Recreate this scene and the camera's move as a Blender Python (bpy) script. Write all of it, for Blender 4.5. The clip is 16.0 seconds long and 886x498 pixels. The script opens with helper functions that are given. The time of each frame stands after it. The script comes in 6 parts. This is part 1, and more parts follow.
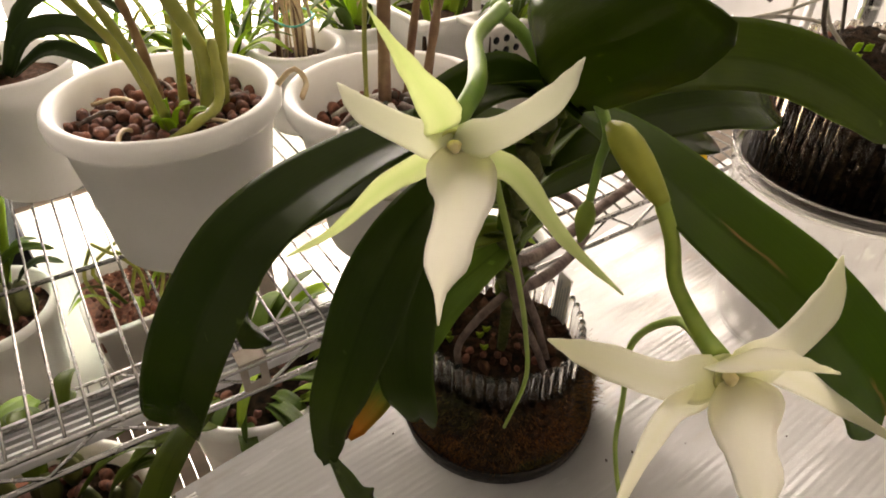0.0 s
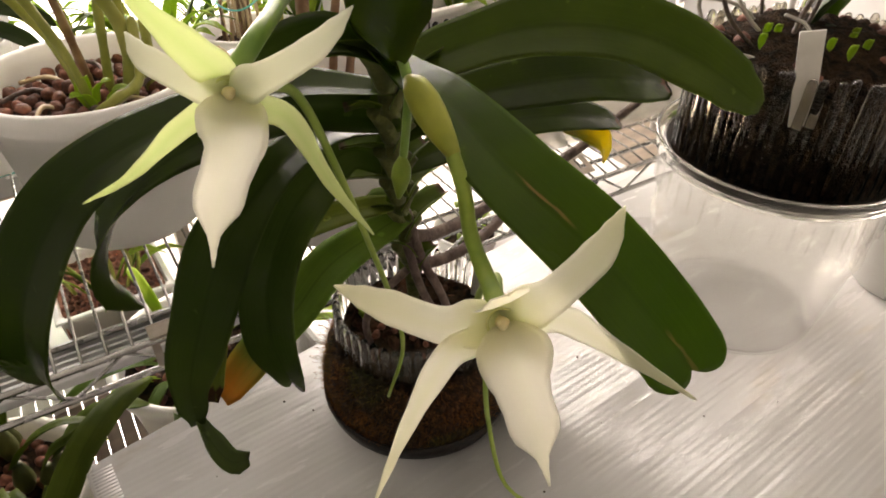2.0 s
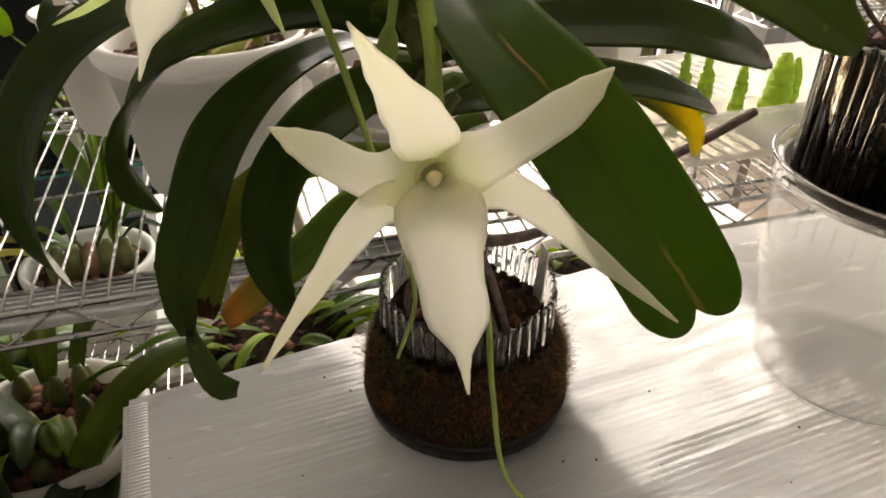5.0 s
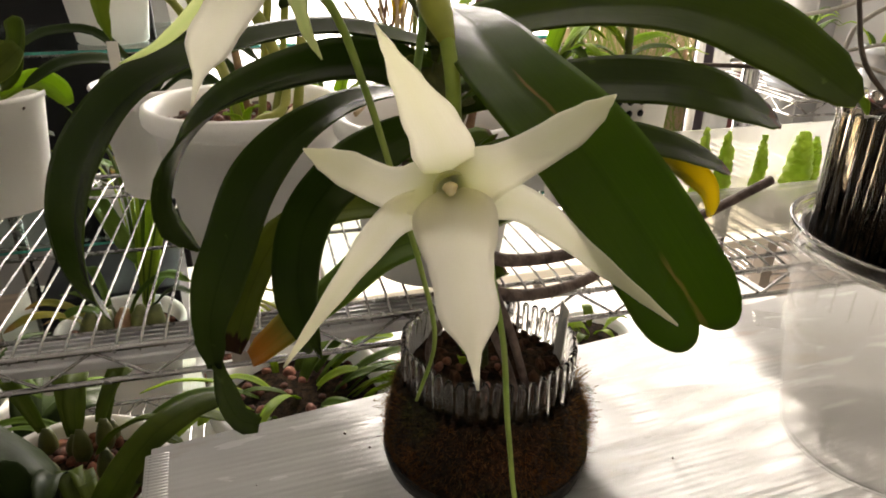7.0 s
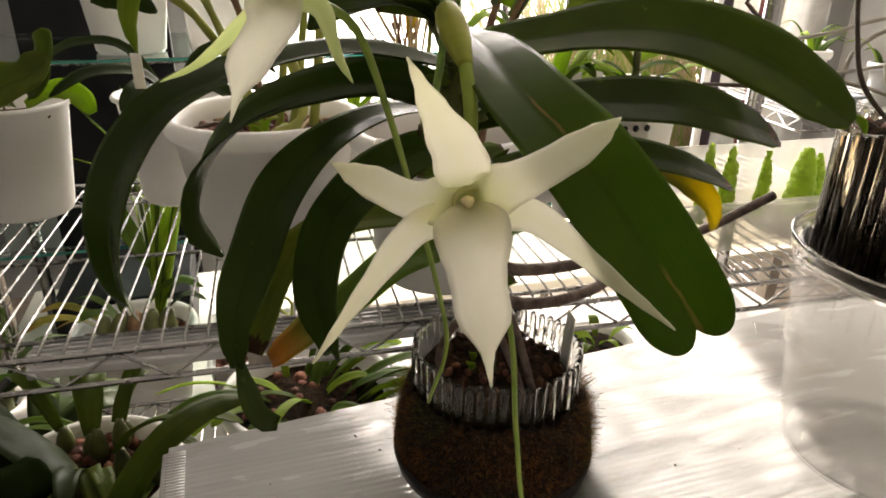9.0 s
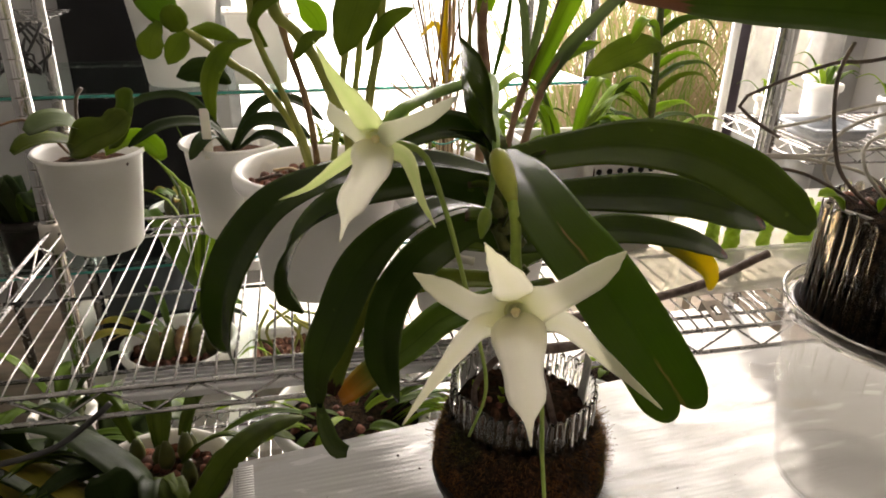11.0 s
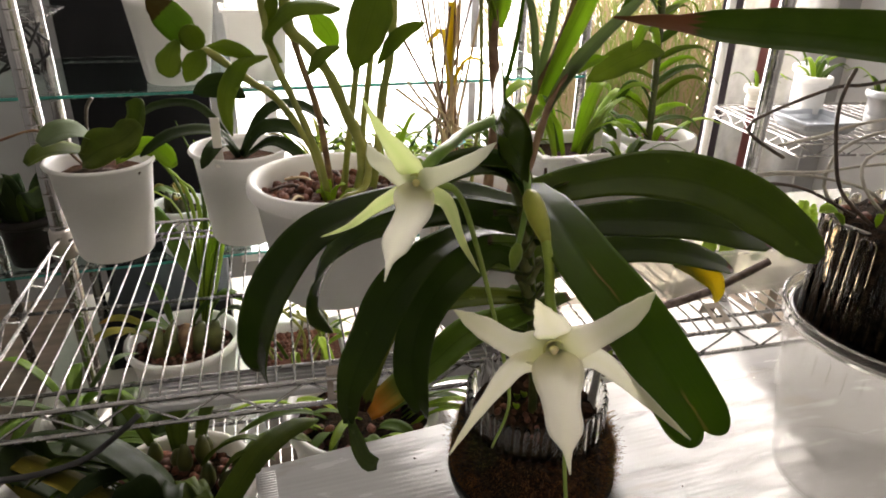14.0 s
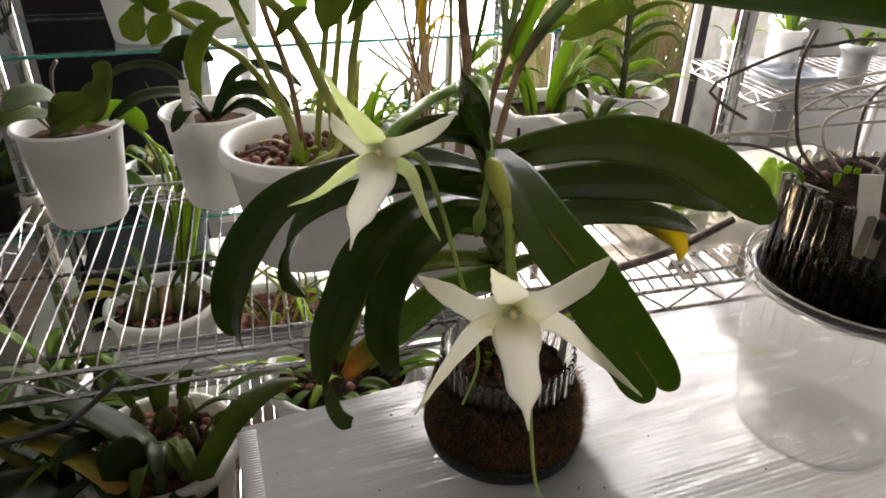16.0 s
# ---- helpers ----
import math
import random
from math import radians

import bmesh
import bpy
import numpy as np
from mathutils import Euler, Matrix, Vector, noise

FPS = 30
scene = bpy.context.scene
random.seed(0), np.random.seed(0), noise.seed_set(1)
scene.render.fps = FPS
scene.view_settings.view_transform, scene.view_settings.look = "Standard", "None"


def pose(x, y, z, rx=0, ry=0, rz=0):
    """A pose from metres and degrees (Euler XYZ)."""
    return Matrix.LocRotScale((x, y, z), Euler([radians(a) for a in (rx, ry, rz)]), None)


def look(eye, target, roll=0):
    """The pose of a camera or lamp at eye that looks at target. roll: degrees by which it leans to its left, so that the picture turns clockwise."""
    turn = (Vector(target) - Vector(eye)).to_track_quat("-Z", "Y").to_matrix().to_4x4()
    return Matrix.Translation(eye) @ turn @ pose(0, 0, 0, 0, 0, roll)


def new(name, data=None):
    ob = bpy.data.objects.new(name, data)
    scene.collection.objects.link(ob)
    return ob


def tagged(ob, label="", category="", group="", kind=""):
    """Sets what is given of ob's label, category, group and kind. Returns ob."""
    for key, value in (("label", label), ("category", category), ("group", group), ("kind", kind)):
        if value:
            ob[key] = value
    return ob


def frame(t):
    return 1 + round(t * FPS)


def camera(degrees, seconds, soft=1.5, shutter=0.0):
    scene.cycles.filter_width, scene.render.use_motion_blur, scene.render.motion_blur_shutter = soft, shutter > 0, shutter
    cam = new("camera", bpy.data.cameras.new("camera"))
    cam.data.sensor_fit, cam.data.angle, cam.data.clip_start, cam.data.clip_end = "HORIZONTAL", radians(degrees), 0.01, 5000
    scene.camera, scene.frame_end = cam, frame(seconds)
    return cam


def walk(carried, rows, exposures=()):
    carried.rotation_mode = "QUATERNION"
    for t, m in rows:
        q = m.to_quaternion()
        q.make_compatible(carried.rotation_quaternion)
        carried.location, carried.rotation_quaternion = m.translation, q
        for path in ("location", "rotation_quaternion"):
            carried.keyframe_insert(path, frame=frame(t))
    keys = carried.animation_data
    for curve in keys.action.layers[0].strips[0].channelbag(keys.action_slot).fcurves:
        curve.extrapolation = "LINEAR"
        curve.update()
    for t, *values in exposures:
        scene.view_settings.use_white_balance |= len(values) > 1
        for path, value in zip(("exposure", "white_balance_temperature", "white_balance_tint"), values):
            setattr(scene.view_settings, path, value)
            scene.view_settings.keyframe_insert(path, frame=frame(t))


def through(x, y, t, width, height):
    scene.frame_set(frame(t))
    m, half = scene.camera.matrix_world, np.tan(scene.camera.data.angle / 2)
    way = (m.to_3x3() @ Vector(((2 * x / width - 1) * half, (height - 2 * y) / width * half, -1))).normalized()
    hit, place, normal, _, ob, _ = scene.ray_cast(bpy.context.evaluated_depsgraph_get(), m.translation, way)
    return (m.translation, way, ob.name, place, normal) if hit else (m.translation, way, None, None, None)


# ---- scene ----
cam = camera(67.1, 16.0, soft=1.8)
PATH = [
    (0, (0.023, 0.044, 1.199), (0.983, 1.317, -0.009), 0.2),
    (0.5, (0.027, 0.036, 1.204), (0.984, 1.317, 0.003), 0.2),
    (1, (0.048, 0.022, 1.199), (1.002, 1.308, 0.001), -0.1),
    (1.5, (0.067, 0.0, 1.196), (1.02, 1.286, -0.002), 0.2),
    (2, (0.076, -0.014, 1.188), (1.022, 1.267, -0.023), 0.3),
    (2.5, (0.08, -0.023, 1.177), (1.015, 1.252, -0.048), 0.3),
    (3, (0.089, -0.038, 1.177), (1.012, 1.246, -0.048), 0.4),
    (3.5, (0.108, -0.044, 1.168), (0.98, 1.273, -0.058), 0.2),
    (4, (0.125, -0.05, 1.138), (0.804, 1.383, -0.081), 0.6),
    (4.5, (0.132, -0.045, 1.116), (0.777, 1.437, -0.062), 0.6),
    (5, (0.129, -0.052, 1.113), (0.768, 1.522, 0.058), 0.6),
    (5.2, (0.126, -0.059, 1.104), (0.765, 1.548, 0.1), 0.6),
    (7.3, (0.123, -0.077, 1.099), (0.72, 1.644, 0.272), 0.8),
    (7.5, (0.122, -0.076, 1.1), (0.718, 1.645, 0.275), 1.0),
    (8, (0.122, -0.076, 1.1), (0.714, 1.654, 0.29), 1.1),
    (8.2, (0.122, -0.076, 1.099), (0.714, 1.656, 0.293), 1.1),
    (10.3, (0.091, -0.14, 1.145), (0.646, 1.607, 0.346), 1.3),
    (10.5, (0.088, -0.144, 1.154), (0.635, 1.607, 0.357), 1.3),
    (11, (0.075, -0.149, 1.183), (0.615, 1.605, 0.388), 1.4),
    (11.5, (0.066, -0.148, 1.192), (0.601, 1.606, 0.395), 1.4),
    (12, (0.058, -0.141, 1.204), (0.587, 1.613, 0.403), 1.4),
    (12.5, (0.051, -0.142, 1.214), (0.589, 1.607, 0.405), 1.4),
    (13, (0.048, -0.143, 1.22), (0.596, 1.603, 0.413), 1.4),
    (13.5, (0.046, -0.145, 1.221), (0.605, 1.594, 0.407), 1.4),
    (14, (0.045, -0.148, 1.22), (0.616, 1.573, 0.376), 1.4),
    (14.5, (0.046, -0.149, 1.22), (0.626, 1.545, 0.328), 1.4),
    (15, (0.046, -0.156, 1.224), (0.634, 1.518, 0.301), 1.4),
    (15.5, (0.049, -0.158, 1.227), (0.644, 1.503, 0.284), 1.4),
    (16, (0.053, -0.157, 1.231), (0.657, 1.489, 0.27), 1.4),
]
walk(cam, [(t, look(eye, target, roll)) for t, eye, target, roll in PATH], [(0, 1.22, 7600, 19), (2, 1.29, 7380, 18), (4, 1.12, 7400, 17), (5, 1.06, 7300, 16), (8, 0.93, 7250, 15), (12, 0.88, 7150, 17), (16, 0.88, 6520, 17)])

# ---- light ----
world = bpy.data.worlds.new("world")
scene.world = world
world.use_nodes = True
wn = world.node_tree
sky = wn.nodes.new("ShaderNodeTexSky")
sky.sky_type, sky.sun_disc = "NISHITA", False
SUN_EL, SUN_AZ = 44.0, 22.0     # height above the horizon; degrees from +y towards +x
sky.sun_elevation, sky.sun_rotation = radians(SUN_EL), radians(SUN_AZ)
wn.links.new(sky.outputs[0], wn.nodes["Background"].inputs[0])
wn.nodes["Background"].inputs[1].default_value = 0.12
sun = new("sun", bpy.data.lights.new("sun", "SUN"))
sun.data.energy, sun.data.angle, sun.data.color = 4.0, radians(3.0), (1.0, 0.95, 0.87)
sun_dir = Vector((math.sin(radians(SUN_AZ)) * math.cos(radians(SUN_EL)), math.cos(radians(SUN_AZ)) * math.cos(radians(SUN_EL)), math.sin(radians(SUN_EL))))
sun.matrix_world = look(sun_dir * 8, (0, 0, 0))
win = new("window_daylight", bpy.data.lights.new("window_daylight", "AREA"))
win.data.shape, win.data.size, win.data.size_y = "RECTANGLE", 2.1, 1.8
win.data.energy, win.data.color = 72.0, (1.0, 0.97, 0.92)
win.matrix_world = look((0.8, 2.18, 1.32), (0.4, 0.0, 0.95))


# ---- materials ----
def material(name):
    m = bpy.data.materials.new(name)
    m.use_nodes = True
    return m, m.node_tree.nodes, m.node_tree.links, m.node_tree.nodes["Principled BSDF"]


def mix_colour(nodes, links, fac, a, b):
    n = nodes.new("ShaderNodeMix")
    n.data_type = "RGBA"
    for sock, val in ((n.inputs[0], fac), (n.inputs[6], a), (n.inputs[7], b)):
        if isinstance(val, (int, float)):
            sock.default_value = val
        elif isinstance(val, tuple):
            sock.default_value = (*val, 1)
        else:
            links.new(val, sock)
    return n.outputs[2]


def noise_fac(nodes, links, scale, lo=0.35, hi=0.65, detail=4.0, coords="Object", stretch=None):
    tc = nodes.new("ShaderNodeTexCoord")
    tx = nodes.new("ShaderNodeTexNoise")
    tx.inputs["Scale"].default_value, tx.inputs["Detail"].default_value = scale, detail
    src = tc.outputs[coords]
    if stretch:
        mp = nodes.new("ShaderNodeMapping")
        mp.inputs["Scale"].default_value = stretch
        links.new(src, mp.inputs[0])
        src = mp.outputs[0]
    links.new(src, tx.inputs["Vector"])
    mr = nodes.new("ShaderNodeMapRange")
    mr.inputs[1].default_value, mr.inputs[2].default_value = lo, hi
    links.new(tx.outputs[0], mr.inputs[0])
    return mr.outputs[0]


def bump(nodes, links, bsdf, height, strength, distance=0.002):
    b = nodes.new("ShaderNodeBump")
    b.inputs["Strength"].default_value, b.inputs["Distance"].default_value = strength, distance
    links.new(height, b.inputs["Height"])
    links.new(b.outputs[0], bsdf.inputs["Normal"])


def plain(name, a, b, scale, rough, metal=0.0, bump_s=0.0, bump_scale=None, spec=None, trans=0.0, vary=0.0, stretch=None, coat=0.0, bump_d=0.002, rough2=None):
    """Two tones mixed by noise, with fine relief; vary: change from piece to piece."""
    m, n, l, p = material(name)
    fac = noise_fac(n, l, scale, stretch=stretch)
    col = mix_colour(n, l, fac, a, b)
    if vary:
        info = n.new("ShaderNodeObjectInfo")
        hsv = n.new("ShaderNodeHueSaturation")
        mr = n.new("ShaderNodeMapRange")
        mr.inputs[3].default_value, mr.inputs[4].default_value = 1 - vary, 1 + vary
        l.new(info.outputs["Random"], mr.inputs[0])
        l.new(mr.outputs[0], hsv.inputs["Value"])
        l.new(col, hsv.inputs["Color"])
        col = hsv.outputs[0]
    l.new(col, p.inputs["Base Color"])
    p.inputs["Roughness"].default_value, p.inputs["Metallic"].default_value = rough, metal
    if rough2 is not None:
        f2 = noise_fac(n, l, scale * 3.1, 0.3, 0.7, stretch=stretch)
        mr = n.new("ShaderNodeMapRange")
        mr.inputs[3].default_value, mr.inputs[4].default_value = rough, rough2
        l.new(f2, mr.inputs[0])
        l.new(mr.outputs[0], p.inputs["Roughness"])
    if spec is not None:
        p.inputs["Specular IOR Level"].default_value = spec
    p.inputs["Coat Weight"].default_value = coat
    if trans:
        tr = n.new("ShaderNodeBsdfTranslucent")
        l.new(col, tr.inputs[0])
        ms = n.new("ShaderNodeMixShader")
        ms.inputs[0].default_value = trans
        l.new(p.outputs[0], ms.inputs[1])
        l.new(tr.outputs[0], ms.inputs[2])
        l.new(ms.outputs[0], n["Material Output"].inputs[0])
    if bump_s:
        bump(n, l, p, noise_fac(n, l, bump_scale or scale * 4, 0.2, 0.8, stretch=stretch), bump_s, bump_d)
    return m


def leaf_material(name, dark, light, tip=None, tip_at=0.93, rough=0.32, trans=0.25, glow=(0.25, 0.42, 0.05), rib=0.5, streak=None, soft=0.1):
    """A strap leaf: u runs from base to tip, v across. Paler midrib, lengthwise fibres, mottling, a discoloured tip."""
    m, n, l, p = material(name)
    uv = n.new("ShaderNodeUVMap")
    sep = n.new("ShaderNodeSeparateXYZ")
    l.new(uv.outputs[0], sep.inputs[0])
    u, v = sep.outputs[0], sep.outputs[1]
    col = mix_colour(n, l, noise_fac(n, l, 26, 0.3, 0.7), dark, light)
    fib = n.new("ShaderNodeTexNoise")
    mp = n.new("ShaderNodeMapping")
    mp.inputs["Scale"].default_value = (3, 60, 1)
    l.new(uv.outputs[0], mp.inputs[0])
    l.new(mp.outputs[0], fib.inputs["Vector"])
    fib.inputs["Scale"].default_value = 1.0
    fm = n.new("ShaderNodeMapRange")
    fm.inputs[1].default_value, fm.inputs[2].default_value, fm.inputs[4].default_value = 0.4, 0.75, 0.22
    l.new(fib.outputs[0], fm.inputs[0])
    col = mix_colour(n, l, fm.outputs[0], col, tuple(min(1, c * 1.9) for c in light))
    d = n.new("ShaderNodeMath")
    d.operation = "SUBTRACT"
    l.new(v, d.inputs[0])
    d.inputs[1].default_value = 0.5
    a = n.new("ShaderNodeMath")
    a.operation = "ABSOLUTE"
    l.new(d.outputs[0], a.inputs[0])
    rm = n.new("ShaderNodeMapRange")
    rm.inputs[1].default_value, rm.inputs[2].default_value, rm.inputs[3].default_value, rm.inputs[4].default_value = 0.0, 0.045, rib, 0.0
    l.new(a.outputs[0], rm.inputs[0])
    col = mix_colour(n, l, rm.outputs[0], col, tuple(c * 0.55 for c in dark))
    em = n.new("ShaderNodeMapRange")
    em.inputs[1].default_value, em.inputs[2].default_value, em.inputs[4].default_value = 0.47, 0.5, 0.5
    l.new(a.outputs[0], em.inputs[0])
    col = mix_colour(n, l, em.outputs[0], col, tuple(min(1, c * 2.2) for c in light))
    if streak:
        # two thin scars beside the midrib
        s = n.new("ShaderNodeTexNoise")
        s.inputs["Scale"].default_value = 9
        l.new(uv.outputs[0], s.inputs["Vector"])
        off = n.new("ShaderNodeMath")
        off.operation = "MULTIPLY_ADD"
        l.new(s.outputs[0], off.inputs[0])
        off.inputs[1].default_value = 0.14
        l.new(v, off.inputs[2])
        ds = n.new("ShaderNodeMath")
        ds.operation = "SUBTRACT"
        l.new(off.outputs[0], ds.inputs[0])
        ds.inputs[1].default_value = 0.53
        da = n.new("ShaderNodeMath")
        da.operation = "ABSOLUTE"
        l.new(ds.outputs[0], da.inputs[0])
        sm = n.new("ShaderNodeMapRange")
        sm.inputs[1].default_value, sm.inputs[2].default_value, sm.inputs[3].default_value, sm.inputs[4].default_value = 0.008, 0.02, 1.0, 0.0
        l.new(da.outputs[0], sm.inputs[0])
        band = n.new("ShaderNodeValToRGB")
        cr = band.color_ramp
        cr.elements[0].position, cr.elements[0].color = 0.42, (0, 0, 0, 1)
        cr.elements[1].position, cr.elements[1].color = 0.46, (1, 1, 1, 1)
        for pos, val in ((0.55, 0.8), (0.58, 0.0), (0.83, 0.0), (0.87, 1.0), (0.96, 1.0)):
            e = cr.elements.new(pos)
            e.color = (val, val, val, 1)
        l.new(u, band.inputs[0])
        both = n.new("ShaderNodeMath")
        both.operation = "MULTIPLY"
        l.new(sm.outputs[0], both.inputs[0])
        l.new(band.outputs[0], both.inputs[1])
        col = mix_colour(n, l, both.outputs[0], col, streak)
    if tip:
        w = n.new("ShaderNodeTexNoise")
        w.inputs["Scale"].default_value = 5
        l.new(uv.outputs[0], w.inputs["Vector"])
        ad = n.new("ShaderNodeMath")
        ad.operation = "MULTIPLY_ADD"
        l.new(w.outputs[0], ad.inputs[0])
        ad.inputs[1].default_value = 0.08
        l.new(u, ad.inputs[2])
        cr = n.new("ShaderNodeValToRGB")
        cr.color_ramp.elements[0].position, cr.color_ramp.elements[1].position = tip_at - soft + 0.04, tip_at + 0.04
        for e in cr.color_ramp.elements:
            e.color = (0, 0, 0, 1) if e == cr.color_ramp.elements[0] else (1, 1, 1, 1)
        l.new(ad.outputs[0], cr.inputs[0])
        col = mix_colour(n, l, cr.outputs[0], col, tip)
        tip_mask = cr.outputs[0]
    col = mix_colour(n, l, noise_fac(n, l, 9, 0.45, 0.8), col, tuple(c * 0.6 for c in dark))
    spots = noise_fac(n, l, 85, 0.7, 0.74)
    col = mix_colour(n, l, spots, col, tuple(c * 1.7 for c in light))
    l.new(col, p.inputs["Base Color"])
    rv = n.new("ShaderNodeMapRange")
    rv.inputs[3].default_value, rv.inputs[4].default_value = rough * 0.75, rough * 1.3
    l.new(noise_fac(n, l, 33, 0.3, 0.7), rv.inputs[0])
    l.new(rv.outputs[0], p.inputs["Roughness"])
    p.inputs["Specular IOR Level"].default_value = 0.13 if rough < 0.44 else 0.1
    swell = noise_fac(n, l, 55, 0.2, 0.8, detail=2)
    hh = n.new("ShaderNodeMath")
    hh.operation = "MULTIPLY_ADD"
    l.new(fib.outputs[0], hh.inputs[0])
    hh.inputs[1].default_value = 0.25
    l.new(swell, hh.inputs[2])
    bump(n, l, p, hh.outputs[0], 0.16, 0.004)
    tr = n.new("ShaderNodeBsdfTranslucent")
    through_light = mix_colour(n, l, 0.6, col, glow)
    if tip:
        through_light = mix_colour(n, l, tip_mask, through_light, tip)
    l.new(through_light, tr.inputs[0])
    ms = n.new("ShaderNodeMixShader")
    ms.inputs[0].default_value = trans
    l.new(p.outputs[0], ms.inputs[1])
    l.new(tr.outputs[0], ms.inputs[2])
    l.new(ms.outputs[0], n["Material Output"].inputs[0])
    return m


def petal_material(name, base, tip, tip_from=0.35, trans=0.55, throat=None, through=(1.0, 0.985, 0.9), clear=0.55, rib=None):
    """Waxy flower flesh: u from the middle of the flower to the tip."""
    m, n, l, p = material(name)
    uv = n.new("ShaderNodeUVMap")
    sep = n.new("ShaderNodeSeparateXYZ")
    l.new(uv.outputs[0], sep.inputs[0])
    mr = n.new("ShaderNodeMapRange")
    mr.inputs[1].default_value, mr.inputs[2].default_value = tip_from, 1.0
    l.new(sep.outputs[0], mr.inputs[0])
    col = mix_colour(n, l, mr.outputs[0], base, tip)
    # greener flesh along the midrib, paler towards the margins
    off = n.new("ShaderNodeMath")
    off.operation = "SUBTRACT"
    l.new(sep.outputs[1], off.inputs[0])
    off.inputs[1].default_value = 0.5
    away = n.new("ShaderNodeMath")
    away.operation = "ABSOLUTE"
    l.new(off.outputs[0], away.inputs[0])
    rm = n.new("ShaderNodeMapRange")
    rm.inputs[1].default_value, rm.inputs[2].default_value, rm.inputs[3].default_value, rm.inputs[4].default_value = 0.0, 0.3, 0.8 if rib else 0.3, 0.0
    l.new(away.outputs[0], rm.inputs[0])
    col = mix_colour(n, l, rm.outputs[0], col, rib or tuple(c * k for c, k in zip(tip, (0.94, 0.97, 0.85))))
    if throat:
        tm = n.new("ShaderNodeMapRange")
        tm.inputs[1].default_value, tm.inputs[2].default_value, tm.inputs[3].default_value, tm.inputs[4].default_value = 0.05, 0.26, 1.0, 0.0
        l.new(sep.outputs[0], tm.inputs[0])
        col = mix_colour(n, l, tm.outputs[0], col, throat)
    fib = n.new("ShaderNodeTexNoise")
    mp = n.new("ShaderNodeMapping")
    mp.inputs["Scale"].default_value = (2.5, 26, 1)
    l.new(uv.outputs[0], mp.inputs[0])
    l.new(mp.outputs[0], fib.inputs["Vector"])
    fib.inputs["Scale"].default_value = 1
    fm = n.new("ShaderNodeMapRange")
    fm.inputs[1].default_value, fm.inputs[2].default_value, fm.inputs[4].default_value = 0.4, 0.8, 0.25
    l.new(fib.outputs[0], fm.inputs[0])
    col = mix_colour(n, l, fm.outputs[0], col, tuple(c * 0.9 for c in tip))
    l.new(col, p.inputs["Base Color"])
    p.inputs["Roughness"].default_value = 0.48
    p.inputs["Specular IOR Level"].default_value = 0.35
    bump(n, l, p, fib.outputs[0], 0.3, 0.0008)
    tr = n.new("ShaderNodeBsdfTranslucent")
    l.new(mix_colour(n, l, clear, col, through), tr.inputs[0])
    ms = n.new("ShaderNodeMixShader")
    ms.inputs[0].default_value = trans
    l.new(p.outputs[0], ms.inputs[1])
    l.new(tr.outputs[0], ms.inputs[2])
    l.new(ms.outputs[0], n["Material Output"].inputs[0])
    return m


def glass_material(name, tint, rough, ior=1.45):
    m, n, l, p = material(name)
    p.inputs["Base Color"].default_value = (*tint, 1)
    p.inputs["Transmission Weight"].default_value = 1.0
    p.inputs["Roughness"].default_value, p.inputs["IOR"].default_value = rough, ior
    return m


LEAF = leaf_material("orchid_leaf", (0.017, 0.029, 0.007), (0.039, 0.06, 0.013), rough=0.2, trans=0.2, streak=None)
LEAF_SCAR = leaf_material("orchid_leaf_scarred", (0.033, 0.062, 0.009), (0.06, 0.1, 0.014), rough=0.22, trans=0.5, glow=(0.26, 0.42, 0.05), streak=(0.42, 0.22, 0.09))
LEAF_BROWN = leaf_material("orchid_leaf_brown_tip", (0.017, 0.032, 0.004), (0.042, 0.068, 0.008), tip=(0.16, 0.08, 0.04), tip_at=1.0, soft=0.05, rough=0.2, trans=0.25, glow=(0.2, 0.28, 0.04))
# Lighter copy of orchid_leaf, with the brighter lighting put into its colours.
LEAF_LIT = leaf_material("orchid_leaf_lit", (0.026, 0.044, 0.006), (0.06, 0.088, 0.012), rough=0.2, trans=0.36, glow=(0.26, 0.38, 0.04))
LEAF_ORANGE = leaf_material("orchid_leaf_orange_tip", (0.06, 0.13, 0.02), (0.13, 0.22, 0.03), tip=(0.5, 0.19, 0.02), tip_at=1.0, soft=0.2, rough=0.36, trans=0.3, glow=(0.3, 0.36, 0.04))
LEAF_ORANGE_DARK = leaf_material("orchid_leaf_burnt_tip", (0.05, 0.09, 0.013), (0.13, 0.16, 0.02), tip=(0.05, 0.022, 0.01), tip_at=1.01, soft=0.06, rough=0.36, trans=0.3, glow=(0.34, 0.34, 0.04))
LEAF_STUB = leaf_material("old_leaf_stub", (0.04, 0.068, 0.012), (0.1, 0.125, 0.025), tip=(0.14, 0.09, 0.055), tip_at=1.0, soft=0.12, rough=0.3, trans=0.35)
LEAF_YELLOW = leaf_material("orchid_leaf_yellow_tip", (0.05, 0.11, 0.02), (0.12, 0.2, 0.03), tip=(0.74, 0.6, 0.04), tip_at=0.6, soft=0.3, rough=0.36, trans=0.5, glow=(0.75, 0.55, 0.05))
LEAF_PALE = leaf_material("pale_leaf", (0.16, 0.25, 0.022), (0.31, 0.42, 0.045), rough=0.46, trans=0.5, glow=(0.4, 0.6, 0.08))
LEAF_MID = leaf_material("mid_leaf", (0.035, 0.066, 0.009), (0.072, 0.12, 0.016), rough=0.48, trans=0.3)
LEAF_GREY = leaf_material("grey_leaf", (0.1, 0.13, 0.075), (0.17, 0.21, 0.13), rough=0.46, trans=0.4, glow=(0.4, 0.5, 0.2))
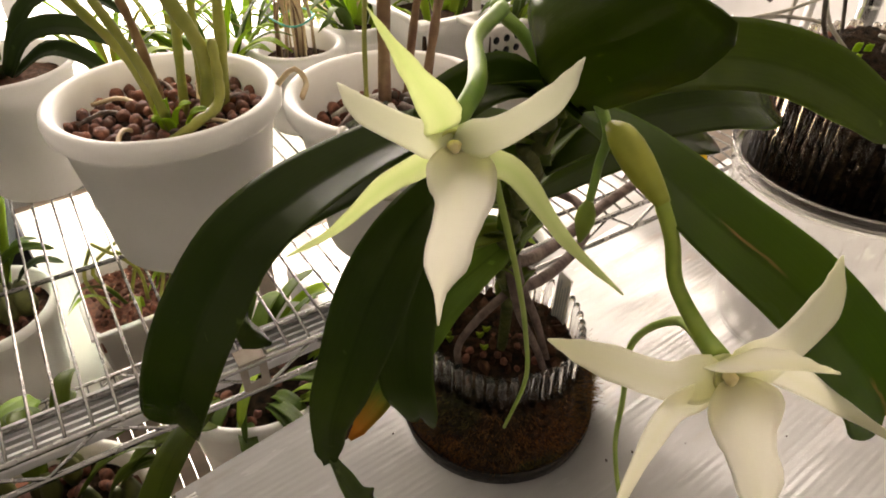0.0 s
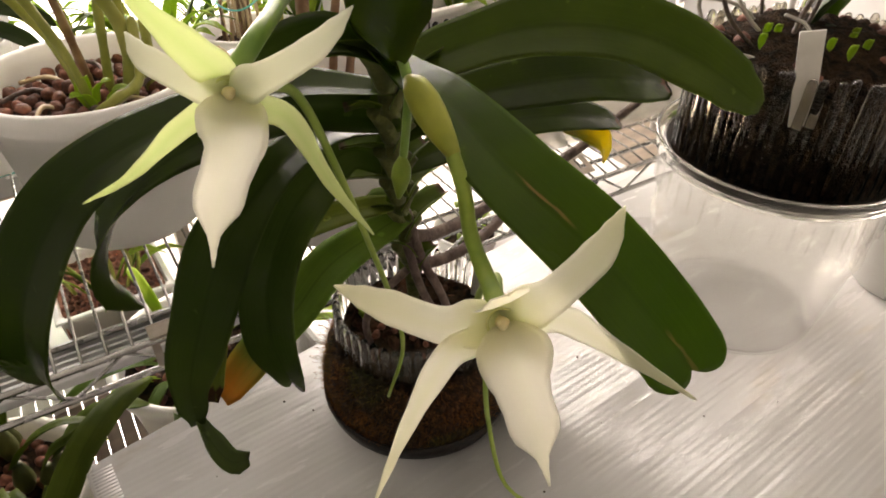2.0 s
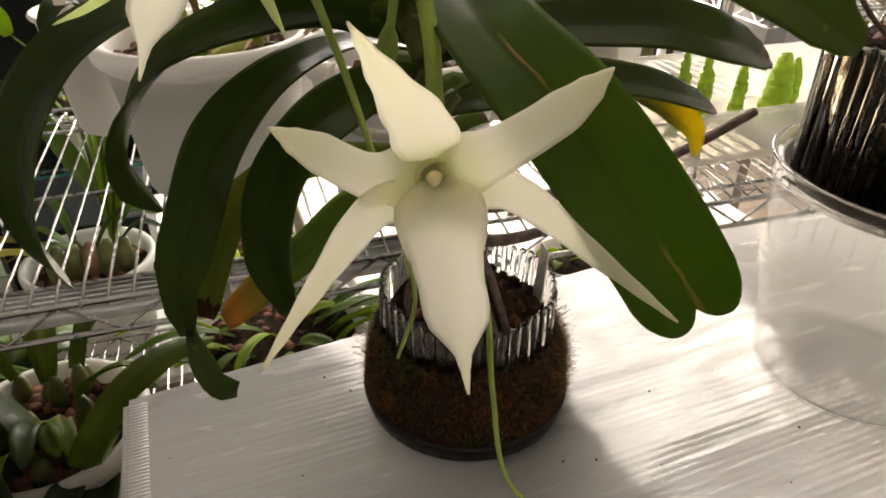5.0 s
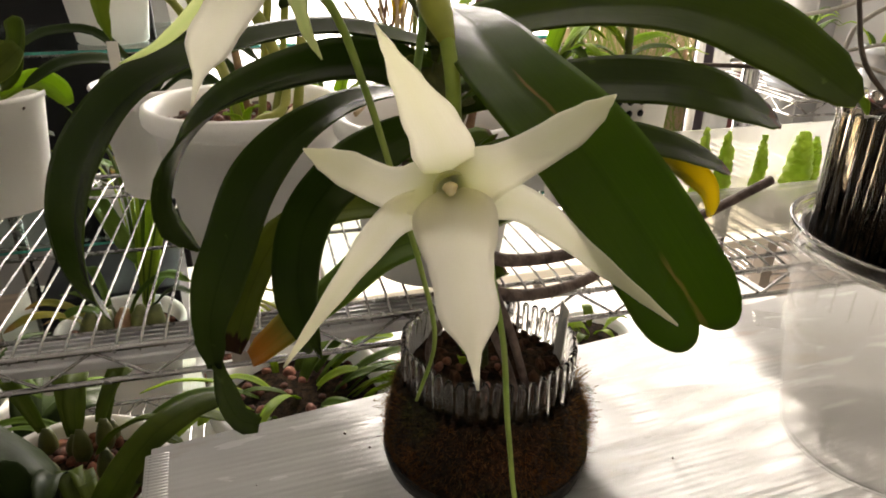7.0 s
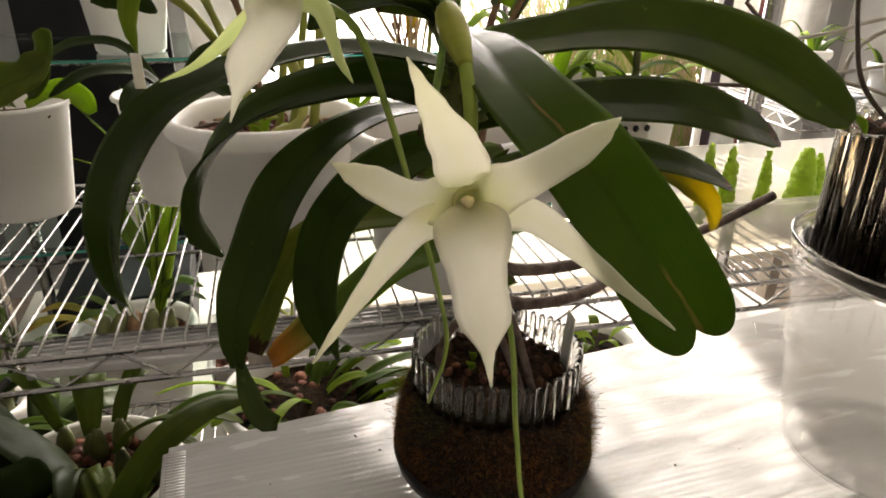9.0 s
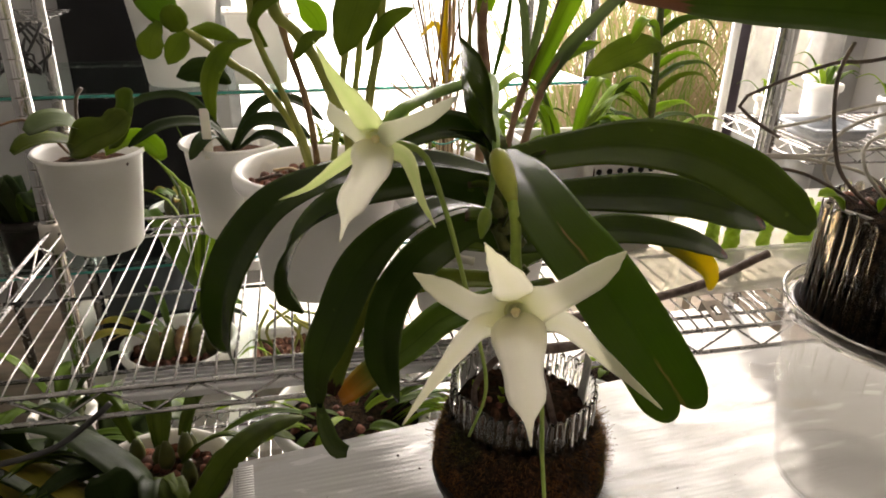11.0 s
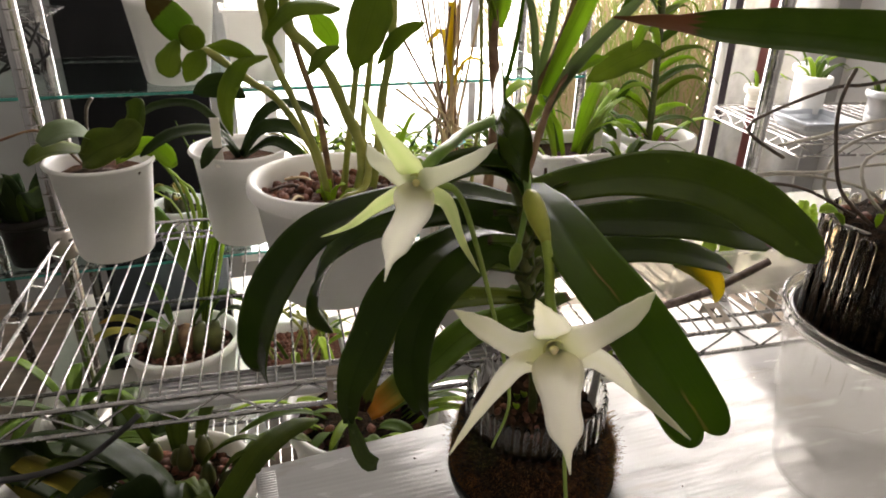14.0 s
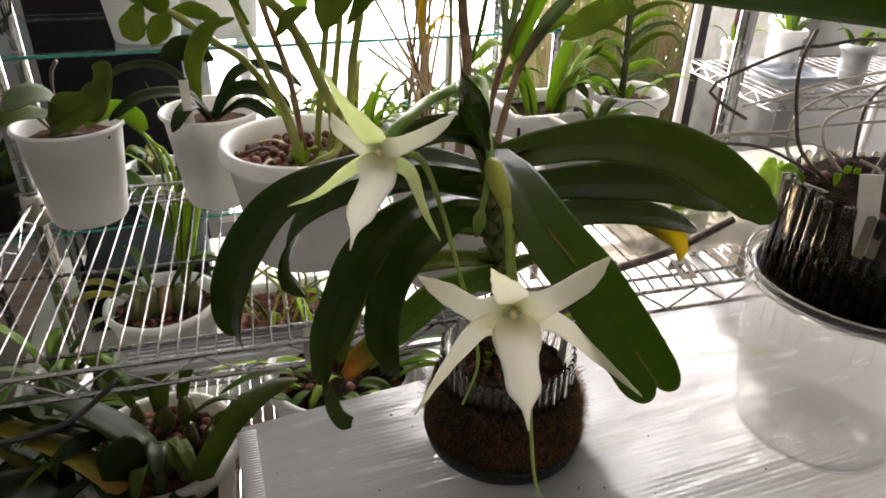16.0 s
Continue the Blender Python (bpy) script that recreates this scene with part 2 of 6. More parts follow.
LEAF_GOLD = leaf_material("gold_leaf", (0.55, 0.42, 0.03), (0.7, 0.56, 0.06), rough=0.45, trans=0.5, glow=(0.85, 0.65, 0.05), rib=0.2)
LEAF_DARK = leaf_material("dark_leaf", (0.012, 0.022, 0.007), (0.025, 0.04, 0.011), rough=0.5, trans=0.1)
LEAF_STRAP = leaf_material("strap_leaf_dead_tip", (0.024, 0.045, 0.006), (0.055, 0.085, 0.012), tip=(0.27, 0.12, 0.06), tip_at=0.875, soft=0.012, rough=0.38, trans=0.25)
LEAF_DEND = leaf_material("dendrobium_leaf", (0.075, 0.13, 0.016), (0.14, 0.19, 0.026), rough=0.45, trans=0.34, glow=(0.34, 0.42, 0.05), rib=0.25)
LEAF_LOW = leaf_material("shaded_leaf", (0.036, 0.06, 0.008), (0.085, 0.115, 0.015), rough=0.5, trans=0.25)
LEAF_OLIVE = leaf_material("olive_leaf", (0.05, 0.075, 0.012), (0.1, 0.13, 0.02), rough=0.5, trans=0.2)
LEAF_OLD = leaf_material("yellowing_leaf", (0.13, 0.12, 0.02), (0.3, 0.24, 0.04), tip=(0.3, 0.16, 0.04), tip_at=0.9, rough=0.42, trans=0.25)
PETAL_1 = petal_material("ivory_petal", (0.95, 0.93, 0.83), (0.9, 0.88, 0.62), trans=0.8, throat=(0.74, 0.76, 0.42))
PETAL_2 = petal_material("lime_petal", (0.79, 0.82, 0.53), (0.64, 0.72, 0.32), tip_from=0.05, trans=0.7, through=(0.88, 0.93, 0.66), rib=(0.58, 0.69, 0.26))
PETAL_2W = petal_material("greenish_white_petal", (0.78, 0.79, 0.6), (0.8, 0.81, 0.66), tip_from=0.1, trans=0.68)
LIP = petal_material("white_lip", (0.96, 0.92, 0.86), (0.92, 0.9, 0.7), tip_from=0.6, trans=0.84, clear=0.8, throat=(0.88, 0.84, 0.6))
COLUMN = plain("flower_column", (0.82, 0.7, 0.36), (0.9, 0.82, 0.52), 120, 0.45, trans=0.25)
THROAT = plain("flower_throat", (0.64, 0.65, 0.28), (0.75, 0.75, 0.42), 90, 0.5, trans=0.4)
SPUR = plain("spur_green", (0.24, 0.36, 0.06), (0.36, 0.47, 0.1), 40, 0.45, trans=0.15)
PEDUNCLE = plain("flower_stalk", (0.13, 0.25, 0.04), (0.24, 0.37, 0.07), 60, 0.42)
BUD = plain("bud_skin", (0.16, 0.26, 0.025), (0.29, 0.38, 0.05), 60, 0.42, trans=0.15)
STEM = plain("orchid_stem", (0.05, 0.07, 0.018), (0.12, 0.13, 0.04), 70, 0.5, bump_s=0.5, spec=0.2, trans=0.12)
ROOT = plain("aerial_root", (0.085, 0.06, 0.05), (0.19, 0.14, 0.12), 90, 0.6, bump_s=0.6, spec=0.2)
ROOT_PALE = plain("pale_aerial_root", (0.38, 0.35, 0.29), (0.55, 0.52, 0.45), 60, 0.6, bump_s=0.4)
ROOT_DARK = plain("dark_aerial_root", (0.05, 0.035, 0.025), (0.11, 0.075, 0.05), 80, 0.5, bump_s=0.5)
CANE = plain("green_cane", (0.2, 0.235, 0.035), (0.36, 0.36, 0.08), 30, 0.42, bump_s=0.2, trans=0.1)
BULB = plain("pseudobulb_skin", (0.045, 0.06, 0.013), (0.11, 0.12, 0.03), 40, 0.45, bump_s=0.3)
CANE_BROWN = plain("dry_cane", (0.13, 0.06, 0.03), (0.26, 0.16, 0.08), 50, 0.55, bump_s=0.4)
STRAW = plain("straw_stalk", (0.45, 0.33, 0.19), (0.6, 0.48, 0.3), 40, 0.6)
POT_WHITE = plain("white_pot_plastic", (0.82, 0.81, 0.78), (0.87, 0.86, 0.835), 9, 0.36, bump_s=0.06, bump_scale=300, trans=0.3, rough2=0.5)
POT_CREAM = plain("cream_pot_plastic", (0.76, 0.74, 0.68), (0.83, 0.81, 0.76), 8, 0.42, trans=0.25)
PEBBLE = plain("fired_clay", (0.09, 0.03, 0.017), (0.21, 0.078, 0.045), 160, 0.75, bump_s=0.5, vary=0.45)
SOIL = plain("dark_potting_mix", (0.01, 0.007, 0.004), (0.05, 0.029, 0.015), 130, 0.9, bump_s=1.0, bump_d=0.006, spec=0.08)
BARK = plain("bark_chip", (0.03, 0.016, 0.009), (0.085, 0.042, 0.024), 150, 0.85, bump_s=0.7, vary=0.4, spec=0.08)


def patchy_moss(name, brown, rust, green, trans=0.0):
    """Old moss: brown, with rust-red and olive patches a centimetre or two across and fine grain in both."""
    m, n, l, p = material(name)
    col = mix_colour(n, l, noise_fac(n, l, 32, 0.42, 0.62), brown, rust)
    col = mix_colour(n, l, noise_fac(n, l, 21, 0.54, 0.68, detail=5), col, green)
    col = mix_colour(n, l, noise_fac(n, l, 240, 0.4, 0.7), col, tuple(c * 0.35 for c in brown))
    l.new(col, p.inputs["Base Color"])
    p.inputs["Roughness"].default_value = 0.8
    p.inputs["Specular IOR Level"].default_value = 0.2
    bump(n, l, p, noise_fac(n, l, 190, 0.25, 0.75), 1.0, 0.005)
    if trans:
        tr = n.new("ShaderNodeBsdfTranslucent")
        l.new(col, tr.inputs[0])
        ms = n.new("ShaderNodeMixShader")
        ms.inputs[0].default_value = trans
        l.new(p.outputs[0], ms.inputs[1])
        l.new(tr.outputs[0], ms.inputs[2])
        l.new(ms.outputs[0], n["Material Output"].inputs[0])
    return m


MOSS = patchy_moss("brown_moss", (0.03, 0.018, 0.008), (0.062, 0.026, 0.01), (0.03, 0.033, 0.009))
MOSS_HAIR = patchy_moss("moss_hair", (0.15, 0.085, 0.028), (0.32, 0.13, 0.035), (0.17, 0.15, 0.035), 0.35)
MOSS_GREEN = plain("green_moss", (0.012, 0.02, 0.005), (0.045, 0.065, 0.013), 140, 0.9, bump_s=1.0, bump_d=0.006)
SAUCER = plain("black_plastic", (0.008, 0.007, 0.006), (0.018, 0.015, 0.013), 60, 0.3, bump_s=0.15, spec=0.22, rough2=0.5)
TUBE = glass_material("clear_tube", (0.95, 0.94, 0.92), 0.03)
# Same tubing with a darker, browner tint than clear_tube.
TUBE_DARK = glass_material("tinted_tube", (0.6, 0.56, 0.49), 0.04, 1.42)
LID = glass_material("clear_lid", (0.82, 0.8, 0.74), 0.08, 1.38)
GLASS = glass_material("shelf_glass", (0.75, 0.93, 0.88), 0.02)
CHROME = plain("chrome_wire", (0.31, 0.305, 0.295), (0.43, 0.42, 0.41), 25, 0.2, metal=1.0, rough2=0.3)
CHROME_POST = plain("chrome_post", (0.38, 0.375, 0.365), (0.48, 0.47, 0.46), 4, 0.12, metal=1.0)
STEEL = plain("brushed_steel", (0.5, 0.47, 0.43), (0.6, 0.57, 0.52), 40, 0.38, metal=1.0)
RUSTY = plain("dull_bracket", (0.3, 0.26, 0.22), (0.42, 0.37, 0.32), 60, 0.5, metal=0.7)
ALU = plain("ribbed_aluminium", (0.56, 0.56, 0.56), (0.64, 0.64, 0.64), 30, 0.36, metal=0.35)
RUBBER = plain("black_rubber", (0.012, 0.012, 0.012), (0.03, 0.03, 0.03), 40, 0.5)
LABEL = plain("plant_label", (0.68, 0.65, 0.58), (0.76, 0.73, 0.66), 60, 0.45)
WALL = plain("wall_paper", (0.32, 0.325, 0.32), (0.37, 0.375, 0.37), 6, 0.85, bump_s=0.15, bump_scale=220)
CEIL = plain("ceiling_paint", (0.6, 0.59, 0.565), (0.66, 0.65, 0.625), 5, 0.9)
WALL_WHITE = plain("white_wall_paint", (0.54, 0.53, 0.51), (0.6, 0.59, 0.57), 5, 0.85, bump_s=0.1, bump_scale=180)
FLOOR = plain("wood_floor", (0.13, 0.105, 0.08), (0.21, 0.165, 0.125), 3, 0.45, stretch=(1, 9, 1), bump_s=0.1)
BLACK = plain("black_panel", (0.008, 0.008, 0.009), (0.013, 0.013, 0.014), 4, 0.55, spec=0.1)
FRAME = plain("window_frame_white", (0.68, 0.68, 0.67), (0.75, 0.75, 0.74), 10, 0.4)
FRAME_GREY = plain("grey_aluminium_frame", (0.4, 0.41, 0.42), (0.5, 0.51, 0.52), 20, 0.4, metal=0.6)
CREAM_BOARD = plain("cream_board", (0.72, 0.66, 0.54), (0.8, 0.75, 0.64), 4, 0.6)
STRAP_GREEN = plain("lime_plastic", (0.42, 0.6, 0.06), (0.55, 0.7, 0.1), 30, 0.4, trans=0.4)


def foam_material():
    """White ribbed cushion sheet: fine waves along x, faint grime and specks."""
    m, n, l, p = material("white_ribbed_sheet")
    tc = n.new("ShaderNodeTexCoord")
    col = mix_colour(n, l, noise_fac(n, l, 5, 0.35, 0.8), (0.54, 0.535, 0.525), (0.46, 0.45, 0.435))
    col = mix_colour(n, l, noise_fac(n, l, 2.2, 0.5, 0.9, stretch=(1, 9, 1)), col, (0.43, 0.405, 0.375))
    stain = noise_fac(n, l, 11, 0.62, 0.82, detail=6, stretch=(1, 3, 1))
    col = mix_colour(n, l, stain, col, (0.4, 0.33, 0.25))
    l.new(col, p.inputs["Base Color"])
    rr = n.new("ShaderNodeMapRange")
    rr.inputs[3].default_value, rr.inputs[4].default_value = 0.07, 0.32
    l.new(noise_fac(n, l, 14, 0.3, 0.7, stretch=(1, 5, 1)), rr.inputs[0])
    l.new(rr.outputs[0], p.inputs["Roughness"])
    p.inputs["Specular IOR Level"].default_value = 0.27
    wv = n.new("ShaderNodeTexWave")
    wv.wave_type, wv.bands_direction = "BANDS", "Y"
    wv.inputs["Scale"].default_value, wv.inputs["Distortion"].default_value = 48, 0.6
    wv.inputs["Detail"].default_value, wv.inputs["Detail Scale"].default_value = 2, 0.4
    l.new(tc.outputs["Object"], wv.inputs["Vector"])
    streaks = noise_fac(n, l, 1, 0.2, 0.8, detail=4, stretch=(2.0, 24, 1))
    ad = n.new("ShaderNodeMath")
    ad.operation = "MULTIPLY_ADD"
    l.new(wv.outputs["Fac"], ad.inputs[0])
    ad.inputs[1].default_value = 0.06
    l.new(streaks, ad.inputs[2])
    broad = noise_fac(n, l, 1, 0.2, 0.8, detail=2, stretch=(3, 15, 1))
    ad2 = n.new("ShaderNodeMath")
    ad2.operation = "MULTIPLY_ADD"
    l.new(broad, ad2.inputs[0])
    ad2.inputs[1].default_value = 2.0
    l.new(ad.outputs[0], ad2.inputs[2])
    bump(n, l, p, ad2.outputs[0], 0.29, 0.0065)
    return m


def milky_material(name, colour, milk, gloss=0.08, skin=0.25):
    """Thin cloudy plastic: mostly clear, part scattering, with a glossy skin."""
    m, n, l, p = material(name)
    n.remove(p)
    clear = n.new("ShaderNodeBsdfTransparent")
    clear.inputs[0].default_value = (*colour, 1)
    tr = n.new("ShaderNodeBsdfTranslucent")
    tr.inputs[0].default_value = (*colour, 1)
    df = n.new("ShaderNodeBsdfDiffuse")
    df.inputs[0].default_value = (*colour, 1)
    gl = n.new("ShaderNodeBsdfGlossy")
    gl.inputs["Roughness"].default_value = gloss
    fr = n.new("ShaderNodeLayerWeight")
    fr.inputs[0].default_value = 0.2
    rim = n.new("ShaderNodeMath")
    rim.operation = "MULTIPLY_ADD"
    l.new(fr.outputs["Facing"], rim.inputs[0])
    rim.inputs[1].default_value, rim.inputs[2].default_value = skin, 0.015
    m1, m2, m3 = [n.new("ShaderNodeMixShader") for _ in range(3)]
    m1.inputs[0].default_value = 0.5
    l.new(tr.outputs[0], m1.inputs[1])
    l.new(df.outputs[0], m1.inputs[2])
    mul = n.new("ShaderNodeMath")
    mul.operation = "MULTIPLY_ADD"
    l.new(noise_fac(n, l, 14, 0.3, 0.7), mul.inputs[0])
    mul.inputs[1].default_value, mul.inputs[2].default_value = milk * 0.4, milk * 0.8
    l.new(mul.outputs[0], m2.inputs[0])
    l.new(clear.outputs[0], m2.inputs[1])
    l.new(m1.outputs[0], m2.inputs[2])
    l.new(rim.outputs[0], m3.inputs[0])
    l.new(m2.outputs[0], m3.inputs[1])
    l.new(gl.outputs[0], m3.inputs[2])
    l.new(m3.outputs[0], n["Material Output"].inputs[0])
    return m


MILKY = milky_material("cloudy_plastic", (0.985, 0.982, 0.975), 0.06, 0.06)
MILKY_BASE = milky_material("clear_base_plastic", (0.995, 0.995, 0.99), 0.03, 0.1, 0.1)
VOILE = milky_material("white_voile", (0.97, 0.97, 0.96), 0.4, 0.9)
BAG = milky_material("white_film", (0.99, 0.98, 0.95), 0.3, 0.3, 0.1)
FOAM = foam_material()


# ---- mesh helpers ----
def part(name, bm, mat, parent=None, label="", smooth=True):
    me = bpy.data.meshes.new(name)
    bm.to_mesh(me)
    bm.free()
    me.materials.append(mat)
    if smooth:
        for f in me.polygons:
            f.use_smooth = True
    ob = new(name, me)
    ob.parent = parent
    if label:
        ob["label"] = label
    return ob


def share(name, me, parent, m=None):
    ob = new(name, me)
    ob.parent = parent
    if m is not None:
        ob.matrix_basis = m
    return ob


def thing(name, label, category, m=None, group="", kind=""):
    e = new(name)
    e.empty_display_size = 0.02
    if m is not None:
        e.matrix_world = m
    return tagged(e, label, category, group, kind)


def box_bm(x0, x1, y0, y1, z0, z1, bevel=0.0, seg=2, bm=None):
    own = bm is None
    bm = bm or bmesh.new()
    r = bmesh.ops.create_cube(bm, size=1)
    bmesh.ops.transform(bm, matrix=Matrix.LocRotScale(((x0 + x1) / 2, (y0 + y1) / 2, (z0 + z1) / 2), None, (x1 - x0, y1 - y0, z1 - z0)), verts=r["verts"])
    if bevel:
        bmesh.ops.bevel(bm, geom=list({e for v in r["verts"] for e in v.link_edges}), offset=bevel, segments=seg, affect="EDGES", profile=0.5)
    return bm


def lathe_bm(profile, n=48, bm=None, centre=(0, 0, 0)):
    """Turn a profile of (radius, height) about z."""
    bm = bm or bmesh.new()
    rings = []
    for r, z in profile:
        if r < 1e-5:
            rings.append([bm.verts.new((centre[0], centre[1], centre[2] + z))])
        else:
            rings.append([bm.verts.new((centre[0] + r * math.cos(2 * math.pi * k / n), centre[1] + r * math.sin(2 * math.pi * k / n), centre[2] + z)) for k in range(n)])
    for a, b in zip(rings, rings[1:]):
        if len(a) == 1 and len(b) == 1:
            continue
        for k in range(n):
            q = (k + 1) % n
            if len(a) == 1:
                bm.faces.new((a[0], b[q], b[k]))
            elif len(b) == 1:
                bm.faces.new((a[k], a[q], b[0]))
            else:
                bm.faces.new((a[k], a[q], b[q], b[k]))
    bmesh.ops.recalc_face_normals(bm, faces=bm.faces)
    return bm


def spline(pts, n):
    """A smooth line of n + 1 points through pts, evenly spaced by length."""
    P = [Vector(p) for p in pts]
    P = [P[0] * 2 - P[1]] + P + [P[-1] * 2 - P[-2]]
    fine = []
    for i in range(1, len(P) - 2):
        a, b, c, d = P[i - 1:i + 3]
        for k in range(16):
            t = k / 16
            fine.append(0.5 * (2 * b + (c - a) * t + (2 * a - 5 * b + 4 * c - d) * t * t + (3 * b - a - 3 * c + d) * t ** 3))
    fine.append(P[-2])
    run = [0.0]
    for a, b in zip(fine, fine[1:]):
        run.append(run[-1] + (b - a).length)
    out, k = [], 0
    for i in range(n + 1):
        s = run[-1] * i / n
        while k < len(run) - 2 and run[k + 1] < s:
            k += 1
        f = (s - run[k]) / max(1e-9, run[k + 1] - run[k])
        out.append(fine[k].lerp(fine[k + 1], min(1, max(0, f))))
    return out


def tube_bm(pts, radii, n=10, sides=8, bm=None, ends=True):
    """A round rod along a smooth line; radii: one, or several spread over its length."""
    bm = bm or bmesh.new()
    line = spline(pts, n)
    radii = radii if isinstance(radii, (list, tuple)) else (radii, radii)
    rings, side = [], None
    for i, p in enumerate(line):
        t = (line[min(i + 1, n)] - line[max(i - 1, 0)]).normalized()
        if side is None:
            side = t.cross(Vector((0, 0, 1)) if abs(t.z) < 0.9 else Vector((1, 0, 0))).normalized()
        side = (side - t * side.dot(t)).normalized()
        up = t.cross(side)
        f = i / n * (len(radii) - 1)
        k = min(int(f), len(radii) - 2)
        r = radii[k] + (radii[k + 1] - radii[k]) * (f - k)
        rings.append([bm.verts.new(p + (side * math.cos(2 * math.pi * s / sides) + up * math.sin(2 * math.pi * s / sides)) * r) for s in range(sides)])
    for a, b in zip(rings, rings[1:]):
        for s in range(sides):
            q = (s + 1) % sides
            bm.faces.new((a[s], a[q], b[q], b[s]))
    if ends:
        for ring, tip in ((rings[0], line[0]), (rings[-1], line[-1])):
            c = bm.verts.new(tip)
            for s in range(sides):
                bm.faces.new((ring[s], ring[(s + 1) % sides], c))
    bmesh.ops.recalc_face_normals(bm, faces=bm.faces)
    return bm


def interp(table, x):
    for (a, p), (b, q) in zip(table, table[1:]):
        if x <= b:
            f = (x - a) / (b - a)
            f = f * f * (3 - 2 * f)
            return p + (q - p) * f
    return table[-1][1]


STRAP = ((0, 0.55), (0.15, 0.8), (0.4, 1.0), (0.75, 0.95), (0.9, 0.72), (0.97, 0.42), (1.0, 0.12))
ROUND = ((0, 0.55), (0.2, 0.75), (0.5, 0.95), (0.75, 1.0), (0.9, 0.8), (0.97, 0.5), (1.0, 0.2))
BLUNT = ((0, 0.5), (0.15, 0.75), (0.4, 1.0), (0.85, 0.97), (0.95, 0.85), (1.0, 0.55))
OVAL = ((0, 0.12), (0.12, 0.5), (0.4, 1.0), (0.65, 0.95), (0.85, 0.62), (0.95, 0.3), (1.0, 0.05))
LANCE = ((0, 0.45), (0.12, 0.85), (0.25, 1.0), (0.5, 0.72), (0.8, 0.36), (0.95, 0.14), (1.0, 0.05))
GRASS = ((0, 0.7), (0.3, 1.0), (0.7, 0.75), (1.0, 0.06))


def blade_bm(pts, width, profile=STRAP, fold=0.36, roll=0.0, roll_end=None, n=22, across=6, wave=0.0, thick=0.0012, notch=0.0, lobes=0.0, side_hint=None, seed=0, bend=0.0):
    """A leaf or petal along a line: fold: how far the two halves rise into a V; roll: degrees of turn about its own length;
    thick: its thickness; notch: the cleft at the tip; wave: uneven edges."""
    bm = bmesh.new()
    uvl = bm.loops.layers.uv.new("UVMap")
    line = spline(pts, n)
    rng = random.Random(seed)
    ph = [rng.uniform(0, 6.28) for _ in range(4)]
    top, bot, uvs = [], [], {}
    prev = None
    for i, p in enumerate(line):
        u = i / n
        t = (line[min(i + 1, n)] - line[max(i - 1, 0)]).normalized()
        if prev is None:
            ref = Vector(side_hint) if side_hint else t.cross(Vector((0, 0, 1)))
            if ref.length < 1e-3:
                ref = Vector((1, 0, 0))
            side = (ref - t * ref.dot(t)).normalized()
        else:
            side = (prev - t * prev.dot(t)).normalized()
        prev = side
        a = radians(roll + ((roll_end if roll_end is not None else roll) - roll) * u)
        up0 = side.cross(t)
        s, up = side * math.cos(a) + up0 * math.sin(a), up0 * math.cos(a) - side * math.sin(a)
        w = width * interp(profile, u) / 2
        rt, rb = [], []
        for k in range(across + 1):
            v = k / across * 2 - 1
            x = v * w * (1 + wave * 0.35 * math.sin(11 * u + ph[0] + (0.8 if v > 0 else 0)))
            lift = fold * abs(v) * w + wave * w * abs(v) ** 2 * 0.5 * math.sin(9 * u + ph[1] + (2.1 if v > 0 else 0)) - bend * w * v * v
            q = p + s * x + up * lift
            if notch and u > 0.9:
                q -= t * notch * (1 - abs(v)) ** 1.5 * (u - 0.9) / 0.1
                q -= t * notch * (0.35 if v > 0 else 0) * (u - 0.9) / 0.1
            if lobes and u > 0.86:
                q -= t * lobes * (abs(abs(v) - 0.45) / 0.55) ** 2.4 * (u - 0.86) / 0.14
            th = thick * (1 - 0.55 * abs(v))
            a1, a2 = bm.verts.new(q + up * th / 2), bm.verts.new(q - up * th / 2)
            uvs[a1] = uvs[a2] = (u, k / across)
            rt.append(a1)
            rb.append(a2)
        top.append(rt)
        bot.append(rb)
    fs = []
    for i in range(n):
        for k in range(across):
            fs.append(bm.faces.new((top[i][k], top[i + 1][k], top[i + 1][k + 1], top[i][k + 1])))
            fs.append(bm.faces.new((bot[i][k], bot[i][k + 1], bot[i + 1][k + 1], bot[i + 1][k])))
        for k in (0, across):
            fs.append(bm.faces.new((top[i][k], bot[i][k], bot[i + 1][k], top[i + 1][k])))
    for i in (0, n):
        for k in range(across):
            fs.append(bm.faces.new((top[i][k], top[i][k + 1], bot[i][k + 1], bot[i][k])))
    for f in fs:
        for lp in f.loops:
            lp[uvl].uv = uvs[lp.vert]
    bmesh.ops.recalc_face_normals(bm, faces=bm.faces)
    return bm


def leaf(parent, pts, width, mat=None, label="", name="leaf", **kw):
    return part(name, blade_bm(pts, width, **kw), mat or LEAF, parent, label)


def blob_bm(r, seed, rough=0.25, flat=0.8, sub=2):
    bm = bmesh.new()
    bmesh.ops.create_icosphere(bm, subdivisions=sub, radius=r)
    off = Vector((seed * 1.7, seed * 0.9, seed * 2.3))
    for v in bm.verts:
        v.co *= 1 + rough * noise.noise(v.co / r * 1.1 + off)
        v.co.z *= flat
    return bm


def mesh_of(bm, name, mat, smooth=True):
    me = bpy.data.meshes.new(name)
    bm.to_mesh(me)
    bm.free()
    me.materials.append(mat)
    for f in me.polygons:
        f.use_smooth = smooth
    return me


PEBBLES = [mesh_of(blob_bm(0.0075, k, 0.3, 0.85, 2), "pebble", PEBBLE) for k in range(5)]
CHIPS = [mesh_of(blob_bm(0.006, k + 20, 0.9, 0.6, 1), "bark_chip", BARK, False) for k in range(4)]


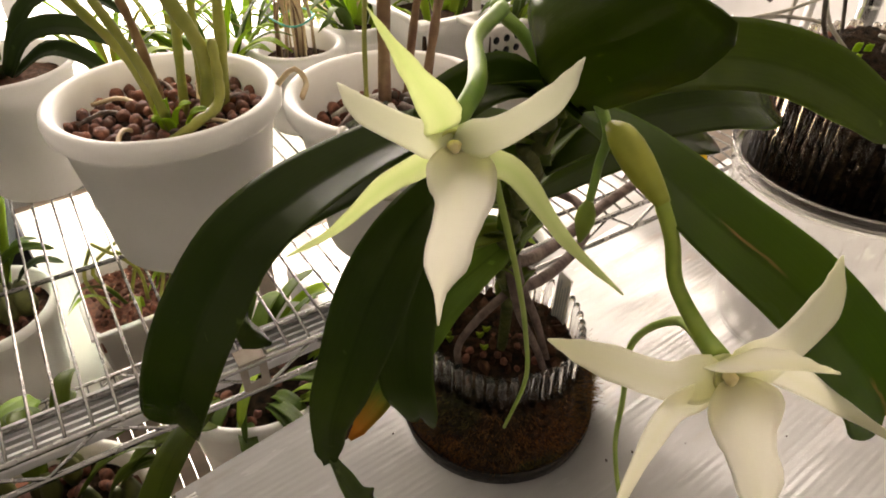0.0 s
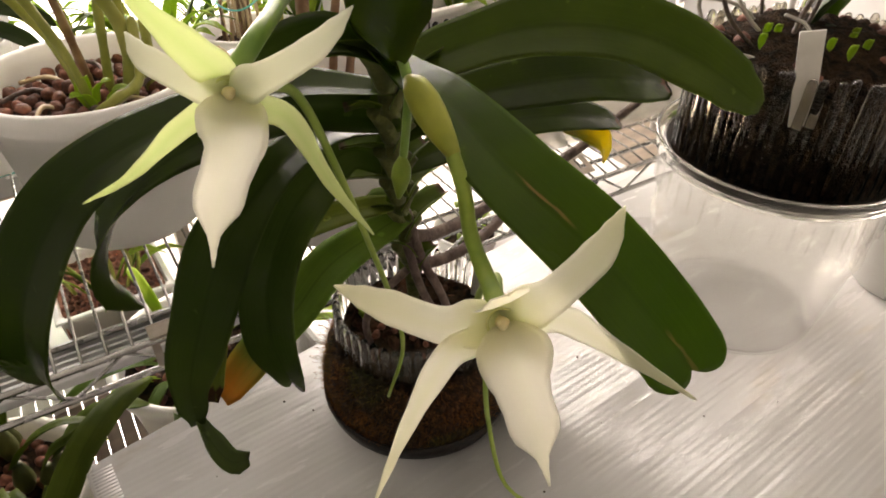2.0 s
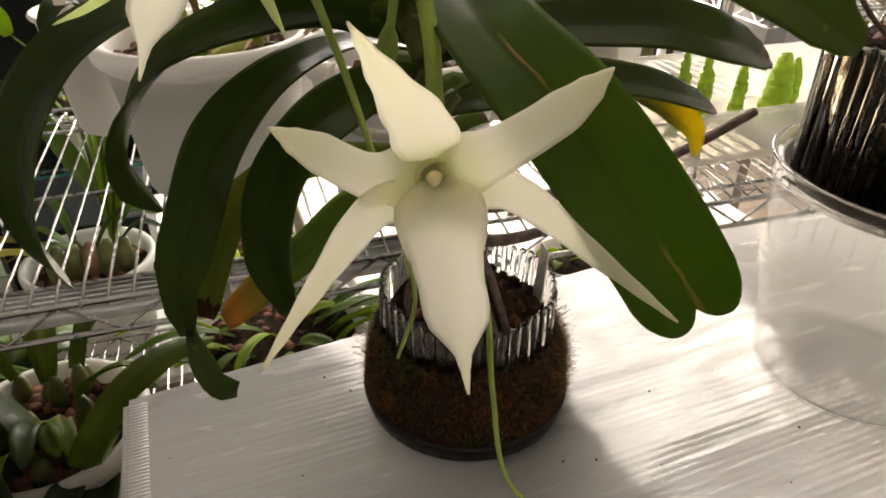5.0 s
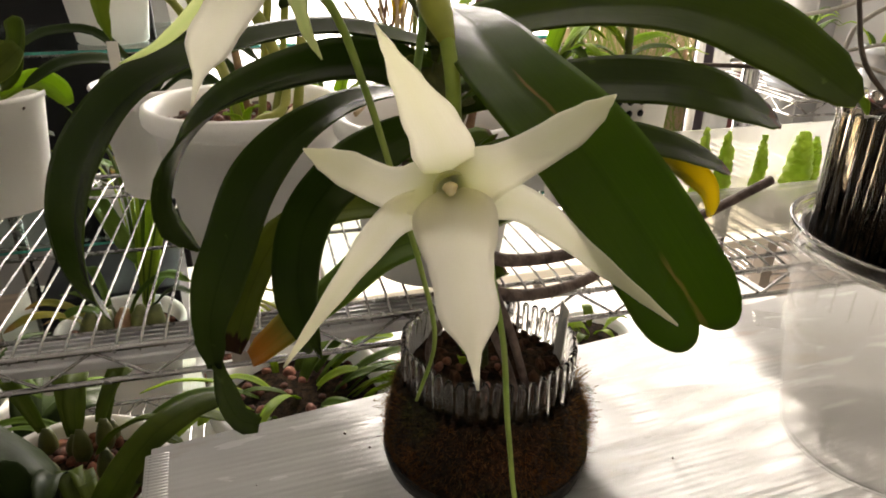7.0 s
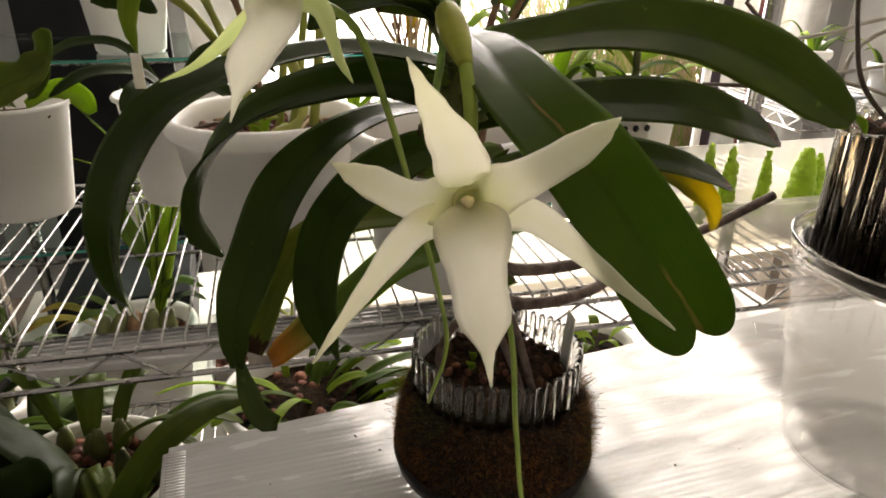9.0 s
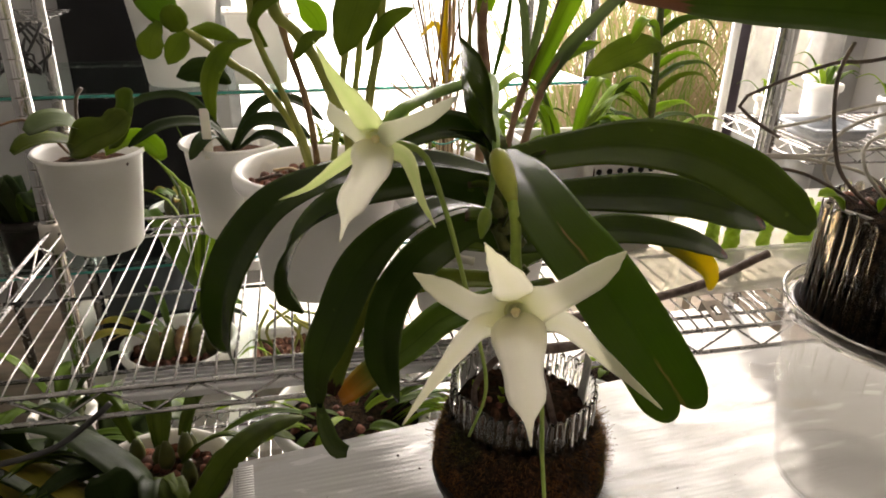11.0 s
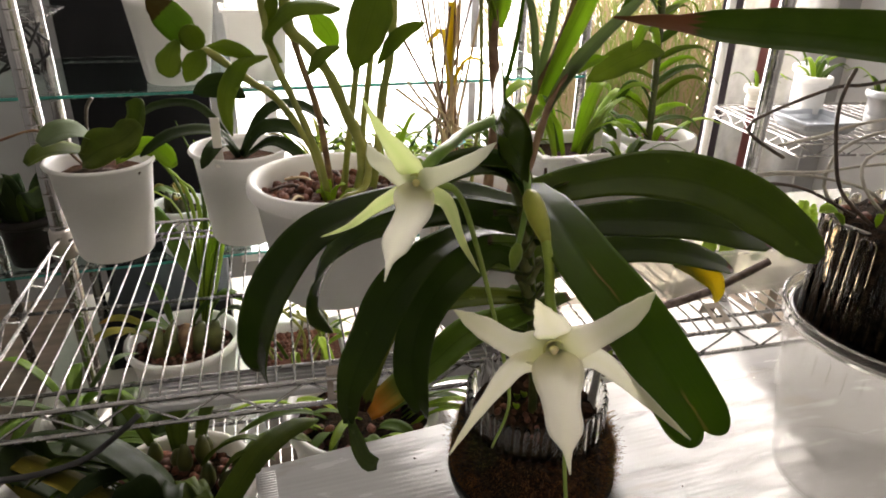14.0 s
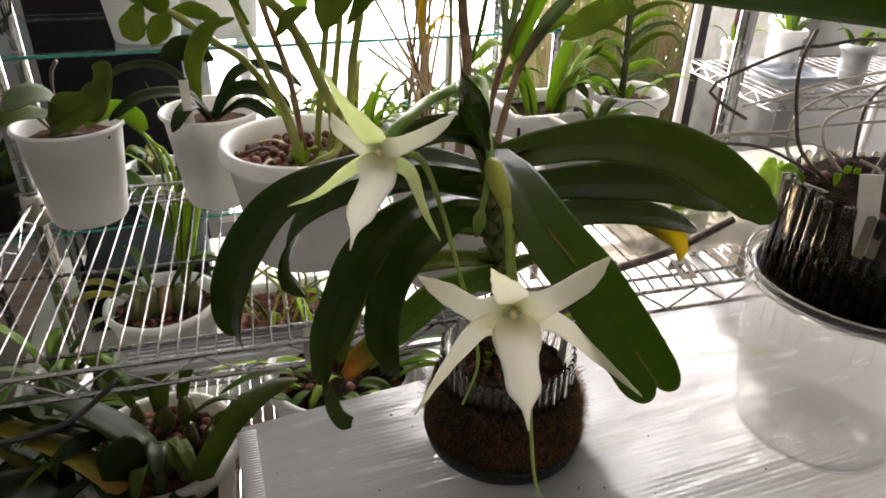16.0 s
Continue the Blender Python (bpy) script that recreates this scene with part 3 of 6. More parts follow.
def scatter(parent, meshes, name, centre, radius, z, count, seed, dome=0.0, size=(0.8, 1.25), inner=0.0):
    rng = random.Random(seed)
    placed = []
    tries = 0
    while len(placed) < count and tries < count * 14:
        tries += 1
        r, a = radius * math.sqrt(rng.uniform(inner * inner, 1)), rng.uniform(0, 2 * math.pi)
        x, y = centre[0] + r * math.cos(a), centre[1] + r * math.sin(a)
        if any((x - px) ** 2 + (y - py) ** 2 < 0.0105 ** 2 for px, py in placed):
            continue
        placed.append((x, y))
        k = rng.uniform(*size)
        m = pose(x, y, z + dome * (1 - (r / radius) ** 2) + rng.uniform(-0.002, 0.003), rng.uniform(0, 360), rng.uniform(0, 360), rng.uniform(0, 360)) @ Matrix.Scale(k, 4)
        share(name, rng.choice(meshes), parent, m)


# ---- the room ----
def structure(name, bm, mat, label, smooth=False):
    return tagged(part(name, bm, mat, None, "", smooth), label, kind="structure")


structure("floor", box_bm(-1.8, 2.8, -1.8, 2.3, -0.05, 0.0), FLOOR, "brown wooden floor boards of the plant room")
structure("ceiling", box_bm(-1.8, 2.8, -1.8, 2.3, 2.4, 2.5), CEIL, "plain off-white painted ceiling")
structure("wall_west", box_bm(-1.9, -1.8, -1.8, 2.4, 0, 2.5), WALL, "pale grey papered wall")
structure("wall_east", box_bm(2.8, 2.9, -1.8, 2.4, 0, 2.5), WALL_WHITE, "white painted wall")
structure("wall_south", box_bm(-1.9, 2.9, -1.9, -1.8, 0, 2.5), WALL_WHITE, "white painted wall")
wall_n = box_bm(-1.9, 0.038, 2.3, 2.4, 0, 2.5)
for b in ((0.038, 2.6, 2.3, 2.4, 0, 0.06), (0.038, 2.6, 2.3, 2.4, 2.36, 2.5), (2.6, 2.9, 2.3, 2.4, 0, 2.5)):
    box_bm(*b, bm=wall_n)
structure("wall_north", wall_n, WALL, "pale grey wall with one wide window door")
window = thing("window_1", "wide sliding window door with white and grey frames", "window", kind="structure")
for x0, x1, mat in ((0.038, 0.078, FRAME_GREY), (0.178, 0.218, FRAME), (0.95, 0.98, FRAME_GREY), (2.56, 2.6, FRAME)):
    part("window_frame", box_bm(x0, x1, 2.31, 2.37, 0.06, 2.36, 0.004), mat, window, smooth=False)
part("window_sill", box_bm(0.038, 2.6, 2.3, 2.42, 0.06, 0.1, 0.004), FRAME, window, smooth=False)
tagged(part("black_board", box_bm(-0.402, -0.002, 2.109, 2.149, 0.0, 2.2, 0.004), BLACK, smooth=False), "black upright board standing beside the window", "panel")


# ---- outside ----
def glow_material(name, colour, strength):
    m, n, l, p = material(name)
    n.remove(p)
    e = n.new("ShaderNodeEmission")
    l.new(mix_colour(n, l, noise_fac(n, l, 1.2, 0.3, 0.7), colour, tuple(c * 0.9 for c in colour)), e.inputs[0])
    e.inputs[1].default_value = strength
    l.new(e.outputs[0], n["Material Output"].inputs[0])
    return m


structure("ground", box_bm(-40, 40, 2.4, 80, -0.3, -0.25), plain("pale_concrete", (0.5, 0.48, 0.44), (0.6, 0.58, 0.54), 3, 0.9), "pale sunlit concrete outside the window")
# This board emits its own light in place of bright daylight outside.
structure("backdrop", box_bm(-1.5, 1.77, 3.3, 3.34, -0.25, 1.3), glow_material("daylight_glow", (1.0, 0.99, 0.96), 2.6), "blown-out white daylight outside the window")

# ---- table ----
table = thing("table", "low work table under a white ribbed sheet", "table")
part("tabletop", box_bm(0.06, 1.5, -0.75, 0.415, 0.66, 0.684, 0.003), CREAM_BOARD, table, smooth=False)
for x in (0.1, 1.44):
    for y in (-0.7, 0.36):
        part("leg", box_bm(x - 0.02, x + 0.02, y - 0.02, y + 0.02, 0, 0.66, 0.003), STEEL, table, smooth=False)
bm = bmesh.new()
corners = ((0.032, 0.438), (0.024, -0.8), (1.55, -0.8), (1.55, 0.545))
lo, hi = [bm.verts.new((x, y, 0.684)) for x, y in corners], [bm.verts.new((x, y, 0.70)) for x, y in corners]
bm.faces.new(hi), bm.faces.new(lo[::-1])
for k in range(4):
    bm.faces.new((lo[k], lo[(k + 1) % 4], hi[(k + 1) % 4], hi[k]))
bmesh.ops.recalc_face_normals(bm, faces=bm.faces)
bmesh.ops.bevel(bm, geom=bm.edges[:], offset=0.006, segments=3, affect="EDGES")
sheet = tagged(part("ribbed_sheet", bm, FOAM, smooth=True), "white fluted plastic sheet covering the table, slightly stained", "sheet")
rib = mesh_of(box_bm(0.0, 0.018, -0.0009, 0.0009, 0.0, 0.0002, 0.00008, 1), "rib", FOAM)
for k in range(190):
    share("rib", rib, sheet, pose(0.0345, 0.424 - 0.0036 * k, 0.69992))


# ---- wire rack ----
def zigzag(bm, pts, r=0.0017, sides=6):
    """One bent wire through sharp corners."""
    rings = []
    for i, p in enumerate(pts):
        a, b = Vector(pts[max(i - 1, 0)]), Vector(pts[min(i + 1, len(pts) - 1)])
        t = (b - a).normalized()
        side = Vector((0, 0, 1))
        out = t.cross(side).normalized()
        rings.append([bm.verts.new(Vector(p) + (side * math.cos(2 * math.pi * k / sides) + out * math.sin(2 * math.pi * k / sides)) * r) for k in range(sides)])
    for a, b in zip(rings, rings[1:]):
        for k in range(sides):
            bm.faces.new((a[k], a[(k + 1) % sides], b[(k + 1) % sides], b[k]))
    bmesh.ops.recalc_face_normals(bm, faces=bm.faces)


def wire_shelf(parent, u0, u1, depth, z, pitch, first=0.6, rails=(0.036, 0.21, 0.434), name="shelf"):
    """A chrome wire shelf: double rails with a zigzag between them, cross rails, and a row of thin wires on top."""
    c = 0.012
    loop = [(u0 + c, 0), ((u0 + u1) / 2, 0), (u1 - c, 0), (u1, c), (u1, depth / 2), (u1, depth - c), (u1 - c, depth), ((u0 + u1) / 2, depth), (u0 + c, depth), (u0, depth - c), (u0, depth / 2), (u0, c), (u0 + c, 0)]
    ob = part(name, tube_bm([(u, v, z) for u, v in loop], 0.0028, 160, 8), CHROME, parent, "chrome shelf frame")
    part("lower_rail", tube_bm([(u, v, z - 0.03) for u, v in loop], 0.0028, 160, 8), CHROME, ob)
    for v in (0.0, depth):
        bm = bmesh.new()
        n = int((u1 - u0) / 0.042)
        pts = [(u0 + (u1 - u0) * k / n, v, z - 0.001 - 0.028 * (k % 2)) for k in range(n + 1)]
        zigzag(bm, pts)
        part("truss", bm, CHROME, ob)
    for u in (u0, u1):
        bm = bmesh.new()
        n = 10
        pts = [(u, depth * k / n, z - 0.001 - 0.028 * (k % 2)) for k in range(n + 1)]
        zigzag(bm, pts)
        part("truss", bm, CHROME, ob)
    for v in rails:
        part("cross_rail", tube_bm([(u0, v, z - 0.0045), ((u0 + u1) / 2, v, z - 0.0045), (u1, v, z - 0.0045)], 0.0024, 2, 8), CHROME, ob)
    wire = mesh_of(tube_bm([(0, 0.0, -0.004), (0, 0.004, 0.0018), (0, depth / 2, 0.0018), (0, depth - 0.004, 0.0018), (0, depth, -0.004)], 0.0013, 8, 6), "wire", CHROME)
    for k in range(int((u1 - u0) / pitch)):
        share("wire", wire, ob, pose(u0 + pitch * (k + first), 0, z))
    return ob


def rack_post(parent, u, v, top, grooves=True):
    prof = [(0.0, 0.0), (0.0125, 0.0)]
    z = 0.03
    while grooves and z < top - 0.02:
        prof += [(0.0125, z - 0.001), (0.0125, z), (0.0122, z + 0.0004), (0.0122, z + 0.0016), (0.0125, z + 0.002), (0.0125, z + 0.003)]
        z += 0.0254
    prof += [(0.0125, top), (0.0, top + 0.004)]
    return part("post", lathe_bm(prof, 20, None, (u, v, 0)), CHROME_POST, parent)


def collar(parent, u, v, z):
    return part("collar", lathe_bm([(0.0127, -0.035), (0.0175, -0.034), (0.0165, 0.008), (0.0145, 0.012), (0.0127, 0.012)], 20, None, (u, v, z)), STEEL, parent)


rack = thing("wire_rack", "chrome wire shelving rack holding potted orchids", "rack", pose(-0.185, 0.4565, 0, 0, 0, -4.2))
for u in (-0.061, 1.125):
    for v in (0.02, 0.444):
        rack_post(rack, u, v, 1.6)
        for z in (0.80, 0.42):
            collar(rack, u, v, z)
for z in (0.80, 0.42):
    wire_shelf(rack, -0.06, 1.125, 0.47, z, 0.0191, first=0.152)
light_bar = thing("light_bar", "long ribbed aluminium light bar hung under the shelf edge", "light bar", pose(-0.185, 0.4565, 0, 0, 0, -4.2))
bm = box_bm(0.12, 0.56, 0.012, 0.05, 0.773, 0.783, 0.002)
part("housing", bm, ALU, light_bar, smooth=False)
for k in range(5):
    v = 0.016 + 0.0075 * k
    part("fin", box_bm(0.121, 0.559, v, v + 0.0025, 0.7832, 0.7905), ALU, light_bar, smooth=False)


def bracket(m):
    """A bent sheet-metal clip with a slot, hooked over a rail."""
    b = thing("metal_bracket", "small dull metal clip hooked on the shelf rail", "bracket", m, "shelf clips")
    bm = bmesh.new()
    for x0, x1, z0, z1 in ((-0.014, -0.006, -0.022, 0.018), (0.006, 0.014, -0.022, 0.018), (-0.006, 0.006, 0.008, 0.018), (-0.006, 0.006, -0.022, -0.012)):
        box_bm(x0 * 0.8, x1 * 0.8, -0.0014, 0.0, z0 * 0.8, z1 * 0.8, bm=bm)
    part("plate", bm, RUSTY, b, smooth=False)
    part("hook", box_bm(-0.0112, 0.0112, 0.0, 0.016, 0.0132, 0.0144, 0.0004), RUSTY, b, smooth=False)
    return b


bracket(pose(0.125, 0.4335, 0.7905, 0, 0, -4))
bracket(pose(0.595, 0.43, 0.8065, -72, 0, -4))


# ---- pots ----
def pot_profile(r, h, base, lip=0.009, slim=False):
    if slim:
        return [(0, 0.002), (base * 0.6, 0.0), (base * 0.95, 0.0), (base, 0.004), (r - 0.006, h - 0.008), (r - 0.001, h - 0.006), (r, h - 0.003), (r - 0.002, h), (r - 0.005, h - 0.001), (r - 0.0075, h - 0.008), (base + 0.001, h * 0.3)]
    return [(0, 0.002), (base * 0.6, 0.0), (base * 0.94, 0.0), (base, 0.004), (base + (r - lip - base) * 0.5, h * 0.48), (r - lip, h - 0.022),
            (r - 0.004, h - 0.021), (r, h - 0.016), (r + 0.0008, h - 0.008), (r - 0.001, h - 0.001), (r - 0.006, h + 0.001), (r - 0.011, h - 0.002),
            (r - 0.014, h - 0.01), (r - 0.016, h - 0.03), (base + 0.002, h * 0.3)]


def white_pot(name, label, category, x, y, z, r, h, base, mat=None, fill=0.03, filler=None, group="", slim=False):
    t = thing(name, label, category, pose(x, y, z), group)
    part("pot", lathe_bm(pot_profile(r, h, base, slim=slim), 64), mat or POT_WHITE, t, "round tapered plastic pot with a rolled rim")
    rs = r - (0.0125 if slim else 0.0155)
    bm = lathe_bm([(0, 0.004), (rs * 0.5, 0.003), (rs * 0.85, 0.0), (rs, -0.004), (rs * 0.93, -0.009)], 40)
    for v in bm.verts:
        v.co.z += h - fill + 0.003 * noise.noise(v.co * 90)
    part("potting_mix", bm, filler or SOIL, t)
    return t


# ---- the orchid in flower ----
TX, TY = 0.311, 0.343
orchid = thing("star_orchid", "star-flowered white orchid with dark strap leaves in clear tubes", "orchid", pose(0, 0, 0))
part("saucer", lathe_bm([(0, 0.7005), (0.078, 0.7005), (0.084, 0.703), (0.087, 0.715), (0.0865, 0.72), (0.0845, 0.719), (0.082, 0.708), (0, 0.706)], 64, None, (TX, TY, 0)), SAUCER, orchid, "shallow black plastic saucer")
bm = lathe_bm([(0.066, 0.708), (0.0815, 0.709), (0.084, 0.722), (0.0835, 0.74), (0.0805, 0.755), (0.077, 0.767), (0.0735, 0.775), (0.0695, 0.7785), (0.064, 0.777)], 96, None, (TX, TY, 0))
bmesh.ops.subdivide_edges(bm, edges=bm.edges[:], cuts=1, use_grid_fill=True)
for v in bm.verts:
    d = Vector((v.co.x - TX, v.co.y - TY, 0)).normalized()
    v.co += d * 0.0035 * noise.noise(v.co * 70) + Vector((0, 0, 0.003 * noise.noise(v.co * 55)))
part("moss_cushion", bm, MOSS, orchid, "brown moss cushion grown round the pot")
rng = random.Random(5)
bm = bmesh.new()
for _ in range(9000):
    a, h = rng.uniform(0, 2 * math.pi), rng.uniform(0, 1)
    z = 0.712 + 0.064 * h
    r = interp(((0, 0.0815), (0.25, 0.084), (0.5, 0.083), (0.75, 0.079), (1.0, 0.0725)), h)
    d = Vector((math.cos(a), math.sin(a), 0))
    side = Vector((-d.y, d.x, 0))
    p = Vector((TX, TY, z)) + d * (r - 0.001)
    red = 1.6 if (0.0 < a < 1.0 or a > 5.4) else 1.0
    q = p + (d * rng.uniform(0.3, 1.0) + side * rng.uniform(-0.7, 0.7) + Vector((0, 0, rng.uniform(-0.3, 0.9)))).normalized() * rng.uniform(0.003, 0.01) * red
    w = side * 0.00034
    bm.faces.new([bm.verts.new(p - w), bm.verts.new(p + w), bm.verts.new(q)])
for _ in range(420):
    # thin spore stalks that stand out of the cushion, each with a capsule
    a, h = rng.uniform(0, 2 * math.pi), rng.uniform(0.45, 1)
    r = interp(((0, 0.0815), (0.25, 0.084), (0.5, 0.083), (0.75, 0.079), (1.0, 0.0725)), h)
    d = Vector((math.cos(a), math.sin(a), 0))
    side = Vector((-d.y, d.x, 0))
    p = Vector((TX, TY, 0.712 + 0.064 * h)) + d * (r - 0.001)
    q = p + (d * rng.uniform(0.5, 1.0) + side * rng.uniform(-0.5, 0.5) + Vector((0, 0, rng.uniform(0.2, 0.9)))).normalized() * rng.uniform(0.008, 0.017)
    for w in (side * 0.00016, Vector((0, 0, 0.00016))):
        bm.faces.new([bm.verts.new(p - w), bm.verts.new(p + w), bm.verts.new(q + w), bm.verts.new(q - w)])
    cap = [bm.verts.new(q + e * 0.00045) for e in (side, Vector((0, 0, 1)), -side, Vector((0, 0, -1)))]
    ends = [bm.verts.new(q + d * 0.0012), bm.verts.new(q - d * 0.0006)]
    for k in range(4):
        bm.faces.new([cap[k], cap[(k + 1) % 4], ends[0]])
        bm.faces.new([cap[(k + 1) % 4], cap[k], ends[1]])
tagged(part("moss_hairs", bm, MOSS_HAIR, orchid), kind="stuff")
tube_me = mesh_of(lathe_bm([(0, -0.05), (0.0031, -0.05), (0.0032, -0.0005), (0.0029, 0.0018), (0.0021, 0.0036), (0.001, 0.0044), (0, 0.0045)], 12), "clear_tube", TUBE)
NT = 47
for k in range(NT):
    a = 2 * math.pi * k / NT
    share("clear_tube", tube_me, orchid, pose(TX + 0.0675 * math.cos(a), TY + 0.0675 * math.sin(a), 0.811 + 0.0018 * math.sin(k * 7.3), 1.5 * math.sin(k * 3.1), 1.5 * math.cos(k * 5.7), 0))
bm = lathe_bm([(0.0625, 0.74), (0.0632, 0.786), (0.055, 0.790), (0.035, 0.794), (0.015, 0.797), (0, 0.798)], 72, None, (TX, TY, 0))
bmesh.ops.subdivide_edges(bm, edges=bm.edges[:], cuts=1, use_grid_fill=True)
for v in bm.verts:
    v.co.z += 0.004 * noise.noise(v.co * 130) + 0.004 * noise.noise(v.co * 45)
part("potting_mix", bm, SOIL, orchid, "dark crumbly bark and moss")
scatter(orchid, CHIPS, "bark_chip", (TX, TY), 0.055, 0.792, 70, 3, 0.004, (0.5, 1.2))
scatter(orchid, PEBBLES, "clay_crumb", (TX - 0.02, TY - 0.02), 0.03, 0.797, 14, 14, 0.002, (0.35, 0.55))
rng = random.Random(21)
for k in range(5):
    x, y = TX - 0.02 + rng.uniform(-0.03, 0.02), TY + rng.uniform(-0.02, 0.035)
    leaf(orchid, [(x, y, 0.796), (x - 0.002, y - 0.002, 0.805), (x - 0.006, y - 0.005, 0.808)], 0.007, LEAF_PALE, "", "seedling_leaf", profile=OVAL, n=6, across=4, seed=k)
tag_ob = part("plant_label", box_bm(-0.0006, 0.0006, -0.009, 0.009, -0.031, 0.031, 0.0004), LABEL, orchid, "pale printed plant label with unreadable lines", smooth=False)
tag_ob.matrix_basis = pose(TX + 0.0602 * math.cos(radians(-10)), TY + 0.0602 * math.sin(radians(-10)), 0.807, 0, 3, -10)
for k in range(5):
    part("print_bar", box_bm(-0.00085, -0.00062, -0.0074 + 0.0032 * k, -0.0058 + 0.0032 * k, -0.026, 0.024 - 0.004 * (k % 3)), FRAME_GREY, tag_ob, smooth=False)
part("stem", tube_bm([(0.303, 0.333, 0.785), (0.293, 0.32, 0.86), (0.283, 0.314, 0.92), (0.263, 0.287, 0.975), (0.242, 0.257, 1.03), (0.228, 0.236, 1.08)],
                     [0.0042, 0.0045, 0.005, 0.0046, 0.0053, 0.005, 0.0056, 0.005, 0.0056, 0.005], 40, 12), STEM, orchid, "sheathed upright stem")
for k in range(12):
    p = spline([(0.291, 0.318, 0.87), (0.283, 0.314, 0.92), (0.263, 0.287, 0.975), (0.242, 0.257, 1.03), (0.23, 0.239, 1.07)], 11)[k]
    sgn = -1 if k % 2 else 1
    part("leaf_sheath", tube_bm([tuple(p + Vector((0, 0, -0.012))), tuple(p + Vector((sgn * 0.004, 0, 0.0))), tuple(p + Vector((sgn * 0.011, -0.002, 0.008)))], [0.005, 0.006, 0.0042], 8, 10), STEM, orchid)
    # the folded stub of an old leaf, clasping the stem
    out = Vector((-0.92, 0.3, 0.25)) if sgn < 0 else Vector((0.95, 0.05, 0.25))
    leaf(orchid, [tuple(p + Vector((0, 0, -0.008))), tuple(p + out * 0.012 + Vector((0, 0, 0.004))), tuple(p + out * (0.024 + 0.008 * (k % 3)) + Vector((0, 0, 0.005 - 0.004 * (k % 2))))],
         0.024, LEAF_STUB, "", "leaf_stub", profile=((0, 0.7), (0.3, 1.0), (0.8, 0.8), (1.0, 0.55)), fold=0.75, wave=0.1, n=10, seed=200 + k)

leaf(orchid, [(0.2373, 0.249, 1.051), (0.1856, 0.2649, 1.059), (0.1377, 0.27, 1.052), (0.0936, 0.2683, 1.037), (0.0672, 0.2667, 1.009), (0.0525, 0.2754, 0.973), (0.0474, 0.2944, 0.9351), (0.0482, 0.3193, 0.8988)], 0.035, profile=((0, 0.5), (0.15, 0.75), (0.4, 1.0), (0.85, 0.97), (0.95, 0.93), (1.0, 0.82)), roll=0, roll_end=50, fold=0.3, wave=0.16, lobes=0.009, n=44, across=14, seed=1)
leaf(orchid, [(0.2444, 0.2563, 1.032), (0.2025, 0.2729, 1.043), (0.1638, 0.2863, 1.035), (0.1285, 0.2985, 1.018), (0.1044, 0.3066, 0.9911), (0.0951, 0.3091, 0.9578), (0.1066, 0.3136, 0.9313)], 0.029, roll=75, roll_end=-20, fold=0.45, wave=0.1, seed=2)
leaf(orchid, [(0.2503, 0.2644, 1.018), (0.2123, 0.2706, 1.026), (0.1732, 0.2638, 1.015), (0.1422, 0.2549, 0.9909), (0.1239, 0.2544, 0.9553), (0.11, 0.2554, 0.9176), (0.1077, 0.259, 0.8825)], 0.034, profile=((0, 0.5), (0.2, 0.8), (0.5, 1.0), (0.75, 0.9), (0.92, 0.5), (1.0, 0.22)), roll=-15, roll_end=65, fold=0.2, wave=0.2, n=40, across=12, seed=3)
leaf(orchid, [(0.1083, 0.2606, 0.8848), (0.1106, 0.2508, 0.8687), (0.1163, 0.2462, 0.8545), (0.1266, 0.2499, 0.8451)], 0.017, name="curled_tip", profile=((0, 0.5), (0.4, 0.95), (0.8, 0.8), (1.0, 0.5)), roll=40, roll_end=20, fold=0.3, n=10, seed=4)
leaf(orchid, [(0.269, 0.2915, 0.975), (0.2411, 0.3001, 0.9946), (0.2118, 0.2922, 0.9892), (0.1839, 0.2755, 0.9787), (0.1636, 0.2602, 0.9594), (0.1564, 0.2521, 0.9249), (0.1622, 0.2472, 0.8872)], 0.031, profile=((0, 0.5), (0.15, 0.75), (0.4, 1.0), (0.85, 0.97), (0.95, 0.92), (1.0, 0.8)), roll=65, roll_end=-10, fold=0.2, wave=0.1, lobes=0.009, n=44, across=14, seed=5)
leaf(orchid, [(0.2838, 0.3119, 0.9254), (0.248, 0.3033, 0.9248), (0.214, 0.2961, 0.9205), (0.1853, 0.2883, 0.9043), (0.1563, 0.2847, 0.8874), (0.128, 0.2817, 0.8686)], 0.03, LEAF_ORANGE, "green strap leaf dying to orange at the tip", profile=BLUNT, roll=35, roll_end=0, fold=0.2, seed=6)
leaf(orchid, [(0.2805, 0.3102, 0.9375), (0.2346, 0.3106, 0.9451), (0.1914, 0.3086, 0.9477), (0.1551, 0.3017, 0.9402), (0.1337, 0.2872, 0.916), (0.1183, 0.2701, 0.8835)], 0.022, LEAF_ORANGE_DARK, "yellowing strap leaf with a burnt dark tip", profile=BLUNT, roll=30, seed=7)
leaf(orchid, [(0.227, 0.2316, 1.075), (0.2255, 0.1873, 1.07), (0.2257, 0.1464, 1.058), (0.2348, 0.1118, 1.041), (0.2501, 0.0876, 1.014), (0.2709, 0.0744, 0.981)], 0.036, LEAF_SCAR, "broad strap leaf with a rusty scar along the midrib", profile=((0, 0.7), (0.15, 0.88), (0.4, 1.0), (0.8, 1.0), (0.92, 0.98), (0.97, 0.93), (1.0, 0.86)), roll=18, roll_end=-45, fold=0.26, wave=0.08, notch=0.0, lobes=0.009, n=60, across=16, seed=8)
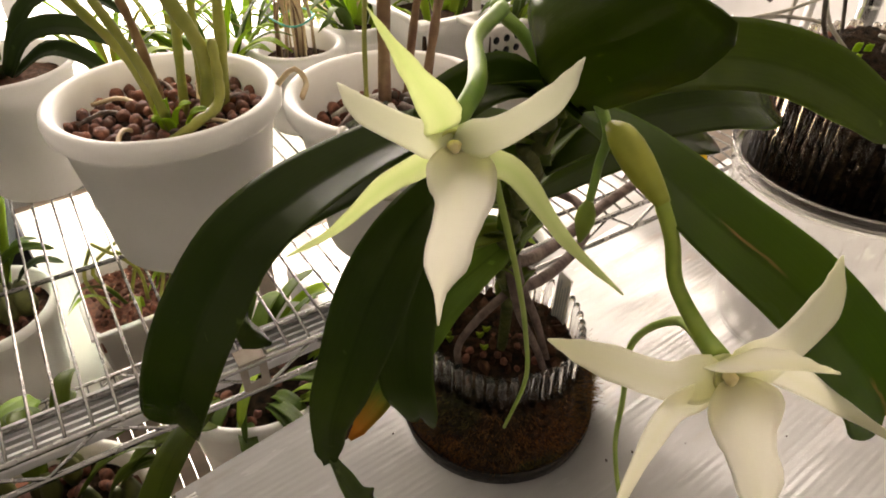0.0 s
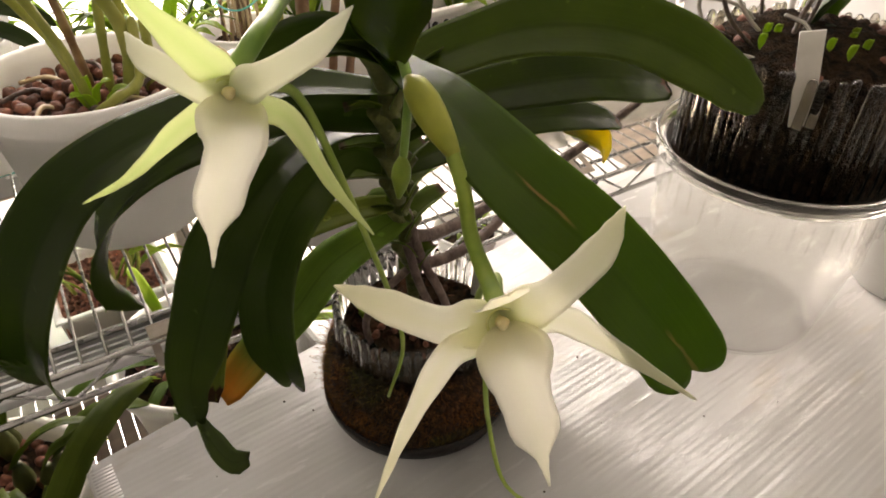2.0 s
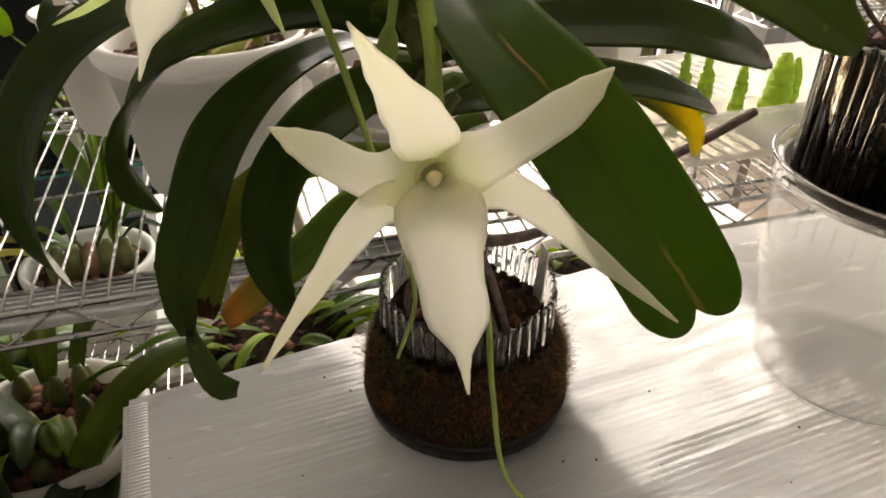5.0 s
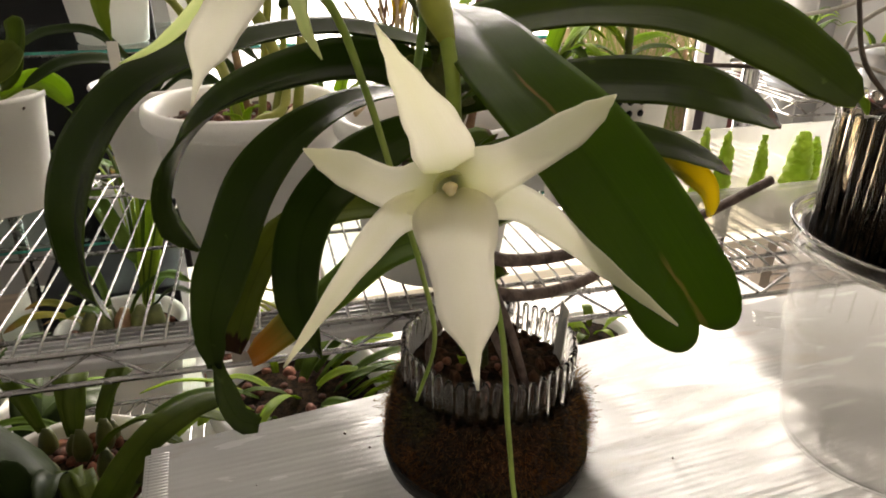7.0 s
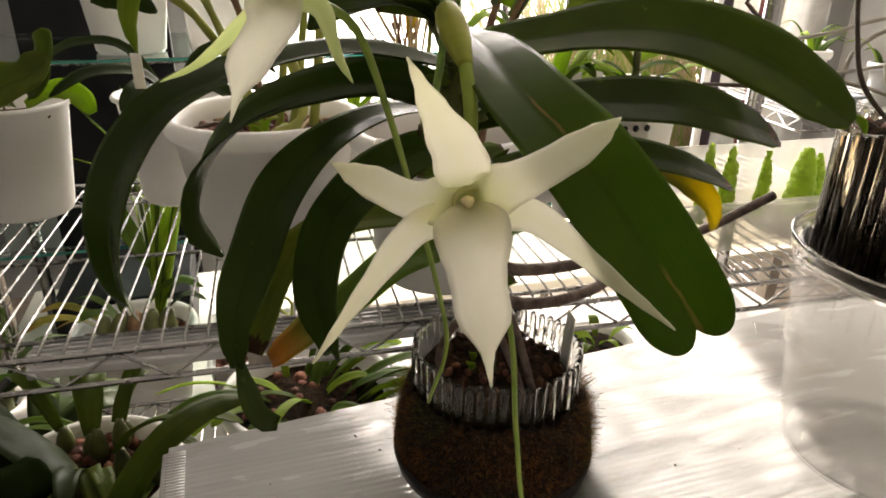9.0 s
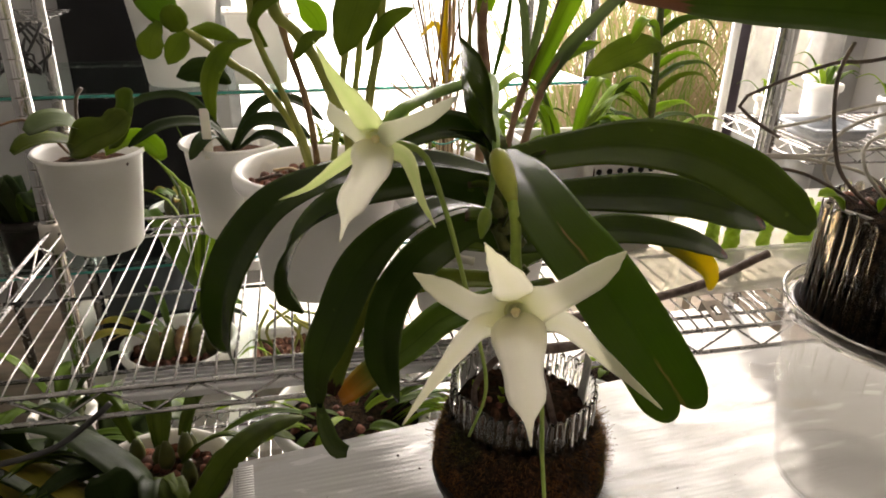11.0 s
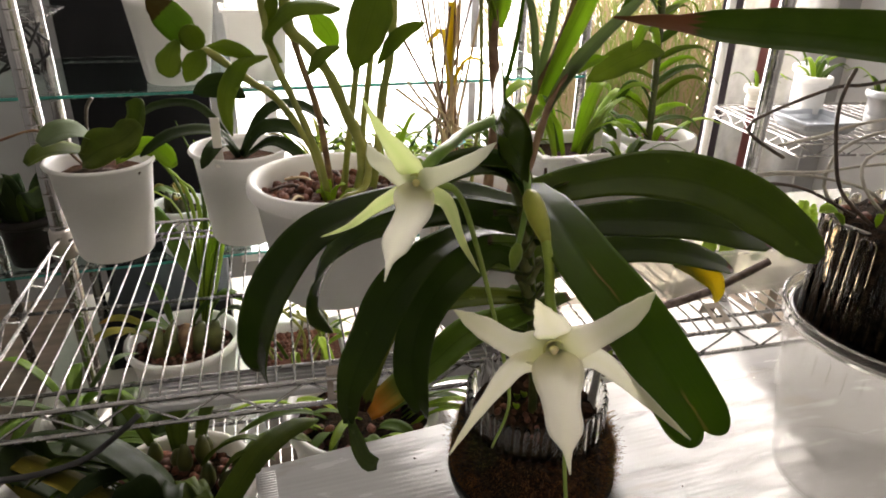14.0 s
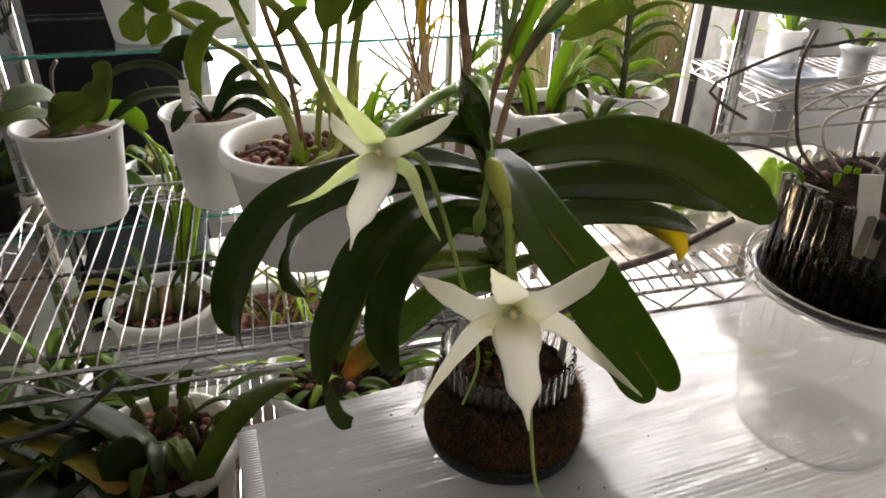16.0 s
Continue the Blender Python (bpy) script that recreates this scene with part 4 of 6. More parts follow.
leaf(orchid, [(0.2364, 0.2451, 1.06), (0.278, 0.2426, 1.067), (0.3164, 0.2288, 1.073), (0.3501, 0.2044, 1.071), (0.3779, 0.177, 1.058), (0.4019, 0.1483, 1.036)], 0.042, LEAF_LIT, roll=-30, roll_end=-40, fold=0.2, wave=0.12, seed=9, profile=ROUND, n=36, across=12)
leaf(orchid, [(0.2501, 0.2636, 1.021), (0.2923, 0.2614, 1.028), (0.3339, 0.2524, 1.029), (0.3746, 0.2419, 1.027), (0.4148, 0.2379, 1.017), (0.4544, 0.2418, 1.002)], 0.038, LEAF_BROWN, "dark strap leaf with a dead brown tip", roll=-35, fold=0.2, wave=0.1, seed=10, profile=ROUND, n=36, across=12)
leaf(orchid, [(0.2672, 0.288, 0.9802), (0.3092, 0.2846, 0.9854), (0.35, 0.2814, 0.9893), (0.3888, 0.2752, 0.9845), (0.426, 0.2747, 0.9727), (0.4612, 0.2804, 0.9561)], 0.029, LEAF_BROWN, "dark strap leaf with a dead brown tip", roll=-30, fold=0.2, wave=0.08, seed=11, n=30, across=10)
leaf(orchid, [(0.39, 0.2765, 0.975), (0.4123, 0.2798, 0.9652), (0.4397, 0.2809, 0.9488), (0.4572, 0.2851, 0.9225)], 0.022, LEAF_YELLOW, "withering yellow half of a strap leaf, hanging down", roll=-40, roll_end=-85, seed=12)
leaf(orchid, [(0.23, 0.238, 1.075), (0.2035, 0.2195, 1.097), (0.1868, 0.186, 1.1235), (0.1738, 0.1516, 1.1457), (0.168, 0.137, 1.155)], 0.052, LEAF_LIT, fold=0.3, seed=13, profile=((0, 0.5), (0.15, 0.8), (0.4, 1.0), (0.8, 0.97), (0.93, 0.8), (1.0, 0.5)), side_hint=(-0.2, 0.68, 0.7), wave=0.08, notch=0.006)
leaf(orchid, [(0.232, 0.235, 1.07), (0.205, 0.24, 1.085), (0.18, 0.242, 1.083), (0.158, 0.24, 1.073)], 0.024, roll=30, fold=0.5, seed=14, n=12)

part("root", tube_bm([(0.287, 0.315, 0.905), (0.31, 0.318, 0.893), (0.36, 0.33, 0.884), (0.42, 0.345, 0.882), (0.5, 0.352, 0.889), (0.574, 0.35, 0.917)], [0.005, 0.0048, 0.0045, 0.0042], 24, 10), ROOT, orchid, "thick grey-brown aerial root")
part("root", tube_bm([(0.29, 0.318, 0.88), (0.315, 0.322, 0.862), (0.36, 0.332, 0.853), (0.41, 0.35, 0.853), (0.432, 0.38, 0.862), (0.42, 0.41, 0.868)], [0.005, 0.0048, 0.0045, 0.004], 22, 10), ROOT, orchid, "thick grey-brown aerial root")
part("root", tube_bm([(0.286, 0.314, 0.925), (0.297, 0.312, 0.88), (0.312, 0.307, 0.84), (0.326, 0.302, 0.79)], [0.004, 0.0034, 0.003], 14, 10), ROOT, orchid)
part("root", tube_bm([(0.284, 0.312, 0.9), (0.29, 0.303, 0.86), (0.305, 0.296, 0.82), (0.313, 0.29, 0.79)], [0.0036, 0.003, 0.003], 14, 10), ROOT, orchid)
part("root", tube_bm([(0.288, 0.318, 0.87), (0.268, 0.325, 0.85), (0.258, 0.335, 0.82), (0.262, 0.338, 0.79)], [0.0034, 0.003, 0.003], 12, 10), ROOT, orchid)
part("rachis", tube_bm([(0.233, 0.241, 1.075), (0.222, 0.249, 1.098), (0.212, 0.2575, 1.1105), (0.2225, 0.263, 1.113), (0.2316, 0.2595, 1.113), (0.2184, 0.2207, 1.1), (0.2085, 0.189, 1.0865), (0.2072, 0.1884, 1.068), (0.2045, 0.1878, 1.052)], [0.0032, 0.003, 0.003, 0.003, 0.003, 0.0028, 0.0024, 0.0019, 0.0017], 48, 10), PEDUNCLE, orchid, "green flowering stem that arches over the leaves")
part("flower_stalk", tube_bm([(0.2075, 0.1865, 1.0865), (0.2068, 0.1795, 1.0845), (0.2068, 0.168, 1.076), (0.2067, 0.1564, 1.0676)], [0.0022, 0.0054, 0.0062, 0.0061, 0.0054, 0.0042, 0.0028], 20, 14), plain("swollen_stalk", (0.26, 0.3, 0.03), (0.4, 0.41, 0.05), 50, 0.42, trans=0.15), orchid, "swollen yellow-green joint of the flower stalk")
part("flower_stalk", tube_bm([(0.2068, 0.159, 1.07), (0.2062, 0.1495, 1.056), (0.2045, 0.1425, 1.041), (0.2, 0.127, 1.0325), (0.1945, 0.1135, 1.0315)], [0.0028, 0.0029, 0.0029, 0.003, 0.0033, 0.0038], 32, 12), BUD, orchid)
part("flower_stalk", tube_bm([(0.2095, 0.2515, 1.1125), (0.1857, 0.2393, 1.109), (0.1704, 0.2195, 1.1085), (0.158, 0.2055, 1.107), (0.148, 0.2035, 1.098)], [0.0034, 0.0033, 0.0034, 0.0038], 28, 10), PEDUNCLE, orchid)
part("bud", tube_bm([(0.2045, 0.1879, 1.054), (0.204, 0.1877, 1.051), (0.2032, 0.1875, 1.0455), (0.2022, 0.1872, 1.0395), (0.2012, 0.187, 1.035)], [0.0014, 0.0038, 0.0042, 0.0028, 0.0008], 14, 12), BUD, orchid, "small pointed green bud")

LIP_SHAPE = ((0, 0.3), (0.06, 0.74), (0.13, 0.96), (0.19, 1.0), (0.28, 0.95), (0.38, 0.8), (0.5, 0.7), (0.6, 0.69), (0.68, 0.62), (0.75, 0.4), (0.82, 0.19), (0.92, 0.09), (1.0, 0.03))
DORSAL_SHAPE = ((0, 0.3), (0.07, 0.66), (0.15, 0.9), (0.25, 1.0), (0.45, 0.8), (0.7, 0.44), (0.88, 0.18), (1.0, 0.03))
PETAL_SHAPE = ((0, 0.5), (0.07, 1.15), (0.16, 1.25), (0.27, 1.05), (0.4, 1.0), (0.6, 0.92), (0.8, 0.64), (0.93, 0.3), (1.0, 0.05))
SEPAL_SHAPE = ((0, 0.4), (0.08, 0.8), (0.17, 1.0), (0.35, 0.86), (0.6, 0.56), (0.82, 0.3), (0.95, 0.13), (1.0, 0.04))


def flower(centre, normal, dorsal, petals, sepals, lip, spur, mat, mat_petal, label, wide=1.0, thin=1.0):
    """A star flower: each tepal is given by three points from its base to its tip; the lip hangs in front, the long spur behind."""
    c, nrm = Vector(centre), Vector(normal).normalized()
    f = part("flower", lathe_bm([(0, -0.006), (0.005, -0.005), (0.0068, -0.002), (0.006, 0.0), (0, 0.0005)], 16), mat, orchid, label)
    f.matrix_basis = Matrix.Translation(c - nrm * 0.004) @ nrm.to_track_quat("Z", "Y").to_matrix().to_4x4()
    inv = f.matrix_basis.inverted()

    def put(name, line, width, m, profile, lift=0.0, back=0.0, **kw):
        p1, p2, tip = [Vector(p) for p in line]
        side = (tip - c).cross(nrm).normalized()
        pts = [c + (p1 - c) * 0.04 - nrm * (0.0034 + back - lift), c + (p1 - c) * 0.5 - nrm * (0.0002 + back - lift), p1 + nrm * lift, p2, tip]
        part(name, blade_bm([inv @ p for p in pts], width * wide, profile, side_hint=tuple(inv.to_3x3() @ side), n=28, across=8, **kw), m, f)

    put("dorsal_sepal", dorsal, 0.0195 * thin, mat, DORSAL_SHAPE, lift=-0.001, back=0.0065, fold=0.0, bend=0.08, thick=0.0009, seed=21, wave=0.06)
    for k, line in enumerate(petals):
        put("petal", line, 0.0138 * thin, mat_petal, PETAL_SHAPE, lift=0.001, fold=0.04, bend=0.14, thick=0.0009, seed=22 + k, wave=0.12, roll=(-8, 8)[k], roll_end=(-26, 26)[k])
    for k, line in enumerate(sepals):
        put("lateral_sepal", line, 0.0124 * thin, mat, SEPAL_SHAPE, lift=-0.0014, fold=0.08, bend=0.06, thick=0.0009, seed=25 + k, wave=0.08, roll_end=(14, -14)[k])
    put("lip", lip, 0.0262, LIP, LIP_SHAPE, lift=0.0015, fold=0.05, bend=-0.3, thick=0.0008, seed=28, wave=0.16, roll_end=10)
    cup_m = Matrix.Translation(Vector((0, 0, 0.0026)))
    th = part("throat", lathe_bm([(0, -0.0034), (0.003, -0.003), (0.0042, -0.0012), (0.0052, 0.0002), (0.0058, 0.0), (0.0052, -0.0012), (0.0042, -0.002)], 20), THROAT, f, "greenish-yellow throat")
    th.matrix_basis = cup_m
    bm = lathe_bm([(0, -0.005), (0.002, -0.0045), (0.0023, -0.001), (0.0021, 0.0003), (0.0012, 0.001), (0, 0.0012)], 14)
    for v in bm.verts:
        v.co.x *= 0.85 + 0.3 * (v.co.y > 0)
    col = part("column", bm, COLUMN, f, "short yellowish column")
    col.matrix_basis = cup_m @ Matrix.Translation(Vector((0, 0, 0.0018)))
    part("spur", tube_bm([inv @ Vector(p) for p in spur], [0.0026, 0.0019, 0.0016, 0.0015, 0.0014, 0.001], 36, 8), SPUR, f, "long thin green nectar spur")
    return f


flower((0.1905, 0.1065, 1.0305), (-0.42, -0.86, 0.25), ((0.1824, 0.0971, 1.051), (0.1708, 0.0859, 1.068), (0.1602, 0.0733, 1.083)),
       (((0.174, 0.1223, 1.028), (0.1625, 0.1383, 1.031), (0.1529, 0.1554, 1.033)), ((0.2103, 0.1009, 1.04), (0.2296, 0.1004, 1.05), (0.2467, 0.1077, 1.056))),
       (((0.1721, 0.1137, 1.018), (0.1541, 0.1123, 0.9974), (0.1352, 0.1055, 0.9773)), ((0.2145, 0.0989, 1.024), (0.2313, 0.0821, 1.01), (0.2453, 0.06, 0.9981))), ((0.1912, 0.0979, 1.012), (0.19, 0.0859, 0.9949), (0.1884, 0.0739, 0.9783)),
       [(0.196, 0.1165, 1.029), (0.2223, 0.1471, 1.009), (0.2339, 0.172, 0.9692), (0.2452, 0.1766, 0.9187), (0.2505, 0.1757, 0.8636), (0.2532, 0.1574, 0.8163), (0.2745, 0.1295, 0.799)], PETAL_1, PETAL_1, "open ivory-white star flower with a broad lip")
flower((0.142, 0.1955, 1.0945), (-0.45, -0.84, 0.3), ((0.1318, 0.1898, 1.112), (0.12, 0.1884, 1.129), (0.1119, 0.1947, 1.145)),
       (((0.1311, 0.2069, 1.099), (0.1239, 0.2212, 1.103), (0.1234, 0.2369, 1.107)), ((0.1538, 0.1833, 1.103), (0.169, 0.1789, 1.111), (0.1838, 0.1822, 1.119))),
       (((0.1245, 0.2127, 1.077), (0.1074, 0.22, 1.062), (0.0911, 0.2262, 1.054)), ((0.1552, 0.1785, 1.087), (0.1571, 0.1565, 1.073), (0.1576, 0.1325, 1.067))), ((0.1379, 0.1878, 1.079), (0.1247, 0.1795, 1.063), (0.1176, 0.1721, 1.047)),
       [(0.1483, 0.2037, 1.091), (0.1757, 0.2212, 1.077), (0.1924, 0.2258, 1.036), (0.2054, 0.2245, 0.9886), (0.219, 0.2281, 0.9403), (0.2282, 0.2328, 0.892), (0.2185, 0.2376, 0.8493)], PETAL_2, PETAL_2W, "open lime-white star flower with a broad lip", 0.88, 0.84)

# ---- clear cup, dish and the second tube pot ----
CX, CY = 0.651, 0.242
cup = thing("clear_cup", "upturned clear plastic tub with a flat ringed base", "tub", pose(CX, CY, 0))
part("body", lathe_bm([(0.077, 0.7005), (0.081, 0.702), (0.083, 0.709), (0.0975, 0.8030), (0.0995, 0.8042), (0.1005, 0.8075), (0.0985, 0.8090), (0.1012, 0.8460), (0.1045, 0.8490), (0.1055, 0.8750), (0.108, 0.8780), (0.108, 0.8820), (0.1055, 0.8820), (0.1042, 0.8750), (0.1030, 0.8510), (0.0992, 0.8460), (0.0958, 0.8030), (0.081, 0.712), (0.079, 0.7035), (0.075, 0.703)], 96), MILKY, cup)
part("base_ring", lathe_bm([(0, 0.7015), (0.054, 0.7015), (0.057, 0.7045), (0.060, 0.7045), (0.063, 0.7015), (0.0765, 0.7015), (0.0765, 0.7035), (0.064, 0.7035), (0.061, 0.7065), (0.056, 0.7065), (0.053, 0.7035), (0, 0.7035)], 64), MILKY_BASE, cup, "clear base with a raised ring")
part("tab", box_bm(-0.018, 0.008, -0.013, 0.013, 0.8045, 0.807, 0.001), MILKY, cup, smooth=False).matrix_basis = pose(-0.088, 0.06, 0, 0, 0, -34)
rib_up = mesh_of(box_bm(0.1047, 0.1062, -0.0004, 0.0004, 0.8495, 0.8745), "lid_rib", MILKY)
for k in range(44):
    share("lid_rib", rib_up, cup, pose(0, 0, 0, 0, 0, k * 360 / 44))
dish = thing("water_dish", "clear round lid used as a water dish, filled dark", "lid", pose(CX, CY, 0.8823))
part("lid_rim", lathe_bm([(0, 0), (0.1075, 0), (0.1105, 0.002), (0.111, 0.0125), (0.1125, 0.0145), (0.1125, 0.0175), (0.1095, 0.0175), (0.1088, 0.0135), (0.1078, 0.004), (0, 0.003)], 96), LID, dish)
part("dark_water", lathe_bm([(0, 0.0035), (0.1065, 0.0045), (0.1074, 0.0088), (0.1, 0.0092), (0, 0.0092)], 72), plain("dark_water", (0.01, 0.007, 0.004), (0.02, 0.013, 0.008), 40, 0.08), dish)
pot2 = thing("mossy_orchid_pot", "brown mossy orchid pot walled with clear tubes", "potted orchid", pose(CX, CY, 0.8917))
bm = lathe_bm([(0.083, 0.0), (0.084, 0.02), (0.084, 0.09), (0.078, 0.098), (0.045, 0.107), (0, 0.112)], 80)
bmesh.ops.subdivide_edges(bm, edges=bm.edges[:], cuts=1, use_grid_fill=True)
for v in bm.verts:
    v.co += Vector((v.co.x, v.co.y, 0)).normalized() * 0.002 * noise.noise(v.co * 80) if v.co.length > 1e-4 else Vector()
    if v.co.z > 0.088:
        v.co.z += 0.008 * noise.noise(v.co * 60) + 0.004 * noise.noise(v.co * 150)
part("potting_mix", bm, SOIL, pot2, "dark wet mossy mix")
tube2 = mesh_of(lathe_bm([(0, 0), (0.0038, 0), (0.0039, 0.097), (0.0037, 0.1005), (0.0028, 0.1028), (0.0014, 0.1038), (0, 0.104)], 14), "clear_tube", TUBE_DARK)
for k in range(54):
    a = 2 * math.pi * k / 54
    share("clear_tube", tube2, pot2, pose(0.0925 * math.cos(a), 0.0925 * math.sin(a), 0.0005 - 0.004 * abs(math.sin(k * 2.3)), 1.2 * math.sin(k * 3.3), 1.2 * math.cos(k * 4.1), 0))
scatter(pot2, PEBBLES, "pebble", (0, 0), 0.08, 0.096, 16, 8, 0.01, (0.7, 1.1), 0.72)
lab = part("plant_label", box_bm(-0.0085, 0.0085, -0.0008, 0.0008, -0.038, 0.038, 0.0005), LABEL, pot2, "blank cream plastic plant label", smooth=False)
lab.matrix_basis = pose(-0.0805, -0.0375, 0.0975, 3, -11, -50)

# ---- pots on the shelf ----
SH = 0.8038
dend = white_pot("dendrobium", "dendrobium with green canes in a large white pot of clay pebbles", "potted orchid", 0.1585, 0.636, SH, 0.1015, 0.149, 0.076, fill=0.032)
scatter(dend, PEBBLES, "pebble", (0, 0), 0.085, 0.123, 150, 11, 0.004, (0.6, 0.95))
brown = white_pot("cattleya", "tall-leaved orchid in a white pot of clay pebbles and roots", "potted orchid", 0.321, 0.516, SH, 0.094, 0.153, 0.068, fill=0.04)
scatter(brown, PEBBLES, "pebble", (0, 0), 0.074, 0.113, 90, 12, 0.004, (0.6, 0.95))
phal_a = white_pot("moth_orchid", "small wrinkled-leaf orchid in a plain white pot", "potted orchid", -0.125, 0.82, SH, 0.071, 0.138, 0.05, fill=0.02, filler=BARK, group="white pots at the shelf end", slim=True)
phal_b = white_pot("moth_orchid", "dark-leaved orchid in a plain white pot with a label", "potted orchid", 0.056, 0.832, SH, 0.0705, 0.138, 0.05, fill=0.02, filler=BARK, group="white pots at the shelf end", slim=True)


# ---- plants in the pots ----
def rel(t, pts):
    return [tuple(at_base(t, p)) for p in pts]


def at_base(t, p):
    return t.matrix_basis.inverted() @ Vector(p)


def cane(t, pts, r, mat=None, nodes=7, label=""):
    """A jointed cane, a little thicker between its joints."""
    radii = []
    for k in range(nodes):
        radii += [r * 0.86, r * 1.06, r * 1.0]
    return part("cane", tube_bm(rel(t, pts), radii + [r * 0.6], nodes * 4, 10), mat or CANE, t, label)


def tleaf(t, pts, width, mat, label="", **kw):
    return leaf(t, rel(t, pts), width, mat, label, **kw)


LEAF_SPOT = leaf_material("blotched_leaf", (0.075, 0.13, 0.016), (0.14, 0.21, 0.03), tip=(0.1, 0.04, 0.02), tip_at=0.72, soft=0.02, rough=0.45, trans=0.4, rib=0.25)
DISC = ((0, 0.35), (0.15, 0.75), (0.5, 1.0), (0.8, 0.85), (0.95, 0.5), (1.0, 0.25))
EGG = ((0, 0.25), (0.25, 0.6), (0.6, 1.0), (0.85, 0.85), (0.96, 0.5), (1.0, 0.2))
# dendrobium
cane(dend, [(0.151, 0.626, 0.925), (0.136, 0.626, 0.99), (0.101, 0.626, 1.05), (0.071, 0.618, 1.075), (0.043, 0.611, 1.1), (0.027, 0.609, 1.112)], 0.0044)
cane(dend, [(0.183, 0.606, 0.925), (0.193, 0.611, 0.985), (0.176, 0.621, 1.036), (0.161, 0.626, 1.075), (0.138, 0.626, 1.109), (0.118, 0.626, 1.13), (0.116, 0.626, 1.19)], 0.0066)
cane(dend, [(0.171, 0.631, 0.925), (0.182, 0.636, 1), (0.191, 0.636, 1.06), (0.199, 0.636, 1.13), (0.201, 0.636, 1.25)], 0.0042)
cane(dend, [(0.206, 0.626, 0.925), (0.215, 0.626, 0.985), (0.221, 0.626, 1.043), (0.234, 0.626, 1.117), (0.239, 0.626, 1.26)], 0.0052)
cane(dend, [(0.196, 0.651, 0.925), (0.203, 0.651, 1.01), (0.215, 0.651, 1.1), (0.221, 0.651, 1.22)], 0.004)
cane(dend, [(0.151, 0.606, 0.925), (0.141, 0.606, 0.985), (0.118, 0.611, 1.05), (0.099, 0.616, 1.1), (0.091, 0.616, 1.16), (0.086, 0.616, 1.22)], 0.0042)
cane(dend, [(0.161, 0.656, 0.925), (0.151, 0.661, 1.02), (0.126, 0.666, 1.12), (0.121, 0.666, 1.22)], 0.0042, CANE_BROWN)
cane(dend, [(0.136, 0.591, 0.925), (0.151, 0.581, 0.935), (0.166, 0.576, 0.945), (0.191, 0.586, 0.955), (0.201, 0.606, 1)], 0.0045)
def flat_leaf(t, pts, width, mat, y=0.60, bow=0.012, label="", **kw):
    """A leaf spread towards the room: pts are (x, z) in the plane y."""
    a, b = Vector((pts[0][0], y + bow, pts[0][1])), Vector((pts[-1][0], y, pts[-1][1]))
    full = [(x, y + bow * (1 - 1.6 * k / len(pts)) ** 2 - 0.004, z) for k, (x, z) in enumerate(pts)]
    if len(full) == 2:
        full.insert(1, tuple((a + b) / 2 - Vector((0, 0.006, -0.003))))
    side = (b - a).cross(Vector((0.05, 0.97, -0.2))).normalized()
    return tleaf(t, full, width, mat, label, side_hint=tuple(side), n=14, **kw)


for k, (pts, w, m, y, prof, fd) in enumerate((
        ([(0.025, 1.111), (0.007, 1.133), (-0.019, 1.163)], 0.034, LEAF_SPOT, 0.611, OVAL, 0.12),
        ([(0.025, 1.111), (0.02, 1.123), (0.015, 1.136)], 0.026, LEAF_DEND, 0.594, DISC, 0.06),
        ([(0.005, 1.12), (-0.005, 1.102), (-0.006, 1.085)], 0.026, LEAF_DEND, 0.596, EGG, 0.06),
        ([(0.03, 1.112), (0.019, 1.097), (0.008, 1.079)], 0.023, LEAF_DEND, 0.601, OVAL, 0.2),
        ([(0.031, 1.11), (0.053, 1.111), (0.081, 1.1)], 0.017, LEAF_DEND, 0.611, OVAL, 0.3),
        ([(0.067, 1.052), (0.043, 1.069), (0.012, 1.062)], 0.028, LEAF_DARK, 0.631, OVAL, 0.2),
        ([(0.093, 1.101), (0.067, 1.096), (0.047, 1.07), (0.043, 1.042), (0.048, 1.019)], 0.021, LEAF_DEND, 0.601, OVAL, 0.4),
        ([(0.104, 1.092), (0.092, 1.122), (0.117, 1.149), (0.146, 1.154), (0.173, 1.149)], 0.026, LEAF_DEND, 0.611, ROUND, 0.3),
        ([(0.219, 1.187), (0.213, 1.165), (0.198, 1.124), (0.183, 1.085)], 0.046, LEAF_DEND, 0.601, OVAL, 0.1),
        ([(0.173, 1.108), (0.151, 1.101), (0.134, 1.08)], 0.015, LEAF_DEND, 0.611, OVAL, 0.25),
        ([(0.215, 1.087), (0.239, 1.12), (0.268, 1.134)], 0.018, LEAF_DEND, 0.611, OVAL, 0.3),
        ([(0.146, 1.142), (0.164, 1.12), (0.173, 1.099)], 0.026, LEAF_PALE, 0.651, OVAL, 0.1),
        ([(0.098, 1.134), (0.101, 1.152), (0.104, 1.168)], 0.014, LEAF_DEND, 0.611, OVAL, 0.2),
        ([(0.201, 1.172), (0.191, 1.202), (0.186, 1.242)], 0.03, LEAF_DEND, 0.641, OVAL, 0.15),
        ([(0.171, 1.162), (0.183, 1.182), (0.187, 1.212)], 0.022, LEAF_DEND, 0.621, OVAL, 0.2))):
    flat_leaf(dend, pts, w, m, y, profile=prof, fold=fd, wave=0.06, seed=k + 1)
